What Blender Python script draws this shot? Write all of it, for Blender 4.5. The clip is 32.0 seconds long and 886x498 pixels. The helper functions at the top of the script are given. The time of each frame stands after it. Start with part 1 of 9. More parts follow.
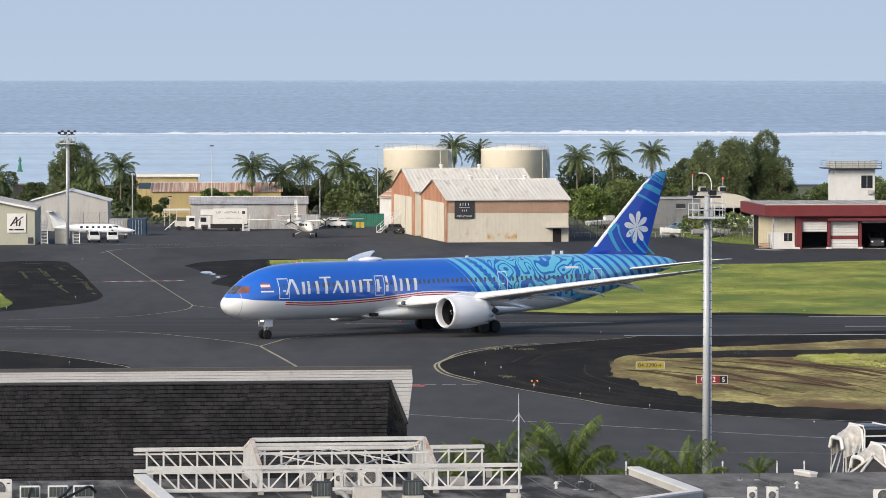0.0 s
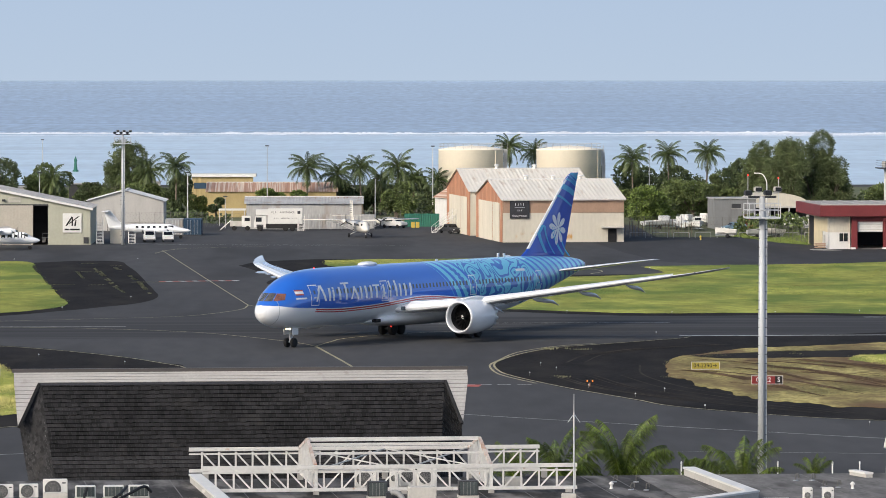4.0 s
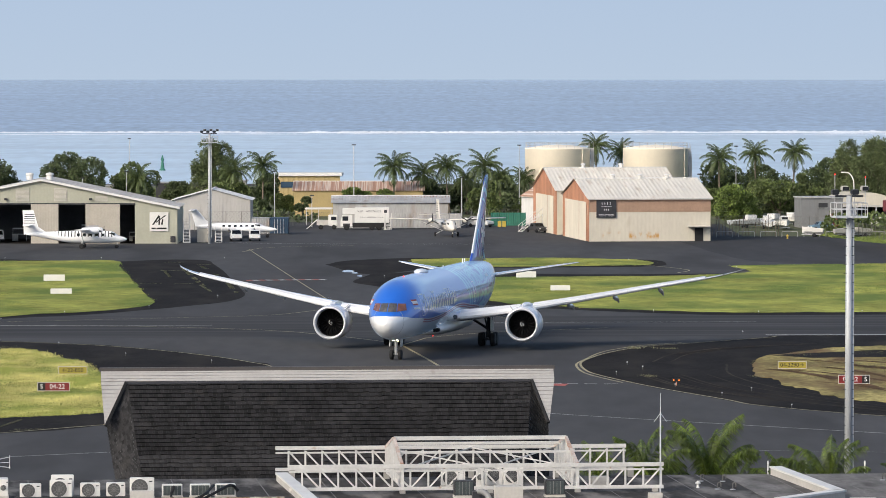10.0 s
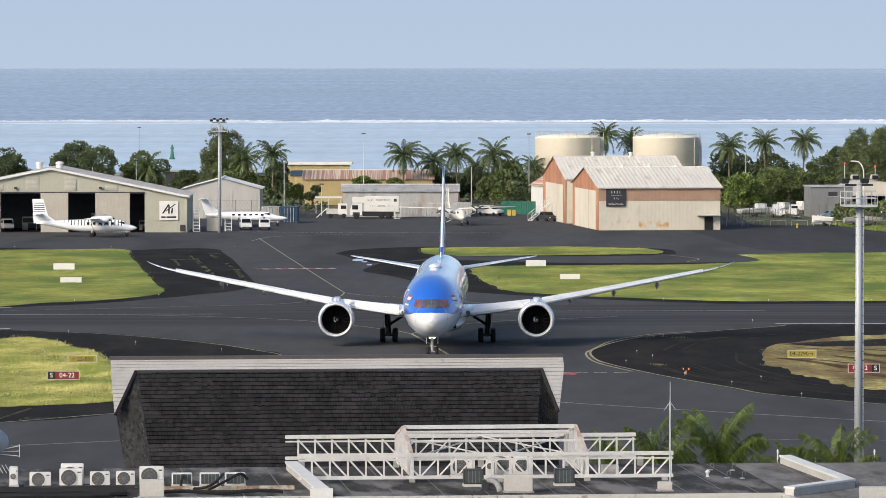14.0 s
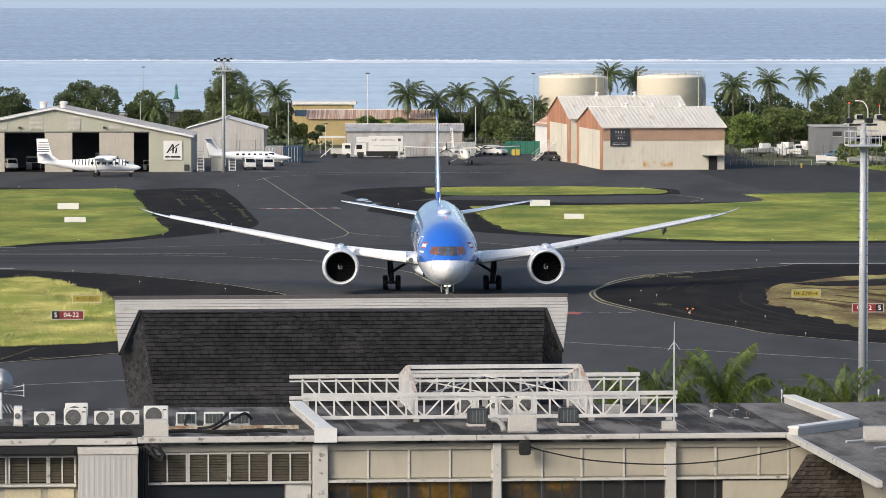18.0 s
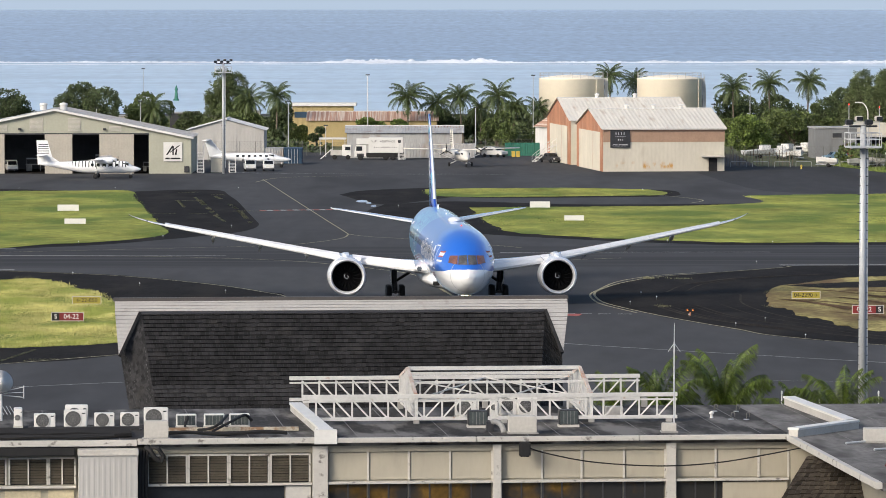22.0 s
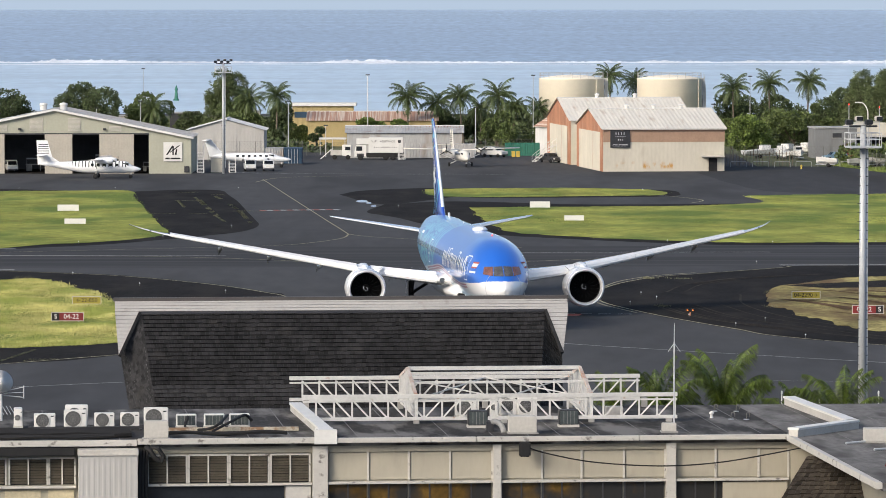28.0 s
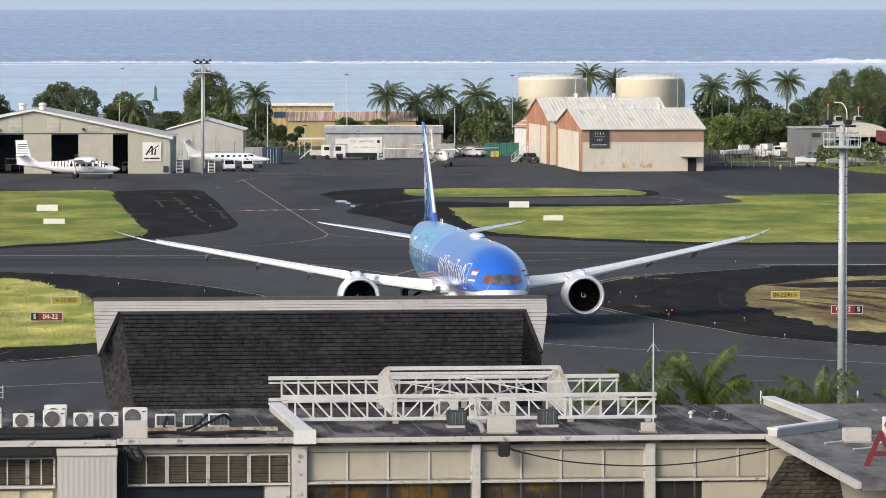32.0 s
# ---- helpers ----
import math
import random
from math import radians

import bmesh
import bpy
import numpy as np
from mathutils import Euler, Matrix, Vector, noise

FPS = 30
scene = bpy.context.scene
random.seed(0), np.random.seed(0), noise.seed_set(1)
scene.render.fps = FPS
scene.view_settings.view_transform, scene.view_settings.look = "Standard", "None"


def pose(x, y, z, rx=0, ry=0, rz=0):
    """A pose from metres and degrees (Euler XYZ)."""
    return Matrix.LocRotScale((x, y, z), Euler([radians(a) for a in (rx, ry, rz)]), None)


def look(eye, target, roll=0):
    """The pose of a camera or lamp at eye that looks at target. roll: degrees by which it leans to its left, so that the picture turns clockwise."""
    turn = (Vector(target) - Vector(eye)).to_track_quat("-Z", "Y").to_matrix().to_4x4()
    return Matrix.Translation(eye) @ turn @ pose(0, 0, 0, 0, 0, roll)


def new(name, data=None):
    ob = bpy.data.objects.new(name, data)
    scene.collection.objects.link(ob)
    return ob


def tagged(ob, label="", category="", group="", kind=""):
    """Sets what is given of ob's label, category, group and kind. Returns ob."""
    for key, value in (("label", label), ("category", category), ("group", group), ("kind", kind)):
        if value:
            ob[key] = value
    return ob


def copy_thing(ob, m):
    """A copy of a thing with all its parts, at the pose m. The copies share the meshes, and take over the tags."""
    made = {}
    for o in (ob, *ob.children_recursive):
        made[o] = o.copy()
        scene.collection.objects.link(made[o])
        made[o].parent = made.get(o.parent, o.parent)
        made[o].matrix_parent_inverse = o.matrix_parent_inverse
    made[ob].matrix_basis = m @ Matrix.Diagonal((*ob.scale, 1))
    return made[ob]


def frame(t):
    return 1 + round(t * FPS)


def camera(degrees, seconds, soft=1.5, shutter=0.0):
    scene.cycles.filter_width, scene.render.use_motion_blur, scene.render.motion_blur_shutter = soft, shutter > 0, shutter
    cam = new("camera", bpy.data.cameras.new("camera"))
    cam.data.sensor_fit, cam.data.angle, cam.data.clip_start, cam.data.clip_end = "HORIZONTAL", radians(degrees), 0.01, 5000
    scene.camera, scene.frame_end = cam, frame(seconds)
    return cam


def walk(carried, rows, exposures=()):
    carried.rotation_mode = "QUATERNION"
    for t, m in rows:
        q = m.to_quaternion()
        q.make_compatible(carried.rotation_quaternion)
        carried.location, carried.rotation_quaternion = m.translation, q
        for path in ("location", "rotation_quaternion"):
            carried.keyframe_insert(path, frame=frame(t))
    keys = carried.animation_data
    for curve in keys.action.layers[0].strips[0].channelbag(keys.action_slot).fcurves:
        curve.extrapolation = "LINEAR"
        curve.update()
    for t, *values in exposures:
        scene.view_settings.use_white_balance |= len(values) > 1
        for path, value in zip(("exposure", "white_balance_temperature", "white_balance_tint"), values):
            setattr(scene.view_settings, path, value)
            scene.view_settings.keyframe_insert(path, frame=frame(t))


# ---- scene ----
cam = camera(10.0, 32.0, soft=0.5)
walk(cam, [
    (0.0, pose(0, 0, 29.3, 87.867, 0, -1.762)), (0.5, pose(0, 0, 29.3, 87.867, 0, -1.645)), (1.0, pose(0, 0, 29.3, 87.867, 0, -1.553)),
    (1.5, pose(0, 0, 29.3, 87.867, 0, -1.482)), (2.0, pose(0, 0, 29.3, 87.867, 0, -1.416)), (2.5, pose(0, 0, 29.3, 87.867, 0, -1.332)),
    (3.0, pose(0, 0, 29.3, 87.867, 0, -1.247)), (3.5, pose(0, 0, 29.3, 87.867, 0, -1.185)), (5.5, pose(0, 0, 29.3, 87.867, 0, -1.028)),
    (6.0, pose(0, 0, 29.3, 87.867, 0, -0.988)), (6.5, pose(0, 0, 29.3, 87.867, 0, -0.910)), (7.0, pose(0, 0, 29.3, 87.865, 0, -0.799)),
    (7.5, pose(0, 0, 29.3, 87.864, 0, -0.656)), (8.0, pose(0, 0, 29.3, 87.862, 0, -0.516)), (8.5, pose(0, 0, 29.3, 87.859, 0, -0.421)),
    (9.0, pose(0, 0, 29.3, 87.858, 0, -0.334)), (9.5, pose(0, 0, 29.3, 87.856, 0, -0.256)), (10.0, pose(0, 0, 29.3, 87.856, 0, -0.157)),
    (10.5, pose(0, 0, 29.3, 87.856, 0, -0.068)), (11.0, pose(0, 0, 29.3, 87.856, 0, -0.012)), (11.5, pose(0, 0, 29.3, 87.856, 0, 0.026)),
    (12.0, pose(0, 0, 29.3, 87.856, 0, 0.029)), (13.1, pose(0, 0, 29.3, 87.856, 0, 0.029)), (13.5, pose(0, 0, 29.3, 87.856, 0, 0.001)),
    (14.0, pose(0, 0, 29.3, 87.729, 0, -0.047)), (14.5, pose(0, 0, 29.3, 87.417, 0, -0.051)), (15.3, pose(0, 0, 29.3, 87.135, 0, -0.019)),
    (16.5, pose(0, 0, 29.3, 87.045, 0, 0.000)), (18.0, pose(0, 0, 29.3, 87.047, 0, 0.000)), (20.5, pose(0, 0, 29.3, 87.063, 0, 0.000)),
    (21.5, pose(0, 0, 29.3, 87.065, 0, 0.000)), (28.0, pose(0, 0, 29.3, 87.065, 0, 0.000)), (28.5, pose(0, 0, 29.3, 87.065, 0, -0.011)),
    (29.0, pose(0, 0, 29.3, 87.065, 0, -0.039)), (29.5, pose(0, 0, 29.3, 87.065, 0, -0.072)), (30.0, pose(0, 0, 29.3, 87.065, 0, -0.106)),
    (31.0, pose(0, 0, 29.3, 87.065, 0, -0.175)), (32.0, pose(0, 0, 29.3, 87.065, 0, -0.236)),
])

# ---- light ----
SUN_TO = Vector((-0.60, -0.64, 0.48)).normalized()
SUN_EL = math.asin(SUN_TO.z)
SUN_AZ = math.atan2(SUN_TO.x, SUN_TO.y)
world = bpy.data.worlds.new("sky")
scene.world = world
world.use_nodes = True
wn, wl = world.node_tree.nodes, world.node_tree.links
sky = wn.new("ShaderNodeTexSky")
sky.sky_type = "NISHITA"
sky.sun_disc = False
sky.sun_elevation, sky.sun_rotation = SUN_EL, SUN_AZ
sky.air_density, sky.dust_density, sky.ozone_density = 1.0, 3.0, 1.4
wl.new(sky.outputs[0], wn["Background"].inputs[0])
wn["Background"].inputs[1].default_value = 0.15
sun = new("sun", bpy.data.lights.new("sun", "SUN"))
sun.data.energy, sun.data.angle, sun.data.color = 2.25, radians(22.0), (1.0, 0.915, 0.79)
sun.matrix_world = look((0, 0, 0), -SUN_TO)
scene.view_settings.exposure = 0.2


# ---- building tools ----
def part(name, bm, material, parent=None, label="", smooth=False, kind=""):
    me = bpy.data.meshes.new(name)
    bm.to_mesh(me)
    bm.free()
    return put(name, me, material, parent, label, smooth, kind)


def put(name, me, material, parent=None, label="", smooth=False, kind=""):
    if not me.materials:
        me.materials.append(material)
    if smooth:
        me.polygons.foreach_set("use_smooth", [True] * len(me.polygons))
    ob = new(name, me)
    ob.parent = parent
    return tagged(ob, label, kind=kind)


def thing(name, m, label, category, group="", kind=""):
    ob = new(name)
    ob.matrix_basis = m
    return tagged(ob, label, category, group, kind)


def box(bm, x0, x1, y0, y1, z0, z1):
    v = [bm.verts.new((x, y, z)) for z in (z0, z1) for x, y in ((x0, y0), (x1, y0), (x1, y1), (x0, y1))]
    for f in ((3, 2, 1, 0), (4, 5, 6, 7), (0, 1, 5, 4), (1, 2, 6, 5), (2, 3, 7, 6), (3, 0, 4, 7)):
        bm.faces.new([v[i] for i in f])
    return bm


def cube(x0, x1, y0, y1, z0, z1, bevel=0.0):
    bm = box(bmesh.new(), x0, x1, y0, y1, z0, z1)
    if bevel:
        bmesh.ops.bevel(bm, geom=bm.edges[:], offset=bevel, segments=2, affect="EDGES")
    return bm


def rod(bm, a, b, r0, r1=None, n=8, cap=True):
    a, b = Vector(a), Vector(b)
    r1 = r0 if r1 is None else r1
    d = (b - a).normalized()
    u = d.orthogonal().normalized()
    w = d.cross(u)
    rings = []
    for c, r in ((a, r0), (b, r1)):
        rings.append([bm.verts.new(c + (u * math.cos(k * math.tau / n) + w * math.sin(k * math.tau / n)) * r) for k in range(n)])
    for k in range(n):
        bm.faces.new((rings[0][k], rings[0][(k + 1) % n], rings[1][(k + 1) % n], rings[1][k]))
    if cap:
        bm.faces.new(rings[0][::-1])
        bm.faces.new(rings[1])
    return bm


def tube(bm, points, radii, n=8):
    rings = skin_rings(points, radii, n)
    return loft(bm, rings, True)


def skin_rings(points, radii, n):
    pts = [Vector(p) for p in points]
    rings = []
    for i, p in enumerate(pts):
        d = (pts[min(i + 1, len(pts) - 1)] - pts[max(i - 1, 0)]).normalized()
        u = d.cross(Vector((0.13, 0.97, 0.2))).normalized()
        w = d.cross(u)
        r = radii[i] if hasattr(radii, "__len__") else radii
        rings.append([p + (u * math.cos(k * math.tau / n) + w * math.sin(k * math.tau / n)) * r for k in range(n)])
    return rings


def loft(bm, rings, caps=False, closed=True):
    vs = [[bm.verts.new(p) for p in ring] for ring in rings]
    n = len(vs[0])
    for a, b in zip(vs, vs[1:]):
        for k in range(n if closed else n - 1):
            bm.faces.new((a[k], a[(k + 1) % n], b[(k + 1) % n], b[k]))
    if caps:
        bm.faces.new(vs[0][::-1])
        bm.faces.new(vs[-1])
    return bm


def spin(bm, profile, centre=(0, 0, 0), axis="Z", n=24):
    """A turned shape: profile of (along, radius)."""
    c = Vector(centre)
    rings = []
    for a, r in profile:
        ring = []
        for k in range(n):
            u, w = math.cos(k * math.tau / n) * r, math.sin(k * math.tau / n) * r
            ring.append(c + Vector((u, w, a) if axis == "Z" else ((a, u, w) if axis == "X" else (w, a, u))))
        rings.append(ring)
    return loft(bm, rings, True)


def prism(bm, outline, z0, z1):
    lo = [bm.verts.new((x, y, z0)) for x, y in outline]
    hi = [bm.verts.new((x, y, z1)) for x, y in outline]
    n = len(outline)
    bm.faces.new(hi)
    bm.faces.new(lo[::-1])
    for k in range(n):
        bm.faces.new((lo[k], lo[(k + 1) % n], hi[(k + 1) % n], hi[k]))
    return bm


def face(bm, *pts):
    return bm.faces.new([bm.verts.new(p) for p in pts])


def ribbed(bm, o, u, v, pitch, depth, top=None, thick=0.0):
    """Profiled sheet from the corner o along u, as high as v; top(f) gives the share of v at the fraction f of u."""
    o, u, v = Vector(o), Vector(u), Vector(v)
    nrm = u.cross(v).normalized()
    count = max(2, int(u.length / pitch))
    prev = None
    for i in range(count):
        for f, d in (((i + 0.0) / count, 0), ((i + 0.35) / count, 0), ((i + 0.55) / count, depth), ((i + 0.8) / count, depth)) + ((((1.0), 0),) if i == count - 1 else ()):
            h = top(f) if top else 1.0
            p = o + u * f + nrm * d
            a, b = bm.verts.new(p), bm.verts.new(p + v * h)
            if prev:
                bm.faces.new((prev[0], a, b, prev[1]))
            prev = (a, b)
    return bm


def smooth_line(pts, steps=8):
    """Catmull-Rom through points of any dimension."""
    p = [np.array(q, float) for q in pts]
    p = [2 * p[0] - p[1]] + p + [2 * p[-1] - p[-2]]
    out = []
    for i in range(1, len(p) - 2):
        a, b, c, d = p[i - 1:i + 3]
        for k in range(steps):
            t = k / steps
            out.append(0.5 * (2 * b + (c - a) * t + (2 * a - 5 * b + 4 * c - d) * t * t + (3 * b - a - 3 * c + d) * t ** 3))
    out.append(p[-2])
    return out


def stripe(bm, pts, width, z=0.012, steps=6, gap=None):
    """A painted line on the ground along points."""
    line = [Vector((q[0], q[1], 0)) for q in smooth_line(pts, steps)]
    prev = None
    run = 0.0
    for i, p in enumerate(line):
        d = (line[min(i + 1, len(line) - 1)] - line[max(i - 1, 0)]).normalized()
        s = Vector((-d.y, d.x, 0)) * width / 2
        a, b = p + s + Vector((0, 0, z)), p - s + Vector((0, 0, z))
        if prev and not (gap and i % gap == 0):
            face(bm, prev[1], b, a, prev[0])
        prev = (a, b)
    return bm


# ---- materials ----
def material(name, base, rough=0.7, metal=0.0, var=0.18, scale=1.0, bump=0.0, fine=9.0, stain=None, stain_at=(0.55, 0.7), stain_scale=0.4,
             stretch=(1, 1, 1), piece=0.0, island=0.0, coat=0.0, spec=0.5, emit=0.0):
    m = bpy.data.materials.new(name)
    m.use_nodes = True
    n, l = m.node_tree.nodes, m.node_tree.links
    p = n["Principled BSDF"]
    p.inputs["Roughness"].default_value, p.inputs["Metallic"].default_value = rough, metal
    p.inputs["Coat Weight"].default_value, p.inputs["Specular IOR Level"].default_value = coat, spec
    tc = n.new("ShaderNodeTexCoord")
    mp = n.new("ShaderNodeMapping")
    mp.inputs["Scale"].default_value = stretch
    l.new(tc.outputs["Object"], mp.inputs["Vector"])

    def noise_at(sc, detail=4.0):
        t = n.new("ShaderNodeTexNoise")
        t.inputs["Scale"].default_value, t.inputs["Detail"].default_value = sc, detail
        l.new(mp.outputs[0], t.inputs["Vector"])
        return t.outputs["Fac"]

    def ramp(src, lo, hi, a, b):
        r = n.new("ShaderNodeMapRange")
        r.inputs[1].default_value, r.inputs[2].default_value, r.inputs[3].default_value, r.inputs[4].default_value = lo, hi, a, b
        l.new(src, r.inputs[0])
        return r.outputs[0]

    def times(a, b):
        t = n.new("ShaderNodeMath")
        t.operation = "MULTIPLY"
        l.new(a, t.inputs[0])
        l.new(b, t.inputs[1])
        return t.outputs[0]

    big, small = noise_at(scale), noise_at(scale * fine, 6.0)
    f = times(ramp(big, 0.3, 0.7, 1 - var, 1 + var), ramp(small, 0.3, 0.7, 1 - var * 0.7, 1 + var * 0.7))
    if piece:
        oi = n.new("ShaderNodeObjectInfo")
        f = times(f, ramp(oi.outputs["Random"], 0, 1, 1 - piece, 1 + piece))
    if island:
        gi = n.new("ShaderNodeNewGeometry")
        f = times(f, ramp(gi.outputs["Random Per Island"], 0, 1, 1 - island, 1 + island))
    col = n.new("ShaderNodeRGB")
    col.outputs[0].default_value = (*base, 1)
    mul = n.new("ShaderNodeVectorMath")
    mul.operation = "SCALE"
    l.new(col.outputs[0], mul.inputs[0])
    l.new(f, mul.inputs["Scale"])
    out = mul.outputs[0]
    if stain:
        mx = n.new("ShaderNodeMix")
        mx.data_type = "RGBA"
        l.new(ramp(noise_at(stain_scale, 8.0), stain_at[0], stain_at[1], 0, 1), mx.inputs[0])
        l.new(out, mx.inputs[6])
        mx.inputs[7].default_value = (*stain, 1)
        out = mx.outputs[2]
    l.new(out, p.inputs["Base Color"])
    if emit:
        l.new(out, p.inputs["Emission Color"])
        p.inputs["Emission Strength"].default_value = emit
    if bump:
        b = n.new("ShaderNodeBump")
        b.inputs["Strength"].default_value, b.inputs["Distance"].default_value = bump, 0.05
        l.new(small, b.inputs["Height"])
        l.new(b.outputs[0], p.inputs["Normal"])
    return m


M = {}
M["asphalt"] = material("asphalt", (0.06956, 0.06956, 0.07191), 0.9, spec=0.12, var=0.14, scale=0.15, fine=14, bump=0.3, stain=(0.04982, 0.04935, 0.05076), stain_at=(0.50, 0.66), stain_scale=0.35, stretch=(0.25, 0.05, 1))
M["dark_asphalt"] = material("dark_asphalt", (0.01804, 0.01599, 0.01476), 0.95, spec=0.08, var=0.34, scale=0.9, fine=9, bump=0.4, stain=(0.0328, 0.0287, 0.0246), stain_at=(0.50, 0.70), stain_scale=0.8, stretch=(0.3, 0.09, 1))
M["grass"] = material("grass", (0.285, 0.30, 0.068), 0.9, spec=0.1, var=0.32, scale=0.5, fine=7, bump=0.6, stain=(0.135, 0.185, 0.042), stain_at=(0.45, 0.60), stain_scale=0.4, stretch=(0.2, 0.12, 1))
M["dry_grass"] = material("dry_grass", (0.30, 0.255, 0.10), 0.9, spec=0.1, var=0.5, scale=0.7, fine=9, bump=0.6, stain=(0.15, 0.098, 0.052), stain_at=(0.43, 0.60), stain_scale=0.40, stretch=(0.3, 0.11, 1))
M["line_yellow"] = material("line_yellow", (0.37, 0.33, 0.20), 0.8, var=0.45, scale=1.5)
M["line_white"] = material("line_white", (0.50, 0.50, 0.48), 0.8, var=0.3, scale=1.2)
M["line_red"] = material("line_red", (0.38, 0.09, 0.07), 0.8, var=0.3, scale=1.2)
M["white"] = material("white_paint", (0.702, 0.693, 0.666), 0.5, var=0.06, scale=0.8)
M["shed_white"] = material("shed_white", (0.4371, 0.4278, 0.4092), 0.6, var=0.05, scale=0.6, stain=(0.3627, 0.3488, 0.3255), stain_at=(0.58, 0.8), stain_scale=0.7, stretch=(1, 1, 0.3))
M["dirty_white"] = material("dirty_white", (0.5069, 0.4851, 0.4457), 0.6, var=0.10, scale=0.9, stain=(0.418, 0.3657, 0.3135), stain_at=(0.60, 0.82), stain_scale=1.2)
M["cream"] = material("cream_sheet", (0.585, 0.545, 0.455), 0.55, var=0.06, scale=0.3, stain=(0.49, 0.435, 0.345), stain_at=(0.62, 0.8), stain_scale=0.5, stretch=(1, 1, 0.35))
M["cream_green"] = material("cream_green_sheet", (0.3952, 0.3952, 0.3162), 0.6, var=0.06, scale=0.3)
M["brown_band"] = material("brown_sheet", (0.36, 0.235, 0.165), 0.6, var=0.1, scale=0.4)
M["rust_red"] = material("rust_red_sheet", (0.42, 0.20, 0.115), 0.65, var=0.18, scale=0.4, stain=(0.52, 0.36, 0.26), stain_at=(0.58, 0.72), stain_scale=0.8, stretch=(1, 1, 0.2))
M["roof_sheet"] = material("roof_sheet", (0.74, 0.69, 0.60), 0.5, var=0.08, scale=0.3, stain=(0.50, 0.40, 0.30), stain_at=(0.56, 0.76), stain_scale=0.9, stretch=(1.6, 0.12, 1))
M["rusted_sheet"] = material("rusted_sheet", (0.24, 0.095, 0.06), 0.8, var=0.3, scale=1.0, stain=(0.40, 0.33, 0.29), stain_at=(0.52, 0.6), stain_scale=0.8)
M["rust_roof"] = material("rust_roof", (0.40, 0.225, 0.15), 0.7, var=0.25, scale=0.4, stain=(0.62, 0.52, 0.42), stain_at=(0.48, 0.58), stain_scale=1.2, stretch=(5.0, 0.03, 0.05))
M["yellow_wall"] = material("yellow_wall", (0.4136, 0.3212, 0.1496), 0.7, var=0.1, scale=0.4)
M["grey_sheet"] = material("grey_sheet", (0.3956, 0.3956, 0.391), 0.6, var=0.14, scale=0.4, stain=(0.3128, 0.276, 0.2438), stain_at=(0.52, 0.70), stain_scale=0.6, stretch=(1, 1, 0.3))
M["concrete"] = material("concrete", (0.33, 0.32, 0.30), 0.85, var=0.15, scale=0.5, bump=0.2)
M["roof_felt"] = material("roof_felt", (0.040, 0.037, 0.0345), 0.9, spec=0.2, var=0.42, scale=1.4, fine=6, stain=(0.185, 0.175, 0.165), stain_at=(0.46, 0.62), stain_scale=1.1, bump=0.2, stretch=(0.8, 0.2, 1))
M["pale_felt"] = material("pale_felt", (0.165, 0.158, 0.15), 0.9, spec=0.2, var=0.3, scale=1.2, fine=6, stain=(0.062, 0.057, 0.053), stain_at=(0.49, 0.66), stain_scale=0.9, bump=0.2, stretch=(0.8, 0.25, 1))
M["shingle"] = material("shingle", (0.03019, 0.0298, 0.03135), 0.9, spec=0.15, var=0.25, scale=0.5, piece=0.38, island=0.42, bump=0.4, stain=(0.04334, 0.0418, 0.04102), stain_at=(0.60, 0.75), stain_scale=0.9)
M["fascia"] = material("fascia", (0.5022, 0.4836, 0.4464), 0.6, var=0.06, scale=0.8, stain=(0.186, 0.1721, 0.1581), stain_at=(0.60, 0.70), stain_scale=2.6, stretch=(1.2, 1, 1.5))
M["wall_cream"] = material("wall_cream", (0.396, 0.3645, 0.2925), 0.7, var=0.04, scale=0.5, stain=(0.324, 0.2925, 0.234), stain_at=(0.56, 0.80), stain_scale=0.9, stretch=(1.6, 1, 0.5))
# near-black for openings; the shade inside them is put into this colour
M["dark"] = material("opening_shade", (0.012, 0.012, 0.014), 0.8, var=0.2)
M["black"] = material("black_rubber", (0.0096, 0.0096, 0.0104), 0.75, var=0.2, scale=3)
M["steel"] = material("steel", (0.45, 0.46, 0.47), 0.45, 0.7, var=0.1)
M["galvanised"] = material("galvanised", (0.56, 0.57, 0.58), 0.55, 0.25, var=0.08)
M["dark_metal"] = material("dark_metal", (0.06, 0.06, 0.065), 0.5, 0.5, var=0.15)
M["glass"] = material("dark_glass", (0.02, 0.024, 0.03), 0.08, var=0.1, coat=0.5)
M["red_paint"] = material("red_paint", (0.165, 0.026, 0.028), 0.55, var=0.1, scale=0.5)
M["tank"] = material("tank_paint", (0.88, 0.80, 0.66), 0.75, var=0.03, scale=0.2, spec=0.2)
M["leaf"] = material("leaf", (0.11, 0.1452, 0.044), 0.6, var=0.3, scale=0.3, island=0.45)
M["leaf_bright"] = material("leaf_bright", (0.135, 0.189, 0.0405), 0.6, var=0.3, scale=0.3, island=0.45)
M["leaf_dark"] = material("leaf_dark", (0.07544, 0.1025, 0.03936), 0.7, var=0.3, scale=0.3, island=0.45)
M["palm"] = material("palm_leaf", (0.0836, 0.1144, 0.0352), 0.5, var=0.25, scale=0.4, island=0.45)
M["palm_bright"] = material("palm_leaf_bright", (0.092, 0.132, 0.021), 0.45, var=0.35, scale=0.8, island=0.8, spec=0.4)
M["bark"] = material("bark", (0.16, 0.13, 0.10), 0.9, var=0.25, scale=1.5, bump=0.5)
M["soil"] = material("land_soil", (0.09, 0.10, 0.04), 0.9, var=0.3, scale=0.05, fine=20)
M["foam"] = material("foam", (0.85, 0.88, 0.92), 0.8, var=0.12, scale=0.05, fine=12)
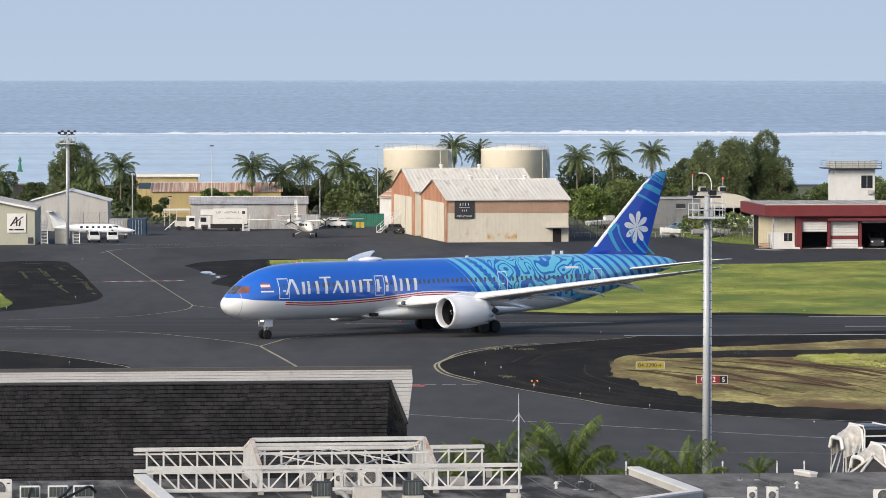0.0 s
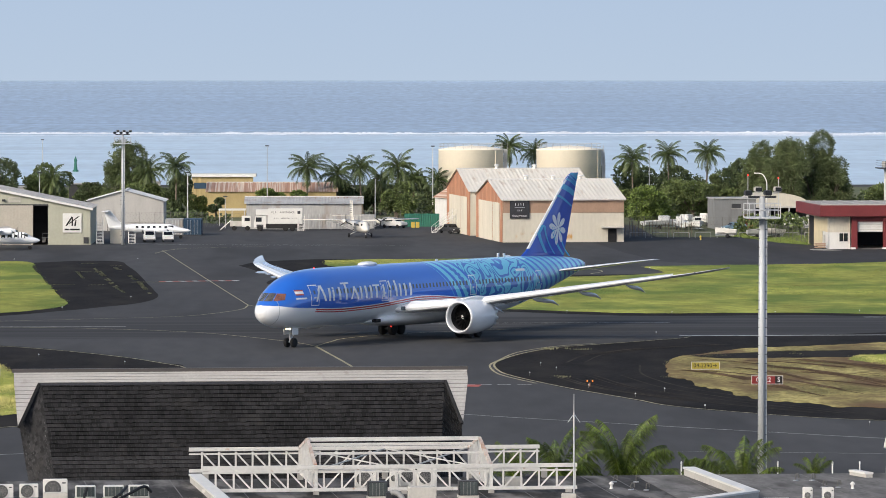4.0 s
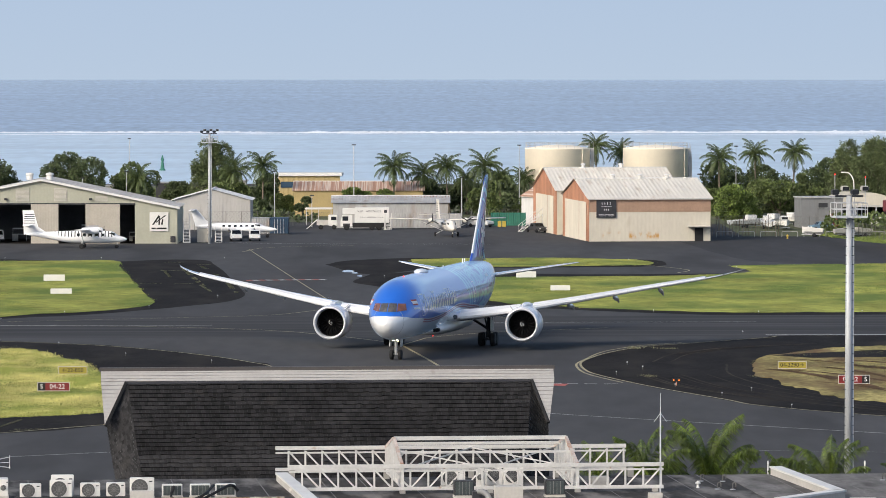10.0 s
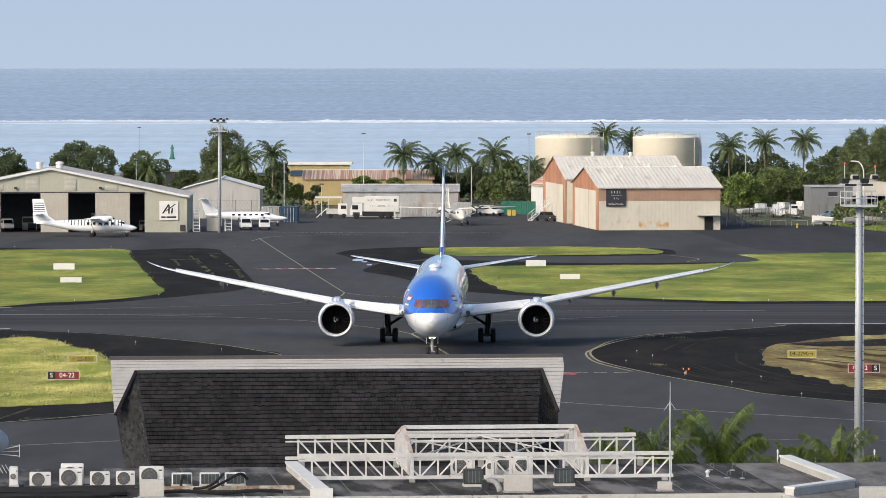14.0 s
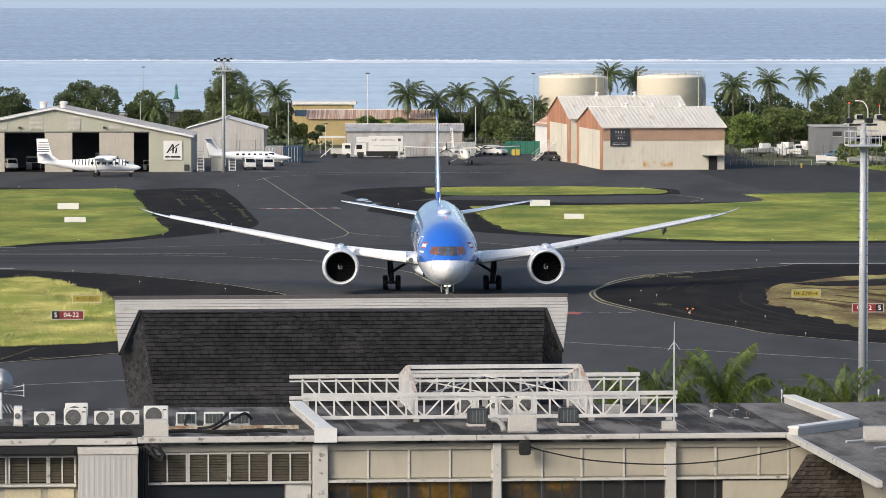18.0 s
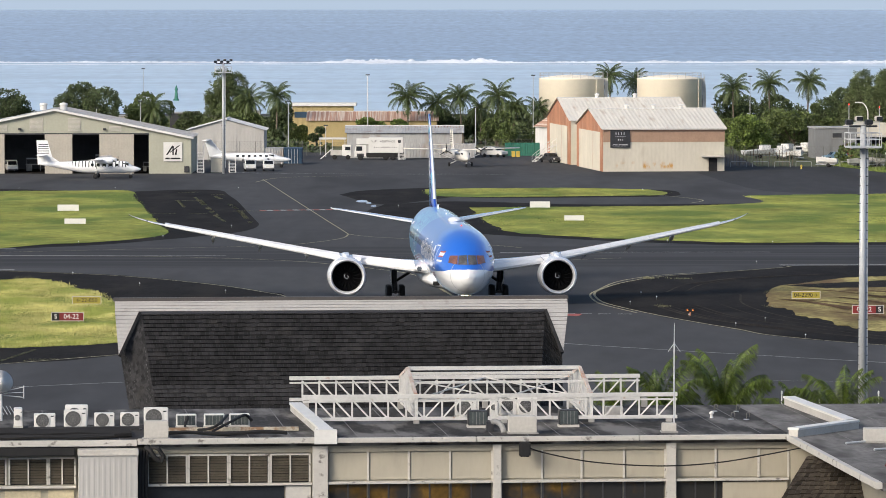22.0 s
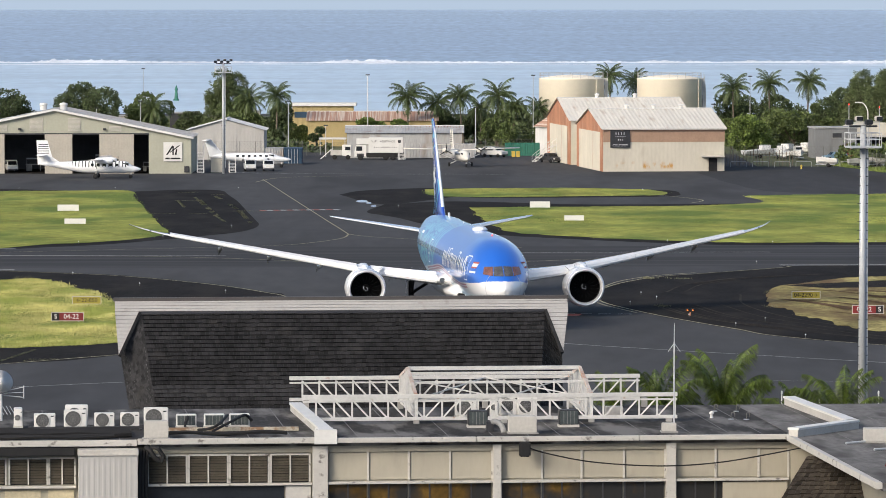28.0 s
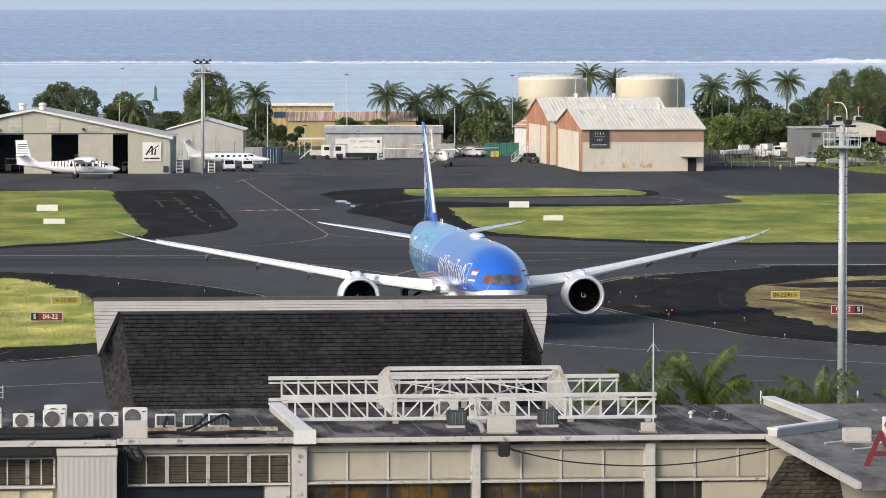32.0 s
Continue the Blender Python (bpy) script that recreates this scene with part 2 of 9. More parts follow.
M["blue_paint"] = material("blue_paint", (0.022, 0.055, 0.10), 0.5, var=0.15)
M["green_paint"] = material("green_paint", (0.03, 0.16, 0.11), 0.5, var=0.15)
M["fin_livery"] = material("fin_livery", (0.008, 0.07, 0.50), 0.3, var=0.05, coat=1.0)
M["fin_cyan"] = material("fin_cyan", (0.06, 0.40, 0.68), 0.3, var=0.05, coat=0.6)
M["gloss_white"] = material("gloss_white", (0.91, 0.915, 0.92), 0.25, var=0.03, scale=0.6, coat=0.5)
M["wing_paint"] = material("wing_paint", (0.90, 0.905, 0.91), 0.25, var=0.03, scale=0.5, coat=1.0)
M["wing_edge"] = material("wing_edge", (0.84, 0.85, 0.86), 0.25, 0.0, var=0.04, coat=0.8)
M["lip_metal"] = material("lip_metal", (0.80, 0.81, 0.83), 0.35, 0.35, var=0.05)
M["letter_white"] = material("letter_white", (0.82, 0.83, 0.85), 0.3, var=0.03, coat=0.3)
M["cabin_glass"] = material("cabin_glass", (0.10, 0.12, 0.14), 0.15, var=0.2)
M["cockpit_glass"] = material("cockpit_glass", (0.10, 0.095, 0.09), 0.06, var=0.5, scale=1.2, coat=0.8)
M["red_brown_glass"] = material("red_brown_glass", (0.20, 0.085, 0.055), 0.08, var=0.35, scale=1.2, coat=0.8)
M["fan"] = material("fan_blade", (0.007, 0.0072, 0.008), 0.9, 0.0, var=0.1, spec=0.1)
M["lamp_glow"] = material("landing_lamp", (1.0, 0.82, 0.45), 0.3, var=0.0, emit=14.0)
M["beacon_glow"] = material("red_beacon", (1.0, 0.035, 0.025), 0.3, var=0.0, emit=1.8)
M["ridge_metal"] = material("ridge_metal", (0.075, 0.068, 0.065), 0.6, var=0.1)
# amber light seen in the panes is painted into the glass colour
M["amber_light_glass"] = material("amber_light_glass", (0.13, 0.078, 0.02), 0.12, var=0.5, scale=0.5, stain=(0.03, 0.03, 0.03), stain_at=(0.45, 0.55), stain_scale=0.4)
# no glow: the light in these panes is only a pale base colour
M["painted_lit_glass"] = material("painted_lit_glass", (0.50, 0.44, 0.30), 0.4, var=0.15)
M["louvre_slat"] = material("louvre_slat", (0.1836, 0.1598, 0.1224), 0.6, var=0.2, scale=2)
M["ironwood"] = material("ironwood_needles", (0.100, 0.128, 0.048), 0.7, var=0.3, scale=0.3, island=0.45)
M["plane_cream"] = material("plane_cream", (0.78, 0.74, 0.66), 0.3, var=0.05, coat=0.4)
M["covered_blue"] = material("blue_cover", (0.16, 0.27, 0.36), 0.7, var=0.15)
M["yellow_plastic"] = material("yellow_plastic", (0.62, 0.45, 0.08), 0.5, var=0.1)
M["mast_paint"] = material("mast_paint", (0.46, 0.48, 0.50), 0.45, 0.1, var=0.07, scale=0.8)
M["sign_yellow"] = material("sign_yellow", (0.32, 0.264, 0.04), 0.5, var=0.08)
M["sign_red"] = material("sign_red", (0.182, 0.0154, 0.0154), 0.5, var=0.08)
M["amber_glow"] = material("amber_lens", (0.9, 0.22, 0.02), 0.3, var=0.0, emit=1.2)
M["canvas"] = material("canvas", (0.46, 0.44, 0.41), 0.8, var=0.25, scale=2.5, bump=0.3)
M["bridge_grey"] = material("bridge_grey", (0.022, 0.024, 0.027), 0.12, var=0.3, scale=1.0)
M["blue_grey"] = material("blue_grey", (0.085, 0.10, 0.125), 0.4, var=0.1)
M["runway"] = material("runway_asphalt", (0.04982, 0.04935, 0.05076), 0.9, spec=0.12, var=0.2, scale=0.25, fine=6, bump=0.3, stain=(0.06956, 0.06862, 0.0705), stain_at=(0.5, 0.62), stain_scale=0.5, stretch=(0.03, 0.5, 1))
M["prow_white"] = material("prow_white", (0.3854, 0.3731, 0.3567), 0.7, var=0.08, scale=0.8, stain=(0.30, 0.28, 0.26), stain_at=(0.60, 0.75), stain_scale=1.5)
M["door_beige"] = material("door_beige", (0.425, 0.391, 0.3315), 0.6, var=0.08, scale=0.4)
M["porch_shingle"] = material("porch_shingle", (0.052, 0.044, 0.036), 0.9, spec=0.15, var=0.3, scale=0.8, island=0.5, bump=0.4)
M["mud_track"] = material("mud_track", (0.046, 0.038, 0.031), 0.95, spec=0.08, var=0.4, scale=0.8, fine=6, stretch=(0.4, 0.1, 1))
M["rut"] = material("bare_rut", (0.105, 0.066, 0.036), 0.95, spec=0.08, var=0.4, scale=0.8, fine=6, stretch=(0.4, 0.1, 1))
M["dull_post"] = material("dull_post", (0.13, 0.125, 0.115), 0.7, var=0.2, scale=1.0)
M["store_grey"] = material("store_grey", (0.20, 0.205, 0.21), 0.8, var=0.08, scale=0.5, stain=(0.15, 0.15, 0.15), stain_at=(0.55, 0.75), stain_scale=0.6, stretch=(1, 1, 0.3))
M["new_asphalt"] = material("new_asphalt", (0.050, 0.050, 0.0525), 0.9, spec=0.12, var=0.14, scale=0.15, fine=14, bump=0.3, stain=(0.040, 0.040, 0.041), stain_at=(0.50, 0.66), stain_scale=0.35, stretch=(0.25, 0.05, 1))
M["tube_grey"] = material("tube_grey", (0.36, 0.36, 0.35), 0.5, var=0.15, scale=2.0)
M["clump_blades"] = material("clump_blades", (0.17, 0.225, 0.05), 0.7, var=0.25, scale=0.5, island=0.4)


# ---- ground, runway, grass ----
def ragged(outline, steps=10, amp=0.8, seed=0):
    """A closed outline rounded and made uneven."""
    ring = smooth_line(list(outline) + [outline[0]], steps)[:-1]
    out = []
    for i, q in enumerate(ring):
        k = noise.noise(Vector((q[0] * 0.35 + seed, q[1] * 0.12, seed))) + 0.6 * noise.noise(Vector((q[0] * 1.1, q[1] * 0.4, seed + 5)))
        out.append((q[0] + k * amp * 0.4, q[1] + k * amp * 1.6))
    return out


def inside(outline, x, y):
    hit = False
    for (x0, y0), (x1, y1) in zip(outline, outline[1:] + outline[:1]):
        if (y0 > y) != (y1 > y) and x < (x1 - x0) * (y - y0) / (y1 - y0) + x0:
            hit = not hit
    return hit


def flat(bm, outline, z):
    bm.faces.new([bm.verts.new((x, y, z)) for x, y in outline])
    bmesh.ops.triangulate(bm, faces=bm.faces[:])
    return bm


bm = bmesh.new()
for x in range(30):
    for y in range(14):
        face(bm, *[(-1500 + 100 * (x + a), -150 + 96 * (y + b), 0) for a, b in ((0, 0), (1, 0), (1, 1), (0, 1))])
bmesh.ops.remove_doubles(bm, verts=bm.verts, dist=0.01)
tagged(part("ground", bm, M["asphalt"]), "dark grey asphalt apron and runway ground", "ground", kind="structure")

edge = ragged([(-300, 534), (-60, 533), (-20, 534), (20, 535), (60, 536), (300, 537), (300, 579), (60, 578.5), (0, 578), (-60, 577), (-300, 576)], 4, 0.15, 9.0)
tagged(part("runway", flat(bmesh.new(), edge, 0.004), M["runway"]), "dark worn runway surface with tyre streaks", "runway", kind="structure")
SHOULDERS = [
    [(14.5, 487.4), (15.6, 495.8), (17.9, 506.3), (21.7, 516.3), (26.6, 522.5), (35.2, 533.1), (36.9, 536.4), (47.1, 537.5), (75, 538.5), (75, 409), (52.0, 405.8), (43.9, 410.2), (36.5, 416.1), (28.0, 427.7), (25.2, 436.2), (20.9, 449.0), (17.8, 460.0), (15.3, 470.8)],
    [(-60, 533), (-49.9, 528.8), (-42.5, 525.6), (-33.9, 519.4), (-27.7, 511.2), (-21.5, 500.5), (-17.2, 490.2), (-15.1, 483.8), (-15.4, 453.6), (-19.2, 424.2), (-26.4, 404.5), (-34.7, 395.3), (-60, 380)],
    [(-45.8, 733.0), (-37.6, 741.3), (-32.5, 738), (-30.6, 722), (-28.4, 700), (-26.2, 672), (-24, 645), (-22.9, 627), (-24.5, 612), (-28.5, 602), (-32.4, 593.5), (-42.2, 577.8), (-60.0, 571.8), (-72, 640), (-72, 737.1)],
    [(-14.8, 722.9), (-11.8, 737.1), (-2.8, 747), (6.0, 745), (30, 742), (34, 728), (30, 716), (6.0, 712), (2, 716), (-8, 690)],
    [(-8, 690), (2, 700), (20, 690), (44.4, 693), (60, 690), (90, 690), (90, 579), (53.0, 580.7), (36.4, 579.4), (27.2, 583.6), (9.2, 600.3), (1.1, 616.0), (-6.1, 651.1), (-10.0, 666.0)],
]
for i, o in enumerate(SHOULDERS):
    edge = ragged(o, 6, 0.25, i * 7.0)
    tagged(part("shoulder", flat(bmesh.new(), edge, 0.006 + 0.002 * i), M["dark_asphalt"]), "black weathered asphalt shoulder beside the grass", "pavement", kind="structure")

tagged(part("apron", flat(bmesh.new(), ragged([(40.5, 812), (44, 760), (49, 732), (64, 729), (130, 733), (130, 850), (66, 850), (47, 838)], 8, 0.5, 66), 0.004), M["new_asphalt"]), "darker resurfaced asphalt apron by the fire station", "pavement", kind="structure")

LAWNS = [
    ([(-2.8, 739.2), (-0.3, 743.4), (18.0, 746.6), (27.8, 742.3), (31.0, 737.1), (32.2, 726.9), (29.5, 720.9), (17.3, 717.0), (3.7, 715.0), (-1.5, 720.9)], "grass", 3000),
    ([(3.6, 679.8), (11.9, 681.6), (24.1, 683.3), (35.8, 686.9), (44.4, 697.9), (42.8, 716.9), (47.6, 720.9), (63.5, 724.9), (100, 728.9), (92, 586.9), (51.4, 586.9), (36.4, 585.6), (27.4, 589.5), (14.5, 601.7), (8.3, 611.6), (6.7, 624.7), (4.8, 651.1)], "grass", 16000),
    ([(-72, 733.0), (-55.4, 736.1), (-46.0, 737.1), (-43.1, 709.2), (-38.6, 662.6), (-35.0, 627.7), (-33.2, 608.7), (-34.4, 599.0), (-38.5, 589.5), (-44.6, 583.0), (-60, 576)], "grass", 9000),
    ([(-56, 508.3), (-44.6, 509.3), (-41.7, 511.2), (-37.2, 501.4), (-33.9, 489.3), (-31.0, 474.2), (-28.1, 457.6), (-26.2, 438.4), (-26.4, 421.4), (-31.8, 415.4), (-36.3, 413.4), (-50, 410)], "grass", 26000),
    ([(31.0, 485.6), (33.0, 498.6), (37.2, 507.3), (42.6, 514.3), (51.9, 520.4), (62.8, 529.9), (75, 535), (75, 425), (53.8, 420.1), (50.1, 422.8), (42.6, 427.0), (36.0, 439.2), (31.7, 460.0), (30.6, 473.3)], "dry_grass", 9000),
]


def tufts(outline, count, size, seed, keep=None):
    rnd = random.Random(seed)
    xs, ys = [p[0] for p in outline], [p[1] for p in outline]
    verts, faces = [], []
    done = 0
    while done < count:
        x, y = rnd.uniform(min(xs), max(xs)), rnd.uniform(min(ys), max(ys))
        if not inside(outline, x, y) or (keep and not keep(x, y)):
            done += 0.2
            continue
        done += 1
        big = size * (0.5 + 1.2 * max(0, 0.5 + noise.noise(Vector((x * 0.25, y * 0.1, seed)))))
        for _ in range(5):
            a, r, h = rnd.uniform(0, math.tau), rnd.uniform(0.2, 0.6) * big, rnd.uniform(0.5, 1.2) * big
            bx, by = x + rnd.gauss(0, 0.3), y + rnd.gauss(0, 0.5)
            dx, dy = math.cos(a), math.sin(a)
            w = 0.09 * big + 0.02
            k = len(verts)
            verts += [(bx - dy * w, by + dx * w, 0.02), (bx + dy * w, by - dx * w, 0.02), (bx + dx * r, by + dy * r, h)]
            faces.append((k, k + 1, k + 2))
    me = bpy.data.meshes.new("grass_tufts")
    me.from_pydata(verts, [], faces)
    return me


M["blades"] = material("grass_blades", (0.29, 0.305, 0.075), 0.7, var=0.3, scale=0.5, fine=7, island=0.4, stain=(0.15, 0.205, 0.048), stain_at=(0.45, 0.60), stain_scale=0.4, stretch=(0.2, 0.12, 1))
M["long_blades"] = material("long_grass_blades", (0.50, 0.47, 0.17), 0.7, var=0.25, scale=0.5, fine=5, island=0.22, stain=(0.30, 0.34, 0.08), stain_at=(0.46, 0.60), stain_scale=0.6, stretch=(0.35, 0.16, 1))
M["weed_straw"] = material("weed_straw", (0.22, 0.215, 0.125), 0.8, var=0.3, scale=0.3, island=0.35)
M["dry_blades"] = material("dry_grass_blades", (0.165, 0.162, 0.07), 0.7, var=0.4, scale=0.15, island=0.3)
for i, (o, kind, count) in enumerate(LAWNS):
    edge = ragged(o, 10 if kind == "grass" else 34, 0.8 if kind == "grass" else 1.7, 3.0 + i * 11)
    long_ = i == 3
    lawn = tagged(part("grass", prism(bmesh.new(), edge, 0.0, 0.045), M[kind]), "sunlit yellow-green grass between the taxiways" if kind == "grass" else "dry yellow-brown grass beside the taxiway", "grass", kind="stuff")
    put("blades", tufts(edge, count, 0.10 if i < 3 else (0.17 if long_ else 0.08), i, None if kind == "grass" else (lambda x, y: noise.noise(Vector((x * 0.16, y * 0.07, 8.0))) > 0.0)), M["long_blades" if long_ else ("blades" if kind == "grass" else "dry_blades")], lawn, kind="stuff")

# darker green clumps on the broad lawn
clumps = ragged(LAWNS[1][0], 10, 0.8, 14.0)
tagged(put("grass_clumps", tufts(clumps, 9000, 0.13, 33, lambda x, y: noise.noise(Vector((x * 0.07, y * 0.035, 2.0))) > 0.12 and y > 625), M["clump_blades"]), "darker green clumps of longer grass", "grass", kind="stuff")
clumps = ragged(LAWNS[2][0], 10, 0.8, 25.0)
tagged(put("grass_clumps", tufts(clumps, 4000, 0.12, 34, lambda x, y: noise.noise(Vector((x * 0.08, y * 0.04, 5.0))) > 0.15), M["clump_blades"]), "darker green clumps of longer grass", "grass", kind="stuff")

verge = ragged([(64, 846), (72, 852), (77, 850), (76.5, 806), (73.5, 803), (70, 812), (67, 830)], 8, 0.5, 51)
lawn = tagged(part("grass", flat(bmesh.new(), verge, 0.05), M["grass"]), "green grass verge beside the fire station", "grass", kind="stuff")
put("blades", tufts(verge, 1500, 0.3, 52), M["clump_blades"], lawn, kind="stuff")

# greener end of the dry lawn
green = ragged([(50.4, 499), (52, 501.5), (60, 502.5), (80, 504), (80, 468), (62, 474), (56, 480), (52, 486), (49.8, 493)], 8, 1.2, 91)
lawn = tagged(part("grass", flat(bmesh.new(), green, 0.055), M["grass"]), "fresh green grass patch on the dry lawn", "grass", kind="stuff")
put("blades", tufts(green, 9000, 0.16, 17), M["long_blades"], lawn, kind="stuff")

# dark strip and grass verge along the runway side of the dry lawn
strip = ragged([(34, 500), (39, 505), (45, 509), (52, 510), (61, 513), (80, 517), (80, 507), (60, 503.5), (54, 501.2), (50, 498), (44, 497), (38, 496)], 8, 0.6, 71)
tagged(part("shoulder", flat(bmesh.new(), strip, 0.052), M["dark_asphalt"]), "dark bare strip across the dry grass", "pavement", kind="structure")


def weed_row(pts, width, share, seed):
    """Weeds that grow along a straight crack, with gaps."""
    rnd = random.Random(seed)
    verts, faces = [], []
    line_ = [Vector((*q, 0)) for q in pts]
    for a_, b_ in zip(line_, line_[1:]):
        L = (b_ - a_).length
        for k in range(int(L * 16 + (b_.x - a_.x) ** 2 * 3)):
            f = rnd.random()
            c = a_.lerp(b_, f)
            if noise.noise(Vector((c.x * 0.9, c.y * 0.12, seed * 3.7))) > share + 0.02:
                continue
            x, y = c.x + rnd.uniform(-1, 1) * width, c.y + rnd.uniform(-0.8, 0.8)
            h, t = rnd.uniform(0.03, 0.10), rnd.uniform(0, math.tau)
            i = len(verts)
            verts += [(x - 0.05, y, 0.02), (x + 0.05, y + 0.08, 0.02), (x + 0.07 * math.cos(t), y + 0.07 * math.sin(t), h)]
            faces.append((i, i + 1, i + 2))
    me = bpy.data.meshes.new("weeds")
    me.from_pydata(verts, [], faces)
    return me


for k, (pts, wd, share) in enumerate([([(-32.8, 720.7), (-31.1, 707.8), (-29.2, 690.9), (-26.9, 669), (-24.2, 635.5)], 0.30, 0.0), ([(-35, 714.2), (-31.9, 679.8), (-29.5, 655.2), (-27, 634.2)], 0.16, 0.1), ([(-34.6, 714.2), (-31.5, 679.8), (-29.1, 655.2)], 0.1, 0.0),
                                      ([(-39.1, 726.5), (-36.8, 702.3), (-34.3, 674.7)], 0.18, 0.05), ([(-37.1, 701.5), (-33.9, 701.5)], 0.1, 0.4), ([(-37.8, 662), (-35.3, 662)], 0.3, 0.3), ([(-33.1, 660.6), (-31.0, 661)], 0.2, 0.3), ([(-27.7, 669), (-23.4, 669)], 0.2, 0.2), ([(-38, 731), (-35.5, 731)], 0.3, 0.3), ([(-33, 722), (-31.2, 722)], 0.4, 0.3), ([(-34.9, 398.2), (-33.2, 410.8)], 0.12, 0.4), ([(-34.3, 398.8), (-30.8, 400.5)], 0.3, 0.1)]):
    tagged(put("weeds", weed_row(pts, wd, share, k), M["weed_straw"]), "rows of olive weeds along asphalt joints", "weeds", kind="stuff")

# weeds in the cracks of the dark shoulders
for n_, (cx, cy, rx, ry) in enumerate([(21.5, 513, 1.0, 0.8), (24.6, 512, 0.9, 0.8), (33, 505, 0.7, 1.0), (28.4, 498, 0.8, 1.2), (20.4, 468, 0.35, 1.0), (30.5, 467, 0.7, 1.0), (-44, 508, 6, 8)]):
    spots = ragged([(cx + rx * math.cos(a), cy + ry * math.sin(a)) for a in np.linspace(0, math.tau, 9)[:-1]], 4, 0.5, n_)
    me = tufts(spots, 22, 0.16, 40 + n_, keep=lambda x, y: noise.noise(Vector((x * 0.5, y * 0.35, 3.3))) > 0.22)
    tagged(put("weeds", me, M["weed_straw"]), "dry yellowish weeds growing from asphalt cracks", "weeds", kind="stuff")


# curved mud tracks on the dark shoulder and bare ruts in the dry grass
tracks = random.Random(61)
bm = bmesh.new()
for k in range(13):
    f = tracks.uniform(0.08, 0.92)
    arc = [(16 + 15 * f + 1.5 * math.sin(k), 486), (17.5 + 14 * f, 470), (21 + 13 * f, 452), (28 + 11 * f, 436), (38 + 8 * f, 420 - 2 * f)] if k % 3 else [(17 + 13 * f, 490), (20 + 12 * f, 503), (26 + 10 * f, 513), (36 + 8 * f, 521)]
    n0 = tracks.randint(0, 1)
    stripe(bm, arc[n0:n0 + tracks.randint(3, 4)], tracks.uniform(0.12, 0.4), 0.03 + 0.001 * k, 8)
tagged(part("tyre_track", bm, M["mud_track"]), "pale muddy tyre tracks on black asphalt", "tracks", kind="stuff")
bm = bmesh.new()
for k in range(30):
    x0, y0 = tracks.uniform(32, 58), tracks.uniform(458, 496)
    dx, dy = tracks.uniform(4, 11), tracks.uniform(-36, -10)
    stripe(bm, [(x0, y0), (x0 + dx * 0.35, y0 + dy * 0.2), (x0 + dx * 0.7, y0 + dy * 0.55), (x0 + dx, y0 + dy)], tracks.choice((0.2, 0.3, 0.5, 0.8, 1.2)), 0.06 + 0.001 * k, 6)
tagged(part("tyre_track", bm, M["rut"]), "brown bare ruts in the dry grass", "tracks", kind="stuff")


def line(name, mat, runs, width, label, z=0.02, gap=None):
    bm = bmesh.new()
    for pts in runs:
        stripe(bm, pts, width, z, gap=gap)
    return tagged(part(name, bm, M[mat]), label, "marking", kind="structure")


line("taxi_line", "line_yellow", [[(-27.8, 781.0), (-24.5, 745.5), (-18.0, 676.3), (-12.8, 621.7), (-11.3, 605.9)]], 0.15, "worn yellow taxiway centre line")
line("taxi_line", "line_yellow", [[(-11.3, 605.9), (-11.9, 596.2), (-14.7, 586.9), (-18.4, 579.8), (-24.7, 575.9), (-32.2, 572.2), (-49.4, 564.1), (-70, 554)], [(-11.3, 605.9), (-9.0, 600.3), (-5.6, 596.2), (1.0, 588.2), (9, 574)]], 0.17, "worn yellow taxiway lead-off line")
line("taxi_line", "line_yellow", [[(-60, 557), (-42.5, 556.3), (-30.0, 554.6), (-17.4, 547.0), (-10.7, 537.5), (-4.9, 525.6), (-2.8, 518.8)], [(-2.8, 518.8), (-1.1, 527.7), (0.1, 533.1), (4.0, 539.7), (8.0, 544.2), (19.5, 552.2)]], 0.22, "thin yellow runway exit line")
line("taxi_line", "line_yellow", [[(-2.8, 518.8), (0.9, 483.8), (3.2, 455), (5, 430), (6, 380), (6, 330)]], 0.3, "bright yellow taxiway centre line")
line("taxi_line", "line_yellow", [[(-28.5, 770), (-26, 786), (-20, 793), (-12, 797)], [(20, 735), (30, 722), (36, 705), (34, 694)]], 0.2, "faded yellow apron line")
line("edge_line", "line_yellow", [[(-60, 532), (-49.8, 528.3), (-42.4, 524.6), (-33.8, 518.3), (-27.6, 510.2), (-21.4, 499.5), (-17.2, 489.3), (-15.1, 482.9), (-14.4, 470)]], 0.2, "pale yellow taxiway edge line")
rim = [(36.9, 535.8), (35.2, 532.4), (26.6, 521.8), (21.7, 515.4), (17.9, 505.3), (15.6, 495), (14.6, 487.4), (14.7, 478), (15.5, 470.8), (18, 460.0), (21.1, 449.0), (25.4, 436.2), (28.2, 427.7), (36.7, 416.1), (44.2, 410.4), (60, 402)]
line("edge_line", "line_yellow", [rim, [(x - 0.45, y + (1.6 if y > 500 else -1.6)) for x, y in rim[2:10]]], 0.22, "double yellow taxiway edge line", 0.024)
line("edge_line", "line_yellow", [[(-50, 378), (-37.1, 392.9), (-34.7, 395.3), (-30.6, 400.2), (-25.8, 405.8), (-15, 417)]], 0.25, "yellow apron edge line")
line("runway_line", "line_white", [[(-70, 556.8), (-40, 557.2), (-23.9, 557.5)], [(6.4, 563.5), (20, 564.2), (36.5, 564.7)]], 0.3, "thin white runway line")
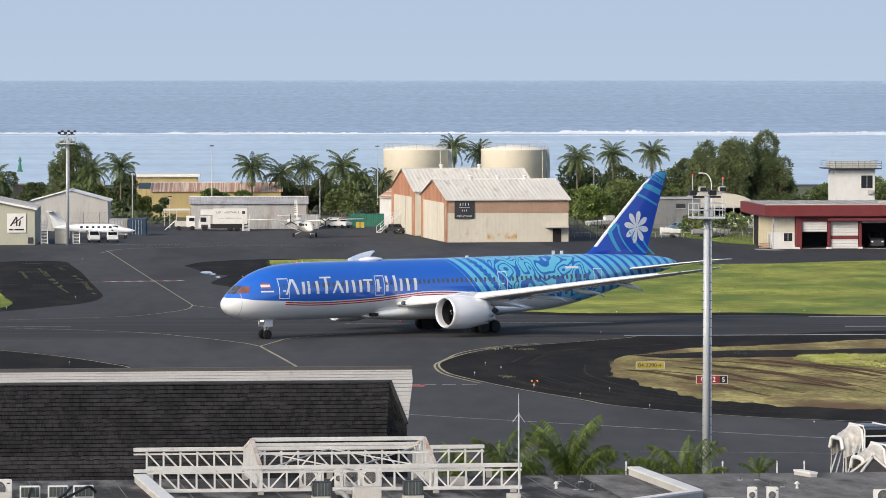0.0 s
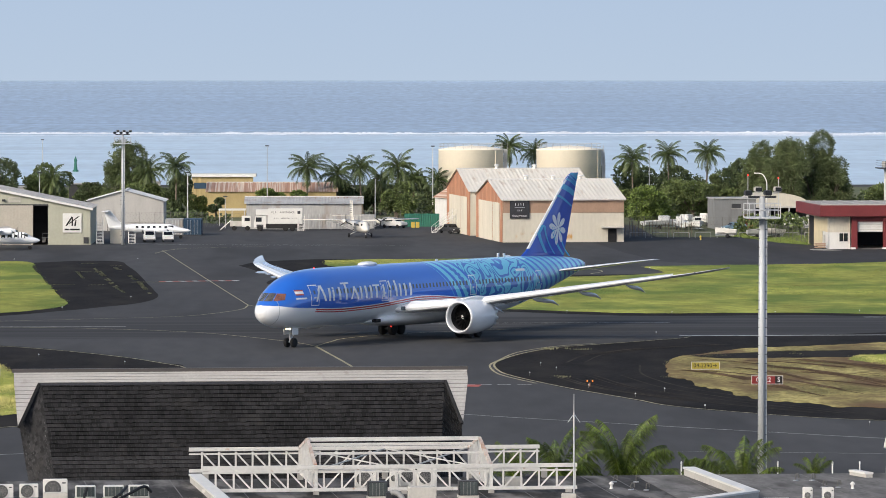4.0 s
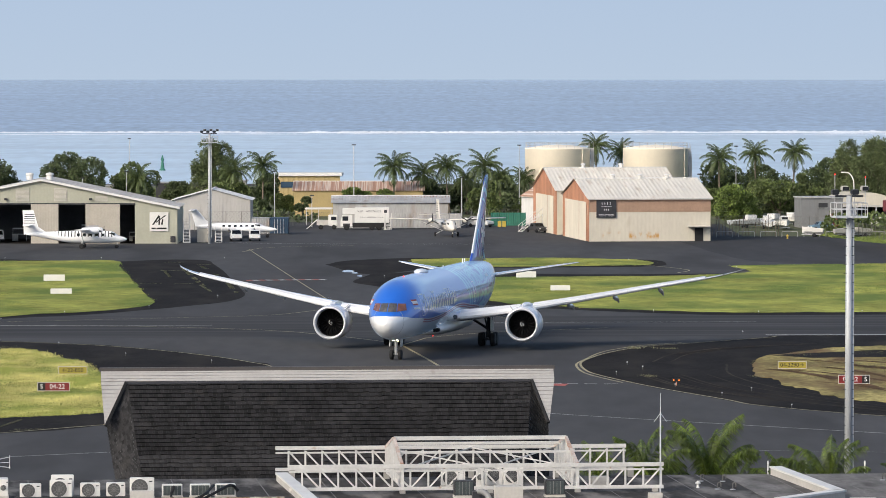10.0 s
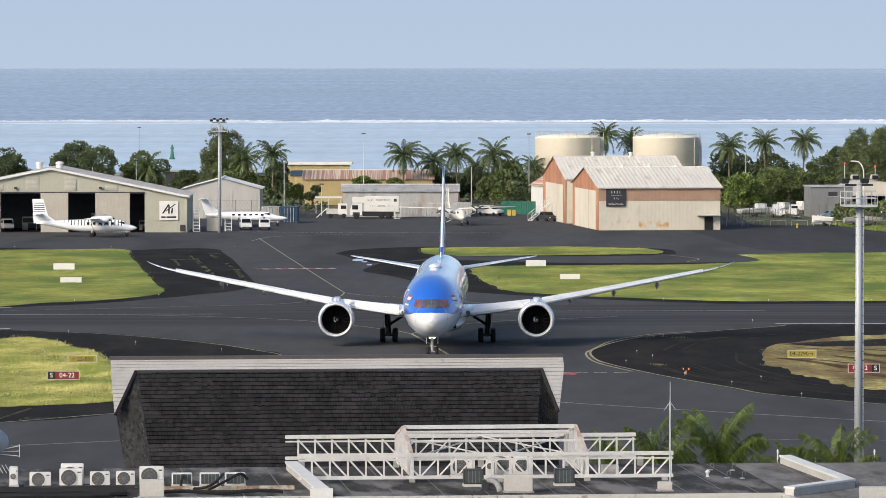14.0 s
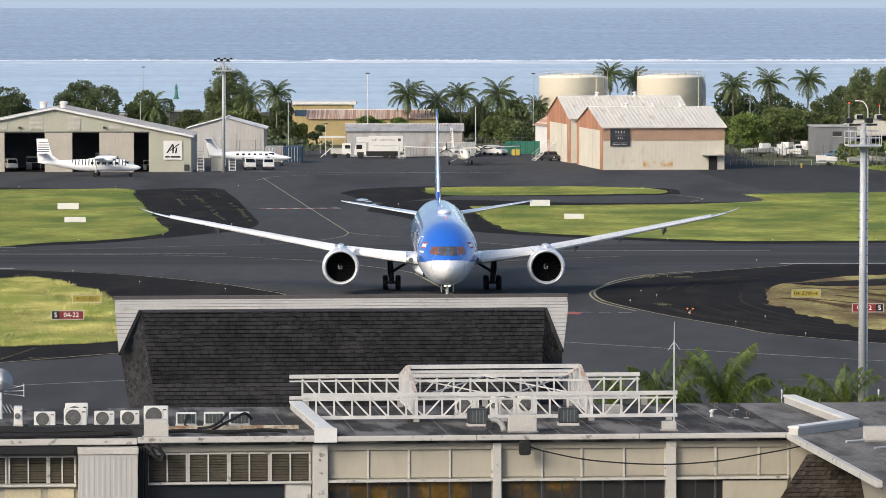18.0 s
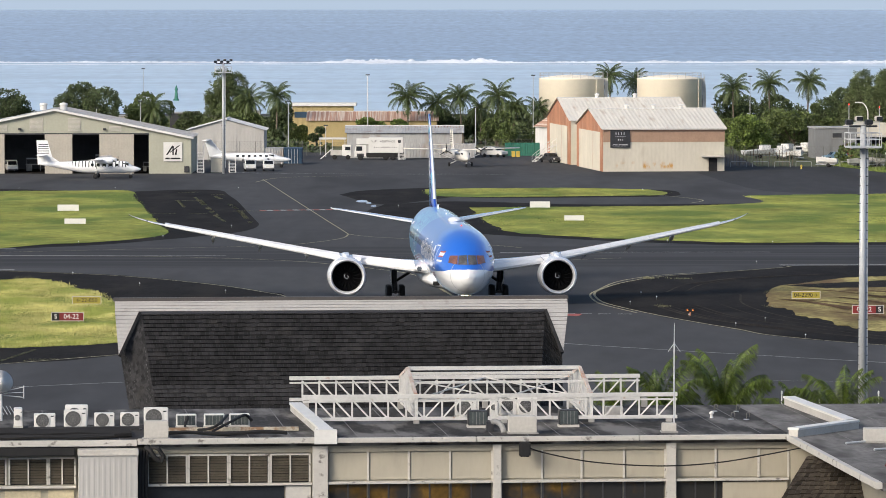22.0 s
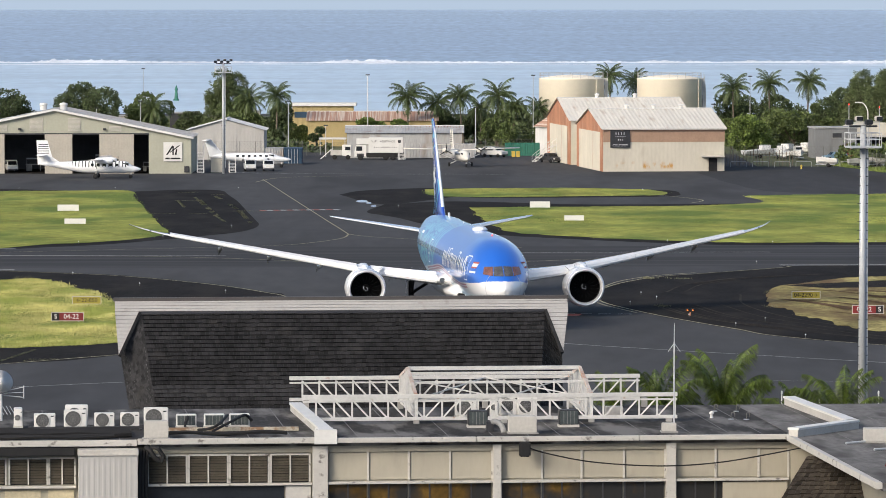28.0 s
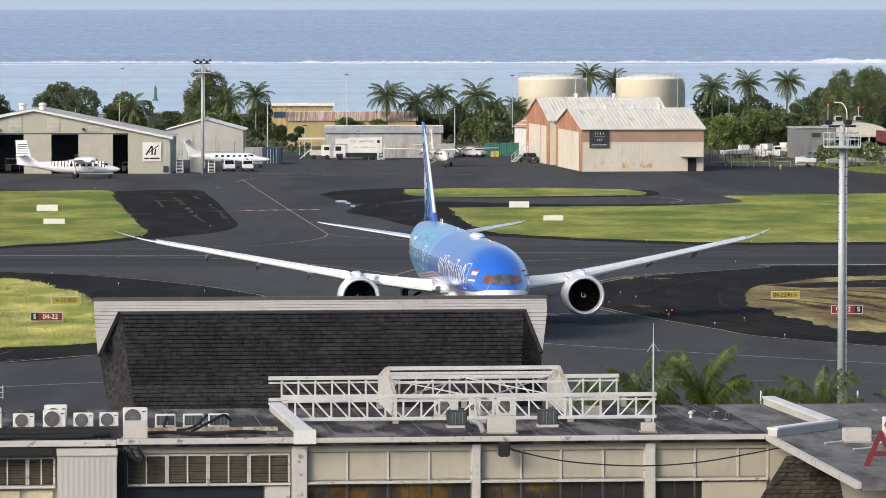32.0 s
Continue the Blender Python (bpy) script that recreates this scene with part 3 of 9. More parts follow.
line("runway_line", "line_white", [[(-70, 571.5), (-55, 571.5), (-48.3, 571.5)], [(-60, 528.5), (-52, 528.5), (-44.8, 528.5)], [(59.5, 576.6), (70, 576.6), (80, 576.6)], [(61.4, 555.8), (70, 556), (80, 556.3)]], 0.9, "broad white runway stripe")
line("runway_line", "line_white", [[(35.8, 537.7), (50, 538.2), (80, 540)]], 0.9, "white runway edge stripe", 0.028)
line("apron_line", "line_white", [[(-40, 367), (-32.6, 371.7), (-24.0, 377.0), (-16.4, 380.9)], [(9.6, 418.8), (14.6, 414.1), (23.5, 406.4), (30.1, 400.8), (41.8, 391.2), (55, 381)]], 0.16, "thin white apron road line")
line("apron_line", "line_white", [[(-34, 812), (-25.5, 806), (-7.5, 803.6), (10, 803)]], 0.25, "white apron edge line")
line("apron_line", "line_white", [[(9.2, 380.9), (30.2, 377.6), (50, 374)]], 0.08, "faint white apron line")
line("hold_line", "line_white", [[(11.0, 457.2), (14, 456.8), (17.7, 456.4)]], 0.3, "broken white holding line", gap=3)
line("hold_mark", "line_red", [[(10.3, 455.5), (11, 455.4), (12.4, 455.2)]], 3.0, "faded red painted holding mark")
bm_r, bm_w = bmesh.new(), bmesh.new()
for k in range(12):
    x0 = -24.3 + k * 0.88
    for b_, off in ((bm_w if k % 2 else bm_r, 0),):
        stripe(b_, [(x0, 671.0 + k * 0.2), (x0 + 0.44, 671.1 + k * 0.2), (x0 + 0.8, 671.2 + k * 0.2)], 2.0, 0.03)
tagged(part("hold_mark", bm_r, M["line_red"]), "faded red blocks of a holding position line", "marking", kind="structure")
tagged(part("hold_mark", bm_w, M["line_white"]), "faded white blocks of a holding position line", "marking", kind="structure")
# wet patches beside the taxiway, the sky's pale reflection put into their colour
for k, (x, y, rx, ry) in enumerate([(-11.2, 700, 0.75, 4.5), (-9.5, 684, 0.45, 2.2), (-10.3, 694, 0.45, 2.5)]):
    o = ragged([(x + rx * math.cos(a), y + ry * math.sin(a)) for a in np.linspace(0, math.tau, 9)[:-1]], 4, 0.9, k)
    tagged(part("puddle", flat(bmesh.new(), o, 0.03), material("puddle_%d" % k, (0.45, 0.47, 0.5), 0.05, var=0.05)), "rain puddle on dark asphalt with pale sky reflection painted in", "puddle", kind="stuff")

# land behind the airport
bm = bmesh.new()
for x0, x1, y0, y1, z in ((-600, -30, 900, 1172, 0.02), (-30, 25, 912, 1172, 0.02), (25, 52, 900, 1172, 0.02), (52, 66, 838, 1172, 0.02), (66, 600, 856, 1172, 0.02)):
    nx = max(2, int((x1 - x0) / 40))
    for k in range(nx):
        xa, xb = x0 + (x1 - x0) * k / nx, x0 + (x1 - x0) * (k + 1) / nx
        face(bm, (xa, y0, z), (xb, y0, z), (xb, y1, z), (xa, y1, z))
tagged(part("land", bm, M["soil"]), "overgrown shore land behind the airport", "land", kind="structure")


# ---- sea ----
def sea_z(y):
    """Height of the water sheet: level to beyond the lagoon, then lifted slightly towards the skyline to fit the
    camera's horizon.
    """
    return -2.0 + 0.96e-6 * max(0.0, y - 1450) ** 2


m = bpy.data.materials.new("sea_water")
m.use_nodes = True
n, l = m.node_tree.nodes, m.node_tree.links
p = n["Principled BSDF"]
tc, mp = n.new("ShaderNodeTexCoord"), n.new("ShaderNodeMapping")
l.new(tc.outputs["Object"], mp.inputs[0])
mp.inputs["Scale"].default_value = (0.035, 0.006, 0.03)
w1 = n.new("ShaderNodeTexNoise")
w1.inputs["Scale"].default_value, w1.inputs["Detail"].default_value = 6.0, 8.0
l.new(mp.outputs[0], w1.inputs["Vector"])
sep = n.new("ShaderNodeSeparateXYZ")
l.new(tc.outputs["Object"], sep.inputs[0])
mr = n.new("ShaderNodeMapRange")
mr.inputs[1].default_value, mr.inputs[2].default_value = 2085, 2140
l.new(sep.outputs["Y"], mr.inputs[0])
# reflected sky and ripple tones are put into the water's base colour
deep = n.new("ShaderNodeMix")
deep.data_type = "RGBA"
deep.inputs[6].default_value, deep.inputs[7].default_value = (0.53, 0.645, 0.735, 1), (0.325, 0.415, 0.53, 1)
l.new(mr.outputs[0], deep.inputs[0])
fleck = n.new("ShaderNodeMapRange")
fleck.inputs[1].default_value, fleck.inputs[2].default_value, fleck.inputs[3].default_value, fleck.inputs[4].default_value = 0.3, 0.7, 0.74, 1.26
l.new(w1.outputs["Fac"], fleck.inputs[0])
sc = n.new("ShaderNodeVectorMath")
sc.operation = "SCALE"
l.new(deep.outputs[2], sc.inputs[0])
calm = n.new("ShaderNodeMix")
near = n.new("ShaderNodeMapRange")
near.inputs[1].default_value, near.inputs[2].default_value, near.inputs[3].default_value, near.inputs[4].default_value = 2085, 2140, 0.35, 1.0
l.new(sep.outputs["Y"], near.inputs[0])
l.new(near.outputs[0], calm.inputs[0])
calm.inputs[2].default_value = 1.0
l.new(fleck.outputs[0], calm.inputs[3])
mp2 = n.new("ShaderNodeMapping")
mp2.inputs["Scale"].default_value = (0.0035, 0.02, 0.02)
l.new(tc.outputs["Object"], mp2.inputs[0])
w2 = n.new("ShaderNodeTexNoise")
w2.inputs["Scale"].default_value, w2.inputs["Detail"].default_value = 1.0, 5.0
l.new(mp2.outputs[0], w2.inputs["Vector"])
band_ = n.new("ShaderNodeMapRange")
band_.inputs[1].default_value, band_.inputs[2].default_value, band_.inputs[3].default_value, band_.inputs[4].default_value = 0.3, 0.7, 0.87, 1.11
l.new(w2.outputs["Fac"], band_.inputs[0])
both = n.new("ShaderNodeMath")
both.operation = "MULTIPLY"
l.new(calm.outputs[0], both.inputs[0])
l.new(band_.outputs[0], both.inputs[1])
l.new(both.outputs[0], sc.inputs["Scale"])
l.new(sc.outputs[0], p.inputs["Base Color"])
p.inputs["Roughness"].default_value = 0.35
p.inputs["IOR"].default_value = 1.33
bp = n.new("ShaderNodeBump")
bp.inputs["Strength"].default_value, bp.inputs["Distance"].default_value = 0.2, 1.2
l.new(w1.outputs["Fac"], bp.inputs["Height"])
l.new(bp.outputs[0], p.inputs["Normal"])
M["sea"] = m

bm = bmesh.new()
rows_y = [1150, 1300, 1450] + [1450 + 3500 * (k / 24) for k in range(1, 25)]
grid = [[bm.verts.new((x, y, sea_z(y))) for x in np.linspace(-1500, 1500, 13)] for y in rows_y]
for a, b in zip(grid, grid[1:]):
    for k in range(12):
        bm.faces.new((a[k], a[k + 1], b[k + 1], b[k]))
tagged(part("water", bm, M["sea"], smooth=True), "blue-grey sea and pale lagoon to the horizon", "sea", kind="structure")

# hazy sky above the skyline
m = bpy.data.materials.new("sky_haze")
m.use_nodes = True
n, l = m.node_tree.nodes, m.node_tree.links
n.remove(n["Principled BSDF"])
em, tc, sep, mr, rp = (n.new(k) for k in ("ShaderNodeEmission", "ShaderNodeTexCoord", "ShaderNodeSeparateXYZ", "ShaderNodeMapRange", "ShaderNodeMix"))
rp.data_type = "RGBA"
rp.inputs[6].default_value, rp.inputs[7].default_value = (0.49, 0.60, 0.75, 1), (0.37, 0.505, 0.73, 1)
mr.inputs[1].default_value, mr.inputs[2].default_value = 10, 330
cl = n.new("ShaderNodeTexNoise")
cl.inputs["Scale"].default_value = 0.004
l.new(tc.outputs["Object"], sep.inputs[0])
l.new(tc.outputs["Object"], cl.inputs["Vector"])
l.new(sep.outputs["Z"], mr.inputs[0])
l.new(mr.outputs[0], rp.inputs[0])
l.new(rp.outputs[2], em.inputs[0])
em.inputs[1].default_value = 0.86
l.new(em.outputs[0], n["Material Output"].inputs[0])
bm = bmesh.new()
loft(bm, [[(4930 * math.cos(a), 4930 * math.sin(a), z) for a in np.linspace(0, math.tau, 97)[:-1]] for z in (-60, 40, 150, 400, 800)])
tagged(part("backdrop", bm, m, smooth=True), "pale blue hazy sky above the sea", "sky", kind="structure")


# ---- far buildings ----
def gable(m, w, d, eave, ridge, along, wall, roof, label, pitch=0.65, over=0.4, name="hangar", walls="fblr"):
    """A profiled-sheet shed: w along x, d along y, ridge along 'x' or 'y'. Its origin is the front left corner."""
    b = thing(name, m, label, "building")
    tri = (lambda f: 1.0) if along == "x" else (lambda f: (eave + (ridge - eave) * (1 - abs(2 * f - 1))) / eave)
    side = (lambda f: 1.0) if along == "y" else (lambda f: (eave + (ridge - eave) * (1 - abs(2 * f - 1))) / eave)
    for key, o, u, t in (("f", (0, 0, 0), (w, 0, 0), tri), ("r", (w, 0, 0), (0, d, 0), side), ("b", (w, d, 0), (-w, 0, 0), tri), ("l", (0, d, 0), (0, -d, 0), side)):
        if key in walls:
            part("wall", ribbed(bmesh.new(), o, u, (0, 0, eave), pitch, 0.008, t), wall, b)
    for k in (0, 1):
        bm = bmesh.new()
        if along == "x":
            y0, y1 = (-over, d / 2) if k == 0 else (d + over, d / 2)
            ze = eave - over * (ridge - eave) / (d / 2)
            o, u, v = ((-over, y0, ze + 0.06), (w + 2 * over, 0, 0), (0, y1 - y0, ridge - ze)) if k == 0 else ((w + over, y0, ze + 0.06), (-w - 2 * over, 0, 0), (0, y1 - y0, ridge - ze))
        else:
            x0, x1 = (-over, w / 2) if k == 0 else (w + over, w / 2)
            ze = eave - over * (ridge - eave) / (w / 2)
            o, u, v = ((x0, d + over, ze + 0.06), (0, -d - 2 * over, 0), (x1 - x0, 0, ridge - ze)) if k == 0 else ((x0, -over, ze + 0.06), (0, d + 2 * over, 0), (x1 - x0, 0, ridge - ze))
        ribbed(bm, o, u, v, pitch, 0.035)
        part("roof", bm, roof, b)
    if along == "x":
        part("ridge_cap", cube(-over, w + over, d / 2 - 0.25, d / 2 + 0.25, ridge + 0.02, ridge + 0.16, 0.04), M["white"], b)
    else:
        part("ridge_cap", cube(w / 2 - 0.25, w / 2 + 0.25, -over, d + over, ridge + 0.02, ridge + 0.16, 0.04), M["white"], b)
    return b


def bars(parent, rows, y, mat, name="sign_bar"):
    """Plain bars that stand for unreadable or brand lettering: x0, x1, z0, z1."""
    for x0, x1, z0, z1 in rows:
        part(name, cube(x0, x1, y - 0.02, y, z0, z1), mat, parent)


# cream hangar with the brown band
h = gable(pose(25.8, 814.5, 0, 0, 0, 7.5), 19.8, 27, 6.9, 9.8, "x", M["cream"], M["roof_sheet"], "cream sheet-metal hangar with brown band and weathered roof")
part("band", ribbed(bmesh.new(), (-0.02, -0.07, 4.75), (19.84, 0, 0), (0, 0, 2.15), 0.65, 0.008), M["brown_band"], h, "brown painted wall band")
bm = ribbed(bmesh.new(), (-0.06, 27, 0), (0, -27, 0), (0, 0, 6.9), 0.65, 0.04, lambda f: (6.9 + 2.9 * (1 - abs(2 * f - 1))) / 6.9)
part("gable_sheet", bm, M["rust_red"], h, "rust-red gable sheet")
for k, (y0, y1) in enumerate(((2.5, 9.5), (9.5, 16.5), (16.5, 24.0))):
    part("hangar_door", ribbed(bmesh.new(), (-0.14 - 0.05 * (k % 2), y1, 0.02), (0, y0 - y1, 0), (0, 0, 6.3), 0.5, 0.05), M["cream"], h, "tall cream sliding hangar door")
for x in (4.0, 8.5, 13.0):
    part("roof_vent", spin(bmesh.new(), [(0, 0.3), (0.5, 0.3), (0.55, 0.5), (0.7, 0.4), (0.8, 0.05)], (x + 2, 13.3, 9.8), "Z", 12), M["white"], h)
sign = part("sign_board", cube(1.1, 4.3, -0.26, -0.16, 3.85, 6.85, 0.02), M["dark_metal"], h, "dark square company sign board")
bars(sign, [(1.98, 2.06, 5.95, 6.33), (2.42, 2.50, 5.95, 6.33), (2.86, 2.94, 5.95, 6.33), (3.30, 3.38, 5.95, 6.33), (2.38, 2.45, 5.0, 5.28), (2.68, 2.75, 5.0, 5.28), (3.0, 3.07, 5.0, 5.28), (1.9, 3.6, 5.62, 5.65), (1.5, 2.3, 4.35, 4.39), (2.5, 3.9, 4.35, 4.39), (1.5, 2.7, 4.12, 4.16), (2.9, 3.9, 4.12, 4.16)], -0.262, M["letter_white"])
part("canopy", cube(16.0, 19.6, -1.6, 0, 2.3, 2.5, 0.03), M["dirty_white"], h)
# solid dark panel in place of the doorway's inner shade
part("door", cube(17.2, 18.6, -0.12, -0.05, 0.0, 2.15, 0.01), M["dark"], h, "dark panel painted as an open doorway's shade")
part("eave_gutter", cube(-0.3, 20.1, -0.52, -0.40, 6.72, 6.9, 0.02), M["dirty_white"], h)
def rust_low(base):
    """A copy of a sheet paint with soft rust blooms in one stretch low on the wall."""
    m = base.copy()
    n, l = m.node_tree.nodes, m.node_tree.links
    p = n["Principled BSDF"]
    src = p.inputs["Base Color"].links[0].from_socket
    tc, mp, sep, nz, mx = (n.new(k) for k in ("ShaderNodeTexCoord", "ShaderNodeMapping", "ShaderNodeSeparateXYZ", "ShaderNodeTexNoise", "ShaderNodeMix"))
    mp.inputs["Scale"].default_value = (1.0, 1.0, 0.55)
    mp.inputs["Location"].default_value = (0.9, 0, 0)
    l.new(tc.outputs["Object"], mp.inputs[0])
    l.new(mp.outputs[0], nz.inputs["Vector"])
    nz.inputs["Scale"].default_value, nz.inputs["Detail"].default_value = 1.1, 3.0
    l.new(tc.outputs["Object"], sep.inputs[0])
    f = None
    for sock, a, b in ((nz.outputs["Fac"], 0.50, 0.66), (sep.outputs["Z"], 0.25, 0.75), (sep.outputs["Z"], 1.75, 1.0), (sep.outputs["X"], 1.9, 2.8), (sep.outputs["X"], 12.4, 11.4)):
        r = n.new("ShaderNodeMapRange")
        r.inputs[1].default_value, r.inputs[2].default_value = a, b
        l.new(sock, r.inputs[0])
        if f:
            t = n.new("ShaderNodeMath")
            t.operation = "MULTIPLY"
            l.new(f, t.inputs[0])
            l.new(r.outputs[0], t.inputs[1])
            f = t.outputs[0]
        else:
            f = r.outputs[0]
    mx.data_type = "RGBA"
    l.new(f, mx.inputs[0])
    l.new(src, mx.inputs[6])
    mx.inputs[7].default_value = (0.50, 0.27, 0.075, 1)
    l.new(mx.outputs[2], p.inputs["Base Color"])
    return m


front_wall = next(c for c in h.children if c.name.startswith("wall"))
front_wall.data.materials[0] = rust_low(M["cream"])

# second hangar behind
h = gable(pose(21.4, 846.5, 0, 0, 0, 7.5), 20.5, 26, 7.4, 10.9, "x", M["cream"], M["roof_sheet"], "cream hangar with rust-red gable behind another hangar")
bm = ribbed(bmesh.new(), (-0.06, 26, 0), (0, -26, 0), (0, 0, 7.4), 0.65, 0.04, lambda f: (7.4 + 3.5 * (1 - abs(2 * f - 1))) / 7.4)
part("gable_sheet", bm, M["rust_red"], h, "rust-red gable sheet")
for k, (y0, y1) in enumerate(((3, 9.5), (9.5, 16), (16, 22.5))):
    part("hangar_door", ribbed(bmesh.new(), (-0.14 - 0.05 * (k % 2), y1, 0.02), (0, y0 - y1, 0), (0, 0, 6.4), 0.5, 0.05), M["cream"], h, "tall cream sliding hangar door")
for x in (6.5, 13.0):
    part("roof_vent", spin(bmesh.new(), [(0, 0.3), (0.5, 0.3), (0.55, 0.5), (0.7, 0.4), (0.8, 0.05)], (x, 12.8, 10.9), "Z", 12), M["white"], h)
# lean-to between them
h = gable(pose(24.0, 838.8, 0, 0, 0, 7.5), 3.0, 7.0, 5.4, 6.6, "y", M["cream"], M["rust_roof"], "small lean-to shed between two hangars", name="shed")
# small white house beside
h = gable(pose(18.9, 898, 0, 0, 0, 20), 5.5, 7, 5.0, 6.6, "y", M["white"], M["rust_roof"], "small white house with a rust-brown roof", name="house")

# left hangar with open doors
h = thing("hangar", pose(-61.8, 806, 0), "pale green-cream aircraft hangar with open dark doorways", "building")
W2, EV, RG, DP = 21.7, 5.8, 10.2, 19.0
def roofline(x):
    return EV + (RG - EV) * (1 - abs(x) / W2)
for x0, x1, z0 in ((-W2, -17.5, 0), (-17.5, 14.95, 6.35), (14.95, W2, 0)):
    part("wall", ribbed(bmesh.new(), (x0, 0, z0), (x1 - x0, 0, 0), (0, 0, 1), 0.5, 0.010, lambda f, a=x0, b=x1, z=z0: roofline(a + (b - a) * f) - z), M["cream_green"], h)
part("wall", ribbed(bmesh.new(), (W2, 0, 0), (0, DP, 0), (0, 0, EV), 0.5, 0.05), M["cream_green"], h)
part("wall", ribbed(bmesh.new(), (-W2, DP, 0), (0, -DP, 0), (0, 0, EV), 0.5, 0.05), M["cream_green"], h)
part("wall", ribbed(bmesh.new(), (W2, DP, 0), (-2 * W2, 0, 0), (0, 0, 1), 0.5, 0.05, lambda f: roofline(W2 - 2 * W2 * f)), M["cream_green"], h)
for sd in (1, -1):
    part("roof", ribbed(bmesh.new(), (0, -0.5, RG + 0.08) if sd > 0 else (0, DP, RG + 0.08), (0, (DP + 0.5) * sd, 0), (sd * (W2 + 0.4), 0, -(RG - EV) * 1.02), 0.6, -0.06), M["grey_sheet"], h)
    bm = loft(bmesh.new(), [[(0, y_, RG + 0.14), (sd * (W2 + 0.4), y_, EV + 0.05), (sd * (W2 + 0.4), y_, EV - 0.30), (0, y_, RG - 0.21)] for y_ in (-0.58, 0.0)], True)
    bmesh.ops.recalc_face_normals(bm, faces=bm.faces)
    part("barge_board", bm, M["white"], h)
part("lintel", cube(-17.5, 15.0, -0.16, -0.08, 6.2, 6.45, 0.01), M["dark_metal"], h)
for x0, x1 in ((-1.6, 2.8), (7.1, 10.2), (10.2, 12.6), (-12, -8)):
    part("hangar_door", ribbed(bmesh.new(), (x0, -0.22 - 0.06 * (x0 > 9), 0.02), (x1 - x0, 0, 0), (0, 0, 6.25), 0.42, 0.012), M["door_beige"], h, "pale sliding hangar door panel")
for x0, x1 in ((-4.0, -1.9), (2.1, 4.1), (8.7, 10.6), (-9.7, -7.6)):
    v = part("louvre_vent", cube(x0, x1, -0.12, -0.06, 6.7, min(8.9, roofline(max(abs(x0), abs(x1))) - 0.5), 0.01), M["dirty_white"], h, "louvred wall vent")
    top = min(8.9, roofline(max(abs(x0), abs(x1))) - 0.5)
    for z in np.arange(6.78, top - 0.1, 0.2):
        part("slat", cube(x0 + 0.08, x1 - 0.08, -0.17, -0.12, z, z + 0.07), M["cream_green"], v)
sg = part("sign_board", cube(17.3, 20.3, -0.20, -0.10, 1.95, 5.0, 0.02), M["white"], h, "white square sign with a black emblem")
bm = bmesh.new()
for q in (((17.7, 3.0), (18.0, 3.0), (18.9, 4.4), (18.7, 4.5)), ((18.7, 3.0), (18.95, 3.0), (18.95, 4.35), (18.75, 4.5)), ((18.3, 3.45), (18.35, 3.3), (20.0, 4.5), (19.7, 4.5)), ((19.1, 3.0), (19.4, 3.0), (19.5, 3.9), (19.3, 3.9))):
    bm.faces.new([bm.verts.new((x, -0.215, z)) for x, z in q])
part("emblem", bm, M["black"], sg, "black slanted emblem shapes")
bars(sg, [(17.6, 18.3, 2.3, 2.55), (18.45, 20.0, 2.3, 2.55)], -0.212, M["black"])
part("sign_board", cube(20.6, 21.4, -0.2, -0.1, 0.2, 1.2, 0.02), M["dark_metal"], h)
for x, z in ((-5.8, 6.9), (7.7, 6.9)):
    part("flood_lamp", cube(x, x + 0.5, -0.5, -0.1, z, z + 0.35, 0.04), M["dark_metal"], h)
for x in (-2.0, 1.2):
    part("roof_vent", spin(bmesh.new(), [(0, 0.55), (0.7, 0.55), (0.75, 0.7), (1.05, 0.6), (1.15, 0.1)], (x, 3, RG - 0.1), "Z", 14), M["white"], h, "round white roof ventilator")
# floor and rear sheet coloured dark to stand for the hangar's inner shade
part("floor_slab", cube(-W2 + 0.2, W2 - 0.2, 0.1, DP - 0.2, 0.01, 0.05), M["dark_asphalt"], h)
part("lining", cube(-W2 + 0.3, W2 - 0.3, DP - 0.5, DP - 0.3, 0.05, EV - 0.1), M["dark_metal"], h, "dark rear sheet added for the hangar's inner shade")
# clutter inside the hangar
for k, (x, y, w_, hh) in enumerate(((-10, 8, 3, 1.6), (-5.5, 10, 2.5, 2.1), (3.6, 7, 3.5, 1.4), (5.5, 12, 2, 2.6), (13.4, 9, 1.6, 1.5))):
    t = thing("workbench", pose(-61.8 + x, 806 + y, 0.05), "grey steel workbench inside the dim hangar", "workbench", "hangar benches")
    part("top", cube(0, w_, 0, 0.8, hh * 0.5, hh * 0.5 + 0.08, 0.02), M["steel"], t)
    part("cupboard", cube(0.1, w_ * 0.4, 0.1, 0.7, 0, hh * 0.5, 0.02), M["grey_sheet"], t)
    part("shelf", cube(0.1, w_ - 0.1, 0.55, 0.8, hh * 0.9, hh, 0.02), M["steel"], t)
    for x_ in (0.12, w_ - 0.18):
        part("leg", cube(x_, x_ + 0.06, 0.6, 0.66, 0, hh, 0), M["steel"], t)

# pale gabled shed
h = gable(pose(-44.0, 872, 0), 13.2, 14, 5.1, 6.9, "y", M["shed_white"], M["white"], "pale gabled shed with two sliding doors", name="shed")
for x0, x1 in ((1.8, 4.6), (5.0, 8.4), (10.0, 12.6)):
    part("door", ribbed(bmesh.new(), (x0, -0.08, 0), (x1 - x0, 0, 0), (0, 0, 4.2), 0.4, 0.008), M["shed_white"], h)
# yellow store with a rusty roof
h = gable(pose(-25.2, 946, 0), 24.0, 16, 4.8, 6.3, "x", M["yellow_wall"], M["rust_roof"], "long yellow store with a rusty corrugated roof", name="warehouse", pitch=0.8)
h = thing("annexe", pose(-30.2, 1016, 0), "far yellow flat building with a white roof edge", "building")
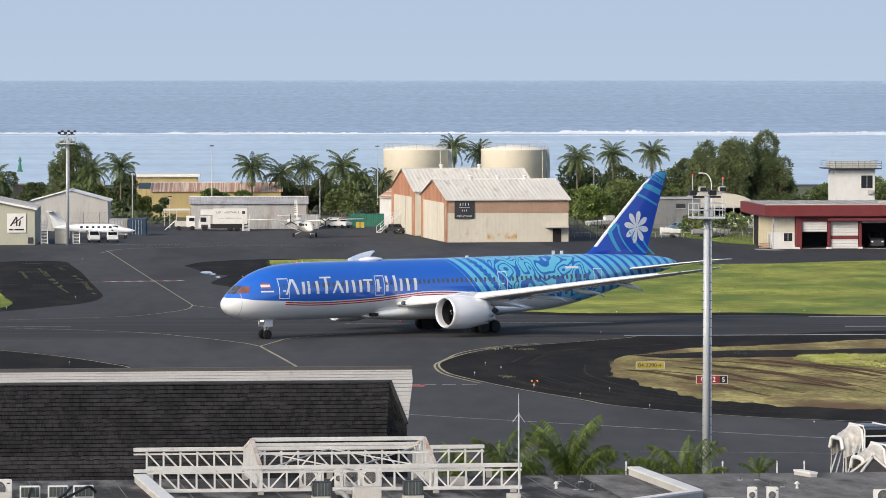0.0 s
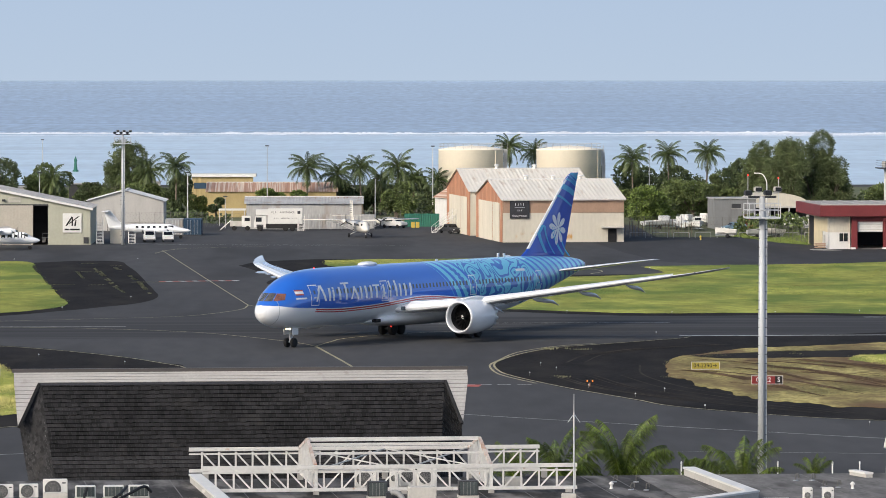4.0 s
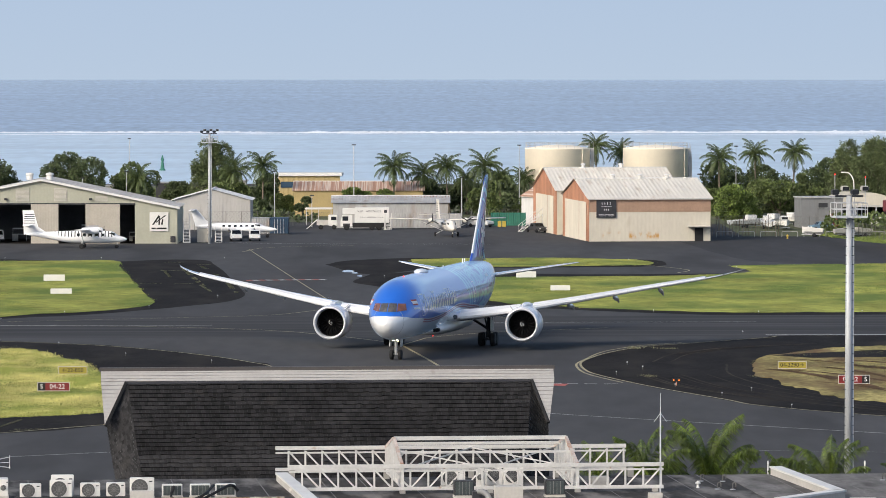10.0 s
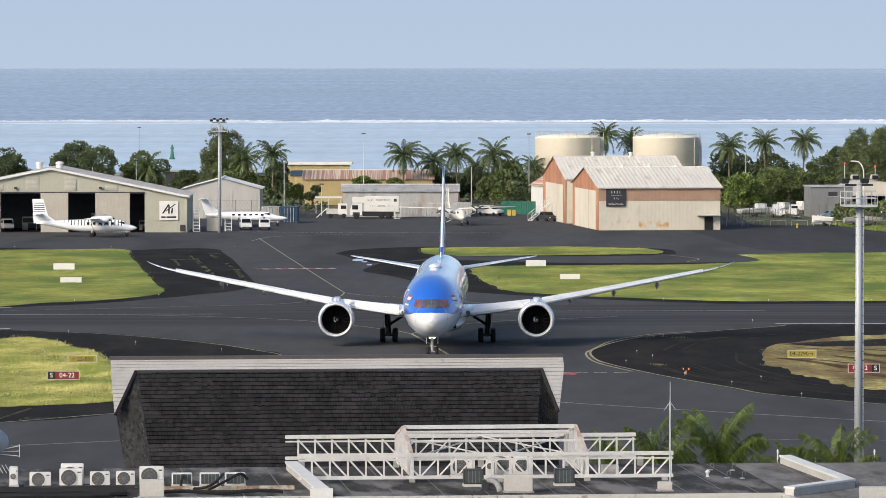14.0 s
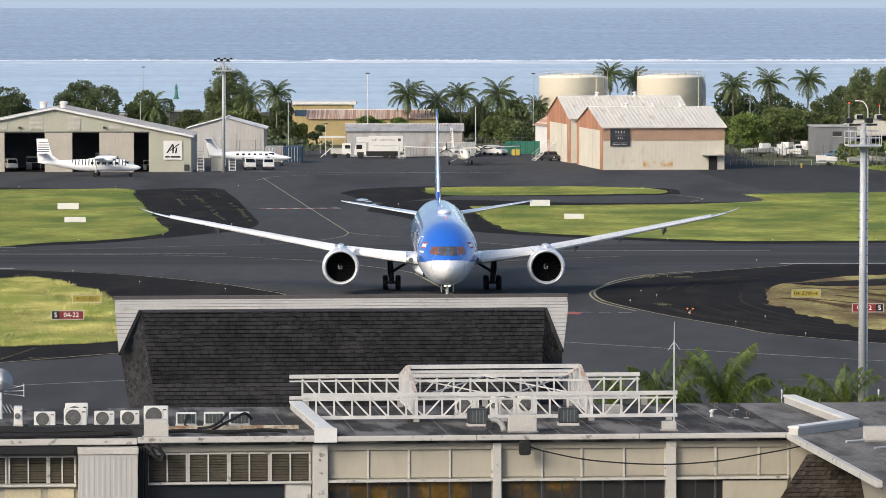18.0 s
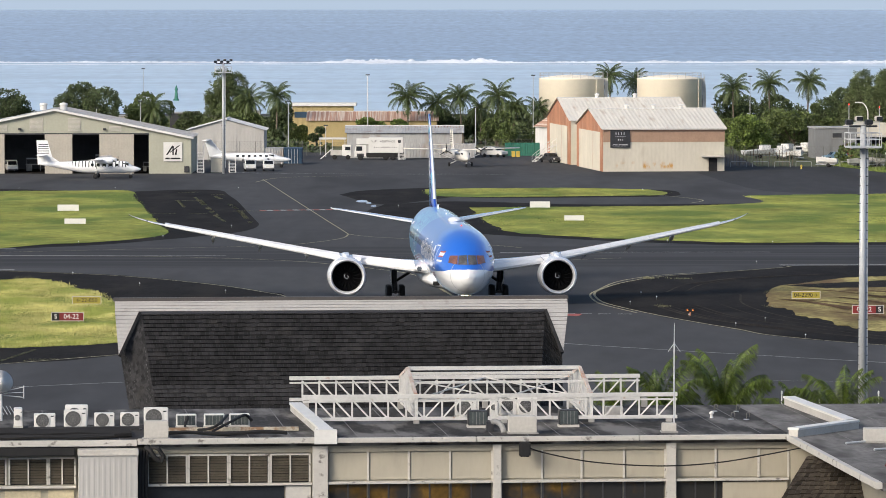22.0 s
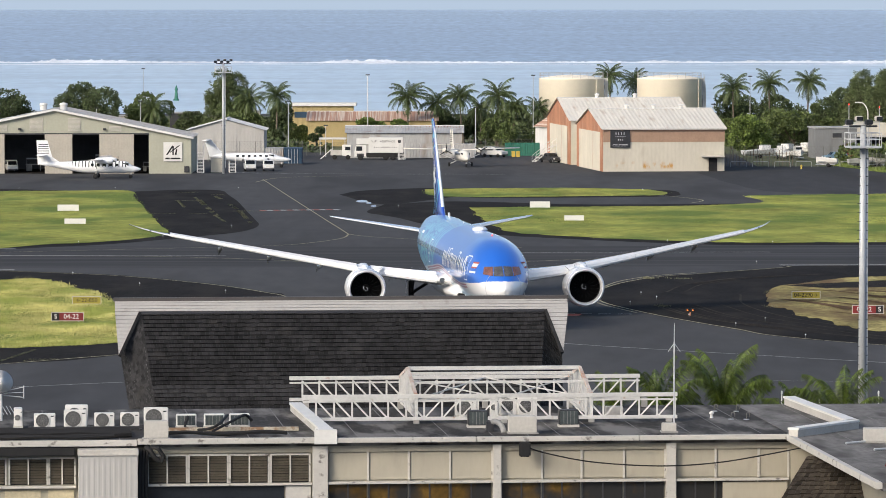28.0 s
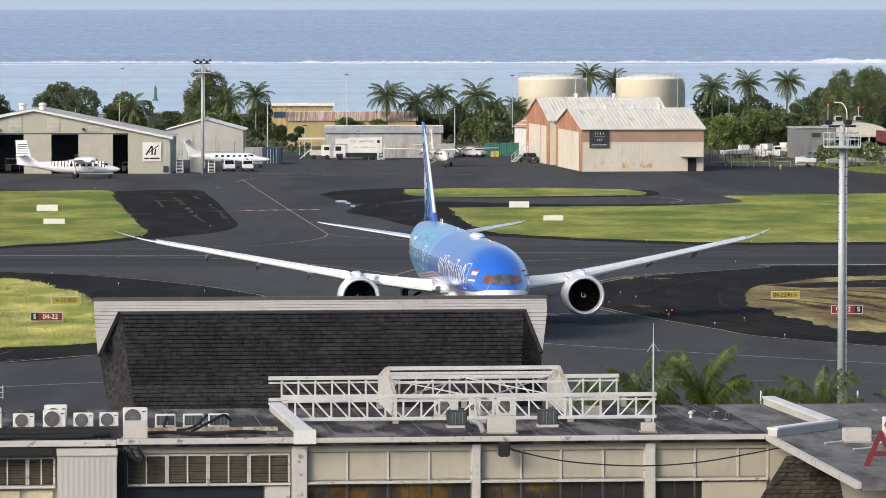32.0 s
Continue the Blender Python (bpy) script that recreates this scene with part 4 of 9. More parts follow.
part("wall", ribbed(bmesh.new(), (0, 0, 0), (12.3, 0, 0), (0, 0, 5.9), 1.0, 0.05), M["yellow_wall"], h)
part("side_wall", ribbed(bmesh.new(), (0, 12, 0), (0, -12, 0), (0, 0, 5.9), 1.0, 0.05), M["yellow_wall"], h)
part("roof", cube(-0.4, 12.8, -0.5, 12, 5.9, 6.5, 0.05), M["white"], h)
part("window_band", cube(0.4, 3.8, -0.12, -0.04, 3.6, 4.8), M["blue_paint"], h)
h = thing("annexe", pose(-18.5, 1000, 0), "low white far shed roof", "building")
part("wall", cube(0, 6, 0, 8, 0, 4.0, 0.05), M["dirty_white"], h)
part("roof", cube(-0.3, 6.3, -0.3, 8.3, 4.0, 4.4, 0.05), M["white"], h)
# grey corrugated shed
h = gable(pose(-16.7, 880, 0), 20.0, 10, 4.4, 5.45, "x", M["grey_sheet"], M["grey_sheet"], "weathered grey corrugated shed with rust patches", name="shed", pitch=0.5)
for k, (x, w_) in enumerate(((6.6, 4.6), (11.6, 1.3), (13.4, 5.9), (19.2, 1.1))):
    part("rust_patch", ribbed(bmesh.new(), (x, 3.6, 5.19), (w_, 0, 0), (0, 1.3, 0.27), 0.5, 0.04), M["rusted_sheet"], h, "rusted roof sheet")
# corrugated fence panels
f_ = thing("sheet_fence", pose(-5.9, 878.5, 0), "pale corrugated sheet fence panels on the apron edge", "fence")
for k in range(6):
    part("panel", ribbed(bmesh.new(), (k * 1.9, 0, 0.1), (1.85, 0, 0), (0, 0, 2.5), 0.25, 0.04), M["grey_sheet"], f_)
for k in range(7):
    part("post", cube(k * 1.9 - 0.05, k * 1.9 + 0.03, 0.06, 0.14, 0, 2.7), M["galvanised"], f_)
# small open canopy
c_ = thing("carport", pose(-22.0, 900, 0), "low white carport roof on thin posts", "carport")
part("roof", cube(0, 4.8, -2, 2, 2.7, 2.95, 0.04), M["white"], c_)
for x in (0.2, 2.4, 4.6):
    part("post", cube(x - 0.05, x + 0.05, -1.9, -1.8, 0, 2.7), M["galvanised"], c_)

# fuel tanks
def tank(x, y):
    t = thing("fuel_tank", pose(x, y, 0), "large cream cylindrical fuel storage tank with railings", "tank", "fuel tanks")
    part("shell", spin(bmesh.new(), [(0, 6.2), (12.2, 6.2), (12.3, 6.28), (12.4, 6.2), (12.9, 3.0), (13.1, 0.05)], (0, 0, 0), "Z", 56), M["tank"], t, smooth=True)
    for z in (2.4, 4.8, 7.2, 9.6):
        part("weld_seam", spin(bmesh.new(), [(z, 6.2), (z + 0.02, 6.206), (z + 0.05, 6.206), (z + 0.07, 6.2)], (0, 0, 0), "Z", 48), M["tank"], t)
    for z in (12.9, 13.4):
        bm = loft(bmesh.new(), [[(r * math.cos(k * math.tau / 48), r * math.sin(k * math.tau / 48), z + dz) for k in range(48)] for r, dz in ((6.07, 0), (6.1, 0.03), (6.13, 0), (6.1, -0.03), (6.07, 0))])
        part("rail", bm, M["dirty_white"], t)
    for k in range(24):
        a = k * math.tau / 24
        part("post", rod(bmesh.new(), (6.1 * math.cos(a), 6.1 * math.sin(a), 12.3), (6.1 * math.cos(a), 6.1 * math.sin(a), 13.45), 0.03, None, 4), M["dirty_white"], t)
    bm = bmesh.new()
    prev = None
    for k in range(26):  # winding stair
        a, z = -0.9 + 1.0 * k / 25, 12.4 * k / 25
        q = [Vector(((6.25 + e) * math.cos(a), (6.25 + e) * math.sin(a), z)) for e in (0.03, 0.7)]
        if prev:
            face(bm, prev[0], prev[1], q[1], q[0])
            rod(bm, prev[1] + Vector((0, 0, 1)), q[1] + Vector((0, 0, 1)), 0.03, None, 4, False)
            rod(bm, q[1], q[1] + Vector((0, 0, 1)), 0.025, None, 4, False)
        prev = q
    part("stair", bm, M["dirty_white"], t, "winding steel stair")
    part("pipe", rod(bmesh.new(), (4.6, -4.3, 0), (4.6, -4.3, 12.3), 0.07), M["tank"], t)
    return t


tk = tank(24.5, 966)
copy_thing(tk, pose(43.2, 966, 0, 0, 0, 12))

# fire station
h = thing("fire_station", pose(70.6, 786, 0, 0, 0, 3.5), "low fire station with dark red flat roof and white roller doors", "building")
part("roof_slab", cube(3.2, 46, -3.4, 22, 5.1, 6.85, 0.06), M["red_paint"], h, "broad dark red roof edge")
part("roof_top", cube(3.6, 45.6, -3.0, 21.6, 6.85, 6.91), M["concrete"], h)
part("lower_beam", cube(13.2, 46, -3.2, -2.4, 4.35, 4.8, 0.04), M["red_paint"], h)
part("lintel", cube(8.3, 46, -2.2, -1.8, 4.3, 5.1), M["red_paint"], h)
part("gutter", cube(3.3, 45.9, -3.3, -3.1, 6.85, 6.97, 0.02), M["dirty_white"], h, "pale roof edge strip")
for x in np.arange(5.0, 45.5, 2.5):
    part("roof_seam", cube(x, x + 0.12, -3.0, 21.5, 6.91, 6.99), M["grey_sheet"], h)
for k in range(3):
    part("crate_slat", cube(2.9, 4.5, -0.6, 0.5, 0.12 + 0.28 * k, 0.3 + 0.28 * k, 0.02), M["brown_band"], h)
part("drain_pipe", rod(bmesh.new(), (4.7, -1.6, 0), (4.7, -1.6, 4.9), 0.06, None, 8), M["galvanised"], h)
M["station_cream"] = material("station_cream", (0.62, 0.54, 0.36), 0.6, var=0.06, scale=0.5)
part("wall", ribbed(bmesh.new(), (4.9, -1.5, 2.6), (3.3, 0, 0), (0, 0, 2.5), 0.4, 0.02), M["cream"], h)
part("wall", cube(4.9, 8.2, -1.5, 19, 0, 2.6, 0.03), M["white"], h)
part("side_wall", ribbed(bmesh.new(), (4.86, 19, 2.6), (0, -20.5, 0), (0, 0, 2.5), 0.5, 0.02), M["station_cream"], h, "yellow-cream side wall")
part("side_wall", cube(4.82, 4.86, 5, 19, 0, 2.6), M["station_cream"], h)
# flat dark slab paints the shade of the open side doorway
part("side_door", cube(4.76, 4.81, 13.5, 18.0, 0, 4.7), M["dark"], h, "dark panel painted as the open side doorway's shade")
part("side_door", cube(4.76, 4.81, 2.2, 3.4, 0, 2.1), M["dirty_white"], h)
part("window", cube(6.5, 7.8, -1.56, -1.50, 1.2, 2.45), M["glass"], h)
part("window_bar", cube(7.1, 7.17, -1.6, -1.56, 1.2, 2.45), M["dirty_white"], h)
part("back_wall", cube(8.2, 45, 14, 14.3, 0, 5.1), M["dark_metal"], h)
part("floor_slab", cube(8.2, 45, -2.2, 14, 0.01, 0.04), M["concrete"], h)
for x in (8.3, 13.3, 18.2, 23.1, 28.0, 32.9):
    part("pier", cube(x, x + (0.9 if x < 9 else 0.4), -2.4, -1.6, 0, 5.1, 0.03), M["red_paint"], h)
    part("pier_base", cube(x - 0.15, x + 0.6, -2.6, -1.5, 0, 0.3, 0.03), M["white"], h)
for k, (x0, x1, z0) in enumerate(((9.3, 13.2, 2.7), (13.8, 18.1, 0.1), (18.7, 23.0, 4.0), (23.6, 27.9, 0.1), (28.5, 32.8, 0.1))):
    dr = part("roller_door", cube(x0, x1, -1.95, -1.85, z0, 4.75, 0.01), M["white"], h, "white roller door")
    for z in np.arange(z0 + 0.3, 4.7, 0.42):
        part("slat", cube(x0, x1, -2.0, -1.95, z, z + 0.06), M["dirty_white"], dr)
    if z0 < 1:
        part("stripe", cube(x0, x1, -2.01, -1.955, 1.5, 2.05), M["red_paint"], dr)
part("ramp", prism(bmesh.new(), [(1.5, -6), (4.6, -7.5), (6.0, -6.8), (3.4, -1.6), (1.8, -1.6)], 0.01, 0.05), M["concrete"], h, "pale concrete apron ramp")
for k, (x, y) in enumerate(((26, 4), (31, 8), (36, 3), (22, 2))):
    part("roof_unit", cube(x, x + 1.3, y, y + 1, 6.9, 7.35, 0.04), M["dirty_white"], h)
# observation tower
h = thing("control_tower", pose(90.6, 838, 0, 0, 0, 4), "white square observation tower with a railed flat top", "tower")
part("shaft", cube(0.4, 7.0, 0, 7, 0, 11.2, 0.03), M["white"], h)
part("deck", cube(-0.9, 8.0, -1.2, 8.2, 11.25, 11.42, 0.03), M["dark_metal"], h, "thin dark railed deck")
part("parapet", cube(0.1, 7.3, -0.3, 7.3, 11.42, 12.45, 0.04), M["dirty_white"], h)
bm = bmesh.new()
for z in (11.85, 12.2, 12.6):
    for a, b in (((-0.8, -1.1), (7.9, -1.1)), ((7.9, -1.1), (7.9, 8.1)), ((-0.8, -1.1), (-0.8, 8.1))):
        rod(bm, (*a, z), (*b, z), 0.03, None, 4)
for x in np.linspace(-0.8, 7.9, 10):
    rod(bm, (x, -1.1, 11.5), (x, -1.1, 12.6), 0.03, None, 4)
part("railing", bm, M["dark_metal"], h)
for x0, x1, z0, z1 in ((4.7, 6.6, 8.1, 10.2), (4.7, 6.6, 3.6, 5.7)):
    w_ = part("window", cube(x0, x1, -0.05, 0.02, z0, z1), M["glass"], h)
    part("mullion", cube((x0 + x1) / 2 - 0.04, (x0 + x1) / 2 + 0.04, -0.09, -0.05, z0, z1), M["dirty_white"], w_)
part("air_conditioner", cube(5.8, 6.7, -0.5, -0.02, 7.1, 7.75, 0.03), M["dirty_white"], h)
part("aerial", rod(bmesh.new(), (-0.3, 0, 10.7), (-0.3, 0, 14.3), 0.04), M["galvanised"], h)

# grey store on the right with a red door
h = thing("store", pose(64.6, 878, 0, 0, 0, 6), "flat-roofed blue-grey block store with a red door", "building")
part("wall", cube(0, 7.3, 0, 7, 0, 5.2, 0.03), M["store_grey"], h)
part("roof", cube(-0.2, 7.5, -0.2, 7.2, 5.2, 5.45, 0.03), M["grey_sheet"], h)
part("window", cube(3.0, 4.6, -0.05, 0.02, 3.6, 4.4), M["dark_metal"], h)
part("window_sill", cube(2.9, 4.7, -0.12, 0.02, 3.5, 3.6), M["grey_sheet"], h)
part("door", cube(5.0, 7.0, -0.06, 0.02, 0.2, 2.6), M["red_paint"], h, "dark red sheet door")
h = thing("boat_shed", pose(71.2, 890, 0, 0, 0, 4), "round-roofed pale boat shed with an open dark front", "building")
arc_ = [(5.6 * math.cos(a) + 5.6, 3.6 + 2.3 * math.sin(a)) for a in np.linspace(0, math.pi, 17)]
part("roof", loft(bmesh.new(), [[(x, y, z) for x, z in arc_] for y in (0, 14)], False, False), M["cream"], h, "curved pale sheet roof", True)
bm = bmesh.new()
bm.faces.new([bm.verts.new((x, 0.05, z)) for x, z in arc_])
part("gable_sheet", bm, M["cream"], h)
part("lintel", cube(0, 11.2, -0.05, 0.04, 3.35, 3.7), M["dirty_white"], h)
part("back_wall", cube(0, 11.2, 13.7, 13.9, 0, 3.6), M["dark_metal"], h)
for x in (0.0, 3.7, 7.4, 11.0):
    part("post", cube(x, x + 0.2, 0, 0.2, 0, 3.4), M["galvanised"], h)
for x in (0.02, 11.1):
    part("wall", cube(x - 0.05, x + 0.05, 0.3, 13.7, 0, 3.6), M["grey_sheet"], h)
# far shacks by the water
for x, y, w_, hh, mt in ((-54.5, 1010, 5.5, 4.6, "dark_metal"), (-45.5, 1010, 9, 5.0, "dirty_white"), (-70, 1030, 6, 3.5, "dirty_white")):
    h = thing("shack", pose(x, y, 0), "small weathered waterfront shack with a flat roof", "building", "waterfront shacks")
    part("wall", cube(0, w_, 0, 6, 0, hh, 0.03), M[mt], h)
    part("roof", cube(-0.3, w_ + 0.3, -0.3, 6.3, hh, hh + 0.2, 0.03), M["grey_sheet"], h)
    part("door", cube(w_ * 0.35, w_ * 0.6, -0.05, 0.02, 0, 2.4), M["white"], h)
# containers
for k, (x, col) in enumerate(((-29.7, "grey_sheet"), (-26.6, "blue_paint"))):
    c_ = thing("container", pose(x, 848, 0, 0, 0, 0), "%s shipping container on the apron edge" % ("pale grey" if k == 0 else "dark blue"), "container", "containers")
    part("front", ribbed(bmesh.new(), (0, 0, 0.1), (2.95, 0, 0), (0, 0, 2.6), 0.25, 0.05), M[col], c_)
    part("side", ribbed(bmesh.new(), (0, 6, 0.1), (0, -6, 0), (0, 0, 2.6), 0.28, 0.05), M[col], c_)
    part("side", ribbed(bmesh.new(), (2.95, 0, 0.1), (0, 6, 0), (0, 0, 2.6), 0.28, 0.05), M[col], c_)
    part("top", cube(0, 2.95, 0, 6, 2.6, 2.72, 0.02), M[col], c_)
    part("frame", cube(-0.03, 3.0, -0.08, 0.02, 0, 0.16), M["dark_metal"], c_)
    for x_ in (0.7, 1.2, 1.75, 2.25):
        part("lock_rod", rod(bmesh.new(), (x_, -0.09, 0.2), (x_, -0.09, 2.6), 0.03, None, 6), M["galvanised"], c_)


# ---- the airliner: x forward from the nose wheel, y to its left, z up ----
NOSE_X = 5.64
STATIONS = [  # from the nose: distance, half width, bottom, top
    (0.0, 0.03, 3.72, 3.82), (0.25, 0.55, 3.20, 4.30), (0.8, 1.05, 2.75, 4.85), (1.6, 1.52, 2.42, 5.45), (2.6, 1.98, 2.17, 6.18), (3.8, 2.34, 2.02, 6.86),
    (5.2, 2.62, 1.93, 7.38), (7.0, 2.80, 1.89, 7.75), (9.5, 2.875, 1.88, 7.93), (13, 2.885, 1.88, 7.97), (28, 2.885, 1.88, 7.97), (41, 2.885, 1.88, 7.97), (44, 2.86, 2.05, 7.97),
    (47, 2.76, 2.48, 7.96), (50, 2.52, 3.12, 7.93), (53, 2.14, 3.85, 7.86), (56, 1.64, 4.60, 7.74), (59, 1.06, 5.32, 7.52), (61.3, 0.58, 5.92, 7.22), (62.5, 0.20, 6.30, 6.85)]
FINE = np.array(smooth_line(STATIONS, 6))


def section(s):
    return [float(np.interp(s, FINE[:, 0], FINE[:, k])) for k in (1, 2, 3)]


def skin(s, z, side=1, off=0.012):
    """A point on the fuselage side at the distance s from the nose and the height z."""
    w, lo, hi = section(s)
    c, h = (lo + hi) / 2, (hi - lo) / 2
    q = max(-0.999, min(0.999, (z - c) / h))
    a = math.acos(q)
    return Vector((NOSE_X - s, side * (w * math.sin(a) + off * math.sin(a)), c + (h + off) * q))


def skin_top(s, a, off=0.012):
    w, lo, hi = section(s)
    c, h = (lo + hi) / 2, (hi - lo) / 2
    return Vector((NOSE_X - s, (w + off) * math.sin(a), c + (h + off) * math.cos(a)))


def patch(bm, side, s0, s1, z0, z1, nx=2, nz=2, lean=0.0, off=0.012, taper=0.0):
    """A painted or glazed patch that lies on the fuselage side; lean shifts its top aft, taper narrows its top."""
    def at(i, k):
        f, g_ = i / nx, k / nz
        z = z0 + (z1 - z0) * g_
        m_ = (s0 + s1) / 2
        s = m_ + (s0 + (s1 - s0) * f - m_) * (1 - taper * g_) + lean * g_
        return skin(s, z, side, off)
    vs = [[bm.verts.new(at(i, k)) for k in range(nz + 1)] for i in range(nx + 1)]
    for i in range(nx):
        for k in range(nz):
            q = (vs[i][k], vs[i + 1][k], vs[i + 1][k + 1], vs[i][k + 1])
            bm.faces.new(q if side < 0 else q[::-1])
    return bm


def livery(name):
    """Blue upper body over a white belly, turning turquoise with curling bands towards the tail."""
    m = bpy.data.materials.new(name)
    m.use_nodes = True
    n, l = m.node_tree.nodes, m.node_tree.links
    p = n["Principled BSDF"]
    p.inputs["Roughness"].default_value, p.inputs["Coat Weight"].default_value, p.inputs["Coat Roughness"].default_value = 0.3, 1.0, 0.03
    p.inputs["Coat IOR"].default_value = 1.9
    p.inputs["Sheen Weight"].default_value, p.inputs["Sheen Roughness"].default_value = 0.32, 0.24
    p.inputs["Sheen Tint"].default_value = (0.55, 0.78, 1.0, 1)
    tc = n.new("ShaderNodeTexCoord")
    sep = n.new("ShaderNodeSeparateXYZ")
    l.new(tc.outputs["Object"], sep.inputs[0])
    X, Y, Z = sep.outputs

    def math_(op, a, b=0.0, c=0.0):
        t = n.new("ShaderNodeMath")
        t.operation = op
        for i, v in enumerate((a, b, c)):
            if isinstance(v, (int, float)):
                t.inputs[i].default_value = v
            else:
                l.new(v, t.inputs[i])
        return t.outputs[0]

    def mix(f, a, b):
        t = n.new("ShaderNodeMix")
        t.data_type = "RGBA"
        for i, v in ((0, f), (6, a), (7, b)):
            if isinstance(v, tuple):
                t.inputs[i].default_value = (*v, 1)
            else:
                l.new(v, t.inputs[i])
        return t.outputs[2]

    def curve(src, lo, hi, pts):
        r = n.new("ShaderNodeMapRange")
        r.inputs[1].default_value, r.inputs[2].default_value = lo, hi
        l.new(src, r.inputs[0])
        c = n.new("ShaderNodeFloatCurve")
        cv = c.mapping.curves[0]
        cv.points[0].location, cv.points[1].location = pts[0], pts[-1]
        for q in pts[1:-1]:
            cv.points.new(*q)
        c.mapping.update()
        l.new(r.outputs[0], c.inputs["Value"])
        return c.outputs[0]

    # lower limit of the blue along the body, z = 8 * curve
    low = [(-44.5, 0.0), (-42.5, 2.4), (-38.5, 3.4), (-34, 3.75), (-28, 4.15), (-20, 4.6), (-16.4, 4.4), (-12.4, 4.1), (-8.4, 3.95), (-4.4, 3.92), (-0.9, 4.07), (1.1, 4.15), (2.9, 4.25), (4.1, 4.42), (6.0, 4.5)]
    limit = math_("MULTIPLY", curve(X, -58, 6, [(0.0, 0.0)] + [((x + 58) / 64, z / 8) for x, z in low]), 8.0)
    upper = math_("GREATER_THAN", math_("SUBTRACT", Z, limit), 0.0)
    blue, cyan, deep = (0.012, 0.138, 0.64), (0.16, 0.62, 0.82), (0.014, 0.14, 0.54)
    nz = n.new("ShaderNodeTexNoise")
    nz.inputs["Scale"].default_value, nz.inputs["Detail"].default_value, nz.inputs["Distortion"].default_value = 0.36, 0.0, 1.1
    l.new(tc.outputs["Object"], nz.inputs["Vector"])
    curl = math_("FRACT", math_("MULTIPLY", nz.outputs["Fac"], 6.0))
    swirl = math_("GREATER_THAN", curl, 0.36)
    # the bands lean forward towards the top
    slant = math_("SUBTRACT", X, math_("MULTIPLY", Z, 0.85))
    aft = math_("LESS_THAN", slant, -34.6)
    band = math_("GREATER_THAN", math_("FRACT", math_("MULTIPLY", slant, 0.72)), 0.42)
    front_band = math_("MULTIPLY", math_("LESS_THAN", slant, -29.9), math_("GREATER_THAN", slant, -34.7))
    rear_band = math_("LESS_THAN", slant, -47.6)
    # chevrons inside two of the bands
    chev = math_("GREATER_THAN", math_("FRACT", math_("ADD", math_("MULTIPLY", Z, 2.2), math_("ABSOLUTE", math_("SUBTRACT", math_("FRACT", math_("MULTIPLY", slant, 0.72)), 0.7)))), 0.45)
    sw = mix(swirl, deep, cyan)
    bd = mix(band, blue, cyan)
    body = mix(aft, blue, sw)
    body = mix(front_band, body, bd)
    body = mix(rear_band, body, bd)
    leafy = math_("MULTIPLY", math_("MULTIPLY", math_("LESS_THAN", slant, -32.6), math_("GREATER_THAN", slant, -33.5)), chev)
    body = mix(leafy, body, deep)
    white = (0.91, 0.915, 0.92)
    # red cheat lines under the blue
    below = math_("SUBTRACT", limit, Z)
    ahead = math_("MULTIPLY", math_("GREATER_THAN", X, -34.0), math_("LESS_THAN", X, -0.8))
    r1 = math_("MULTIPLY", math_("GREATER_THAN", below, 0.10), math_("LESS_THAN", below, 0.24))
    r2 = math_("MULTIPLY", math_("GREATER_THAN", below, 0.33), math_("LESS_THAN", below, 0.45))
    red = math_("MULTIPLY", math_("MAXIMUM", r1, r2), ahead)
    lower = mix(red, white, (0.50, 0.02, 0.03))
    radome = math_("GREATER_THAN", X, 5.2)
    col = mix(upper, lower, body)
    col = mix(radome, col, (0.86, 0.865, 0.87))
    l.new(col, p.inputs["Base Color"])
    return m


M["livery"] = livery("livery")
plane = thing("airliner", pose(0, 490, 0, 0, 0, -90), "wide-body twin-jet airliner in blue and turquoise livery taxiing", "airplane")

bm = bmesh.new()
rings = []
for s in FINE[:, 0]:
    rings.append([skin_top(float(s), k * math.tau / 40, 0.0) for k in range(40)])
loft(bm, rings, True)
bmesh.ops.recalc_face_normals(bm, faces=bm.faces)
fuselage = part("fuselage", bm, M["livery"], plane, "blue and turquoise fuselage with a white belly", True)

# belly fairing
bm = bmesh.new()
rings = []
for x, w, lo, hi in ((-12.0, 1.2, 1.95, 2.4), (-14.2, 2.2, 1.66, 2.9), (-17, 2.8, 1.46, 3.4), (-23, 3.0, 1.38, 3.6), (-29, 2.9, 1.45, 3.4), (-33, 2.2, 1.7, 3.0), (-36.5, 1.0, 2.0, 2.5)):
    c, h = (lo + hi) / 2, (hi - lo) / 2
    rings.append([(x, w * math.copysign(abs(math.sin(a)) ** 0.8, math.sin(a)), c + h * math.cos(a)) for a in np.linspace(0, math.tau, 29)[:-1]])
loft(bm, rings, True)
fairing = part("belly_fairing", bm, M["gloss_white"], plane, smooth=True)
for side in (1, -1):  # ram air inlets with shade painted as dark blocks, and wing-root lamp glass
    part("air_inlet", cube(-13.5, -12.6, side * 1.75 - 0.3, side * 1.75 + 0.3, 2.05, 2.4, 0.05), M["dark"], fairing, "dark block painted as the ram air inlet's shade")
    part("landing_lamp", cube(-16.3, -15.75, side * 3.15 - 0.22, side * 3.15 + 0.22, 3.2, 3.62, 0.08), M["cabin_glass"], fairing, "dark landing lamp glass in the wing root")


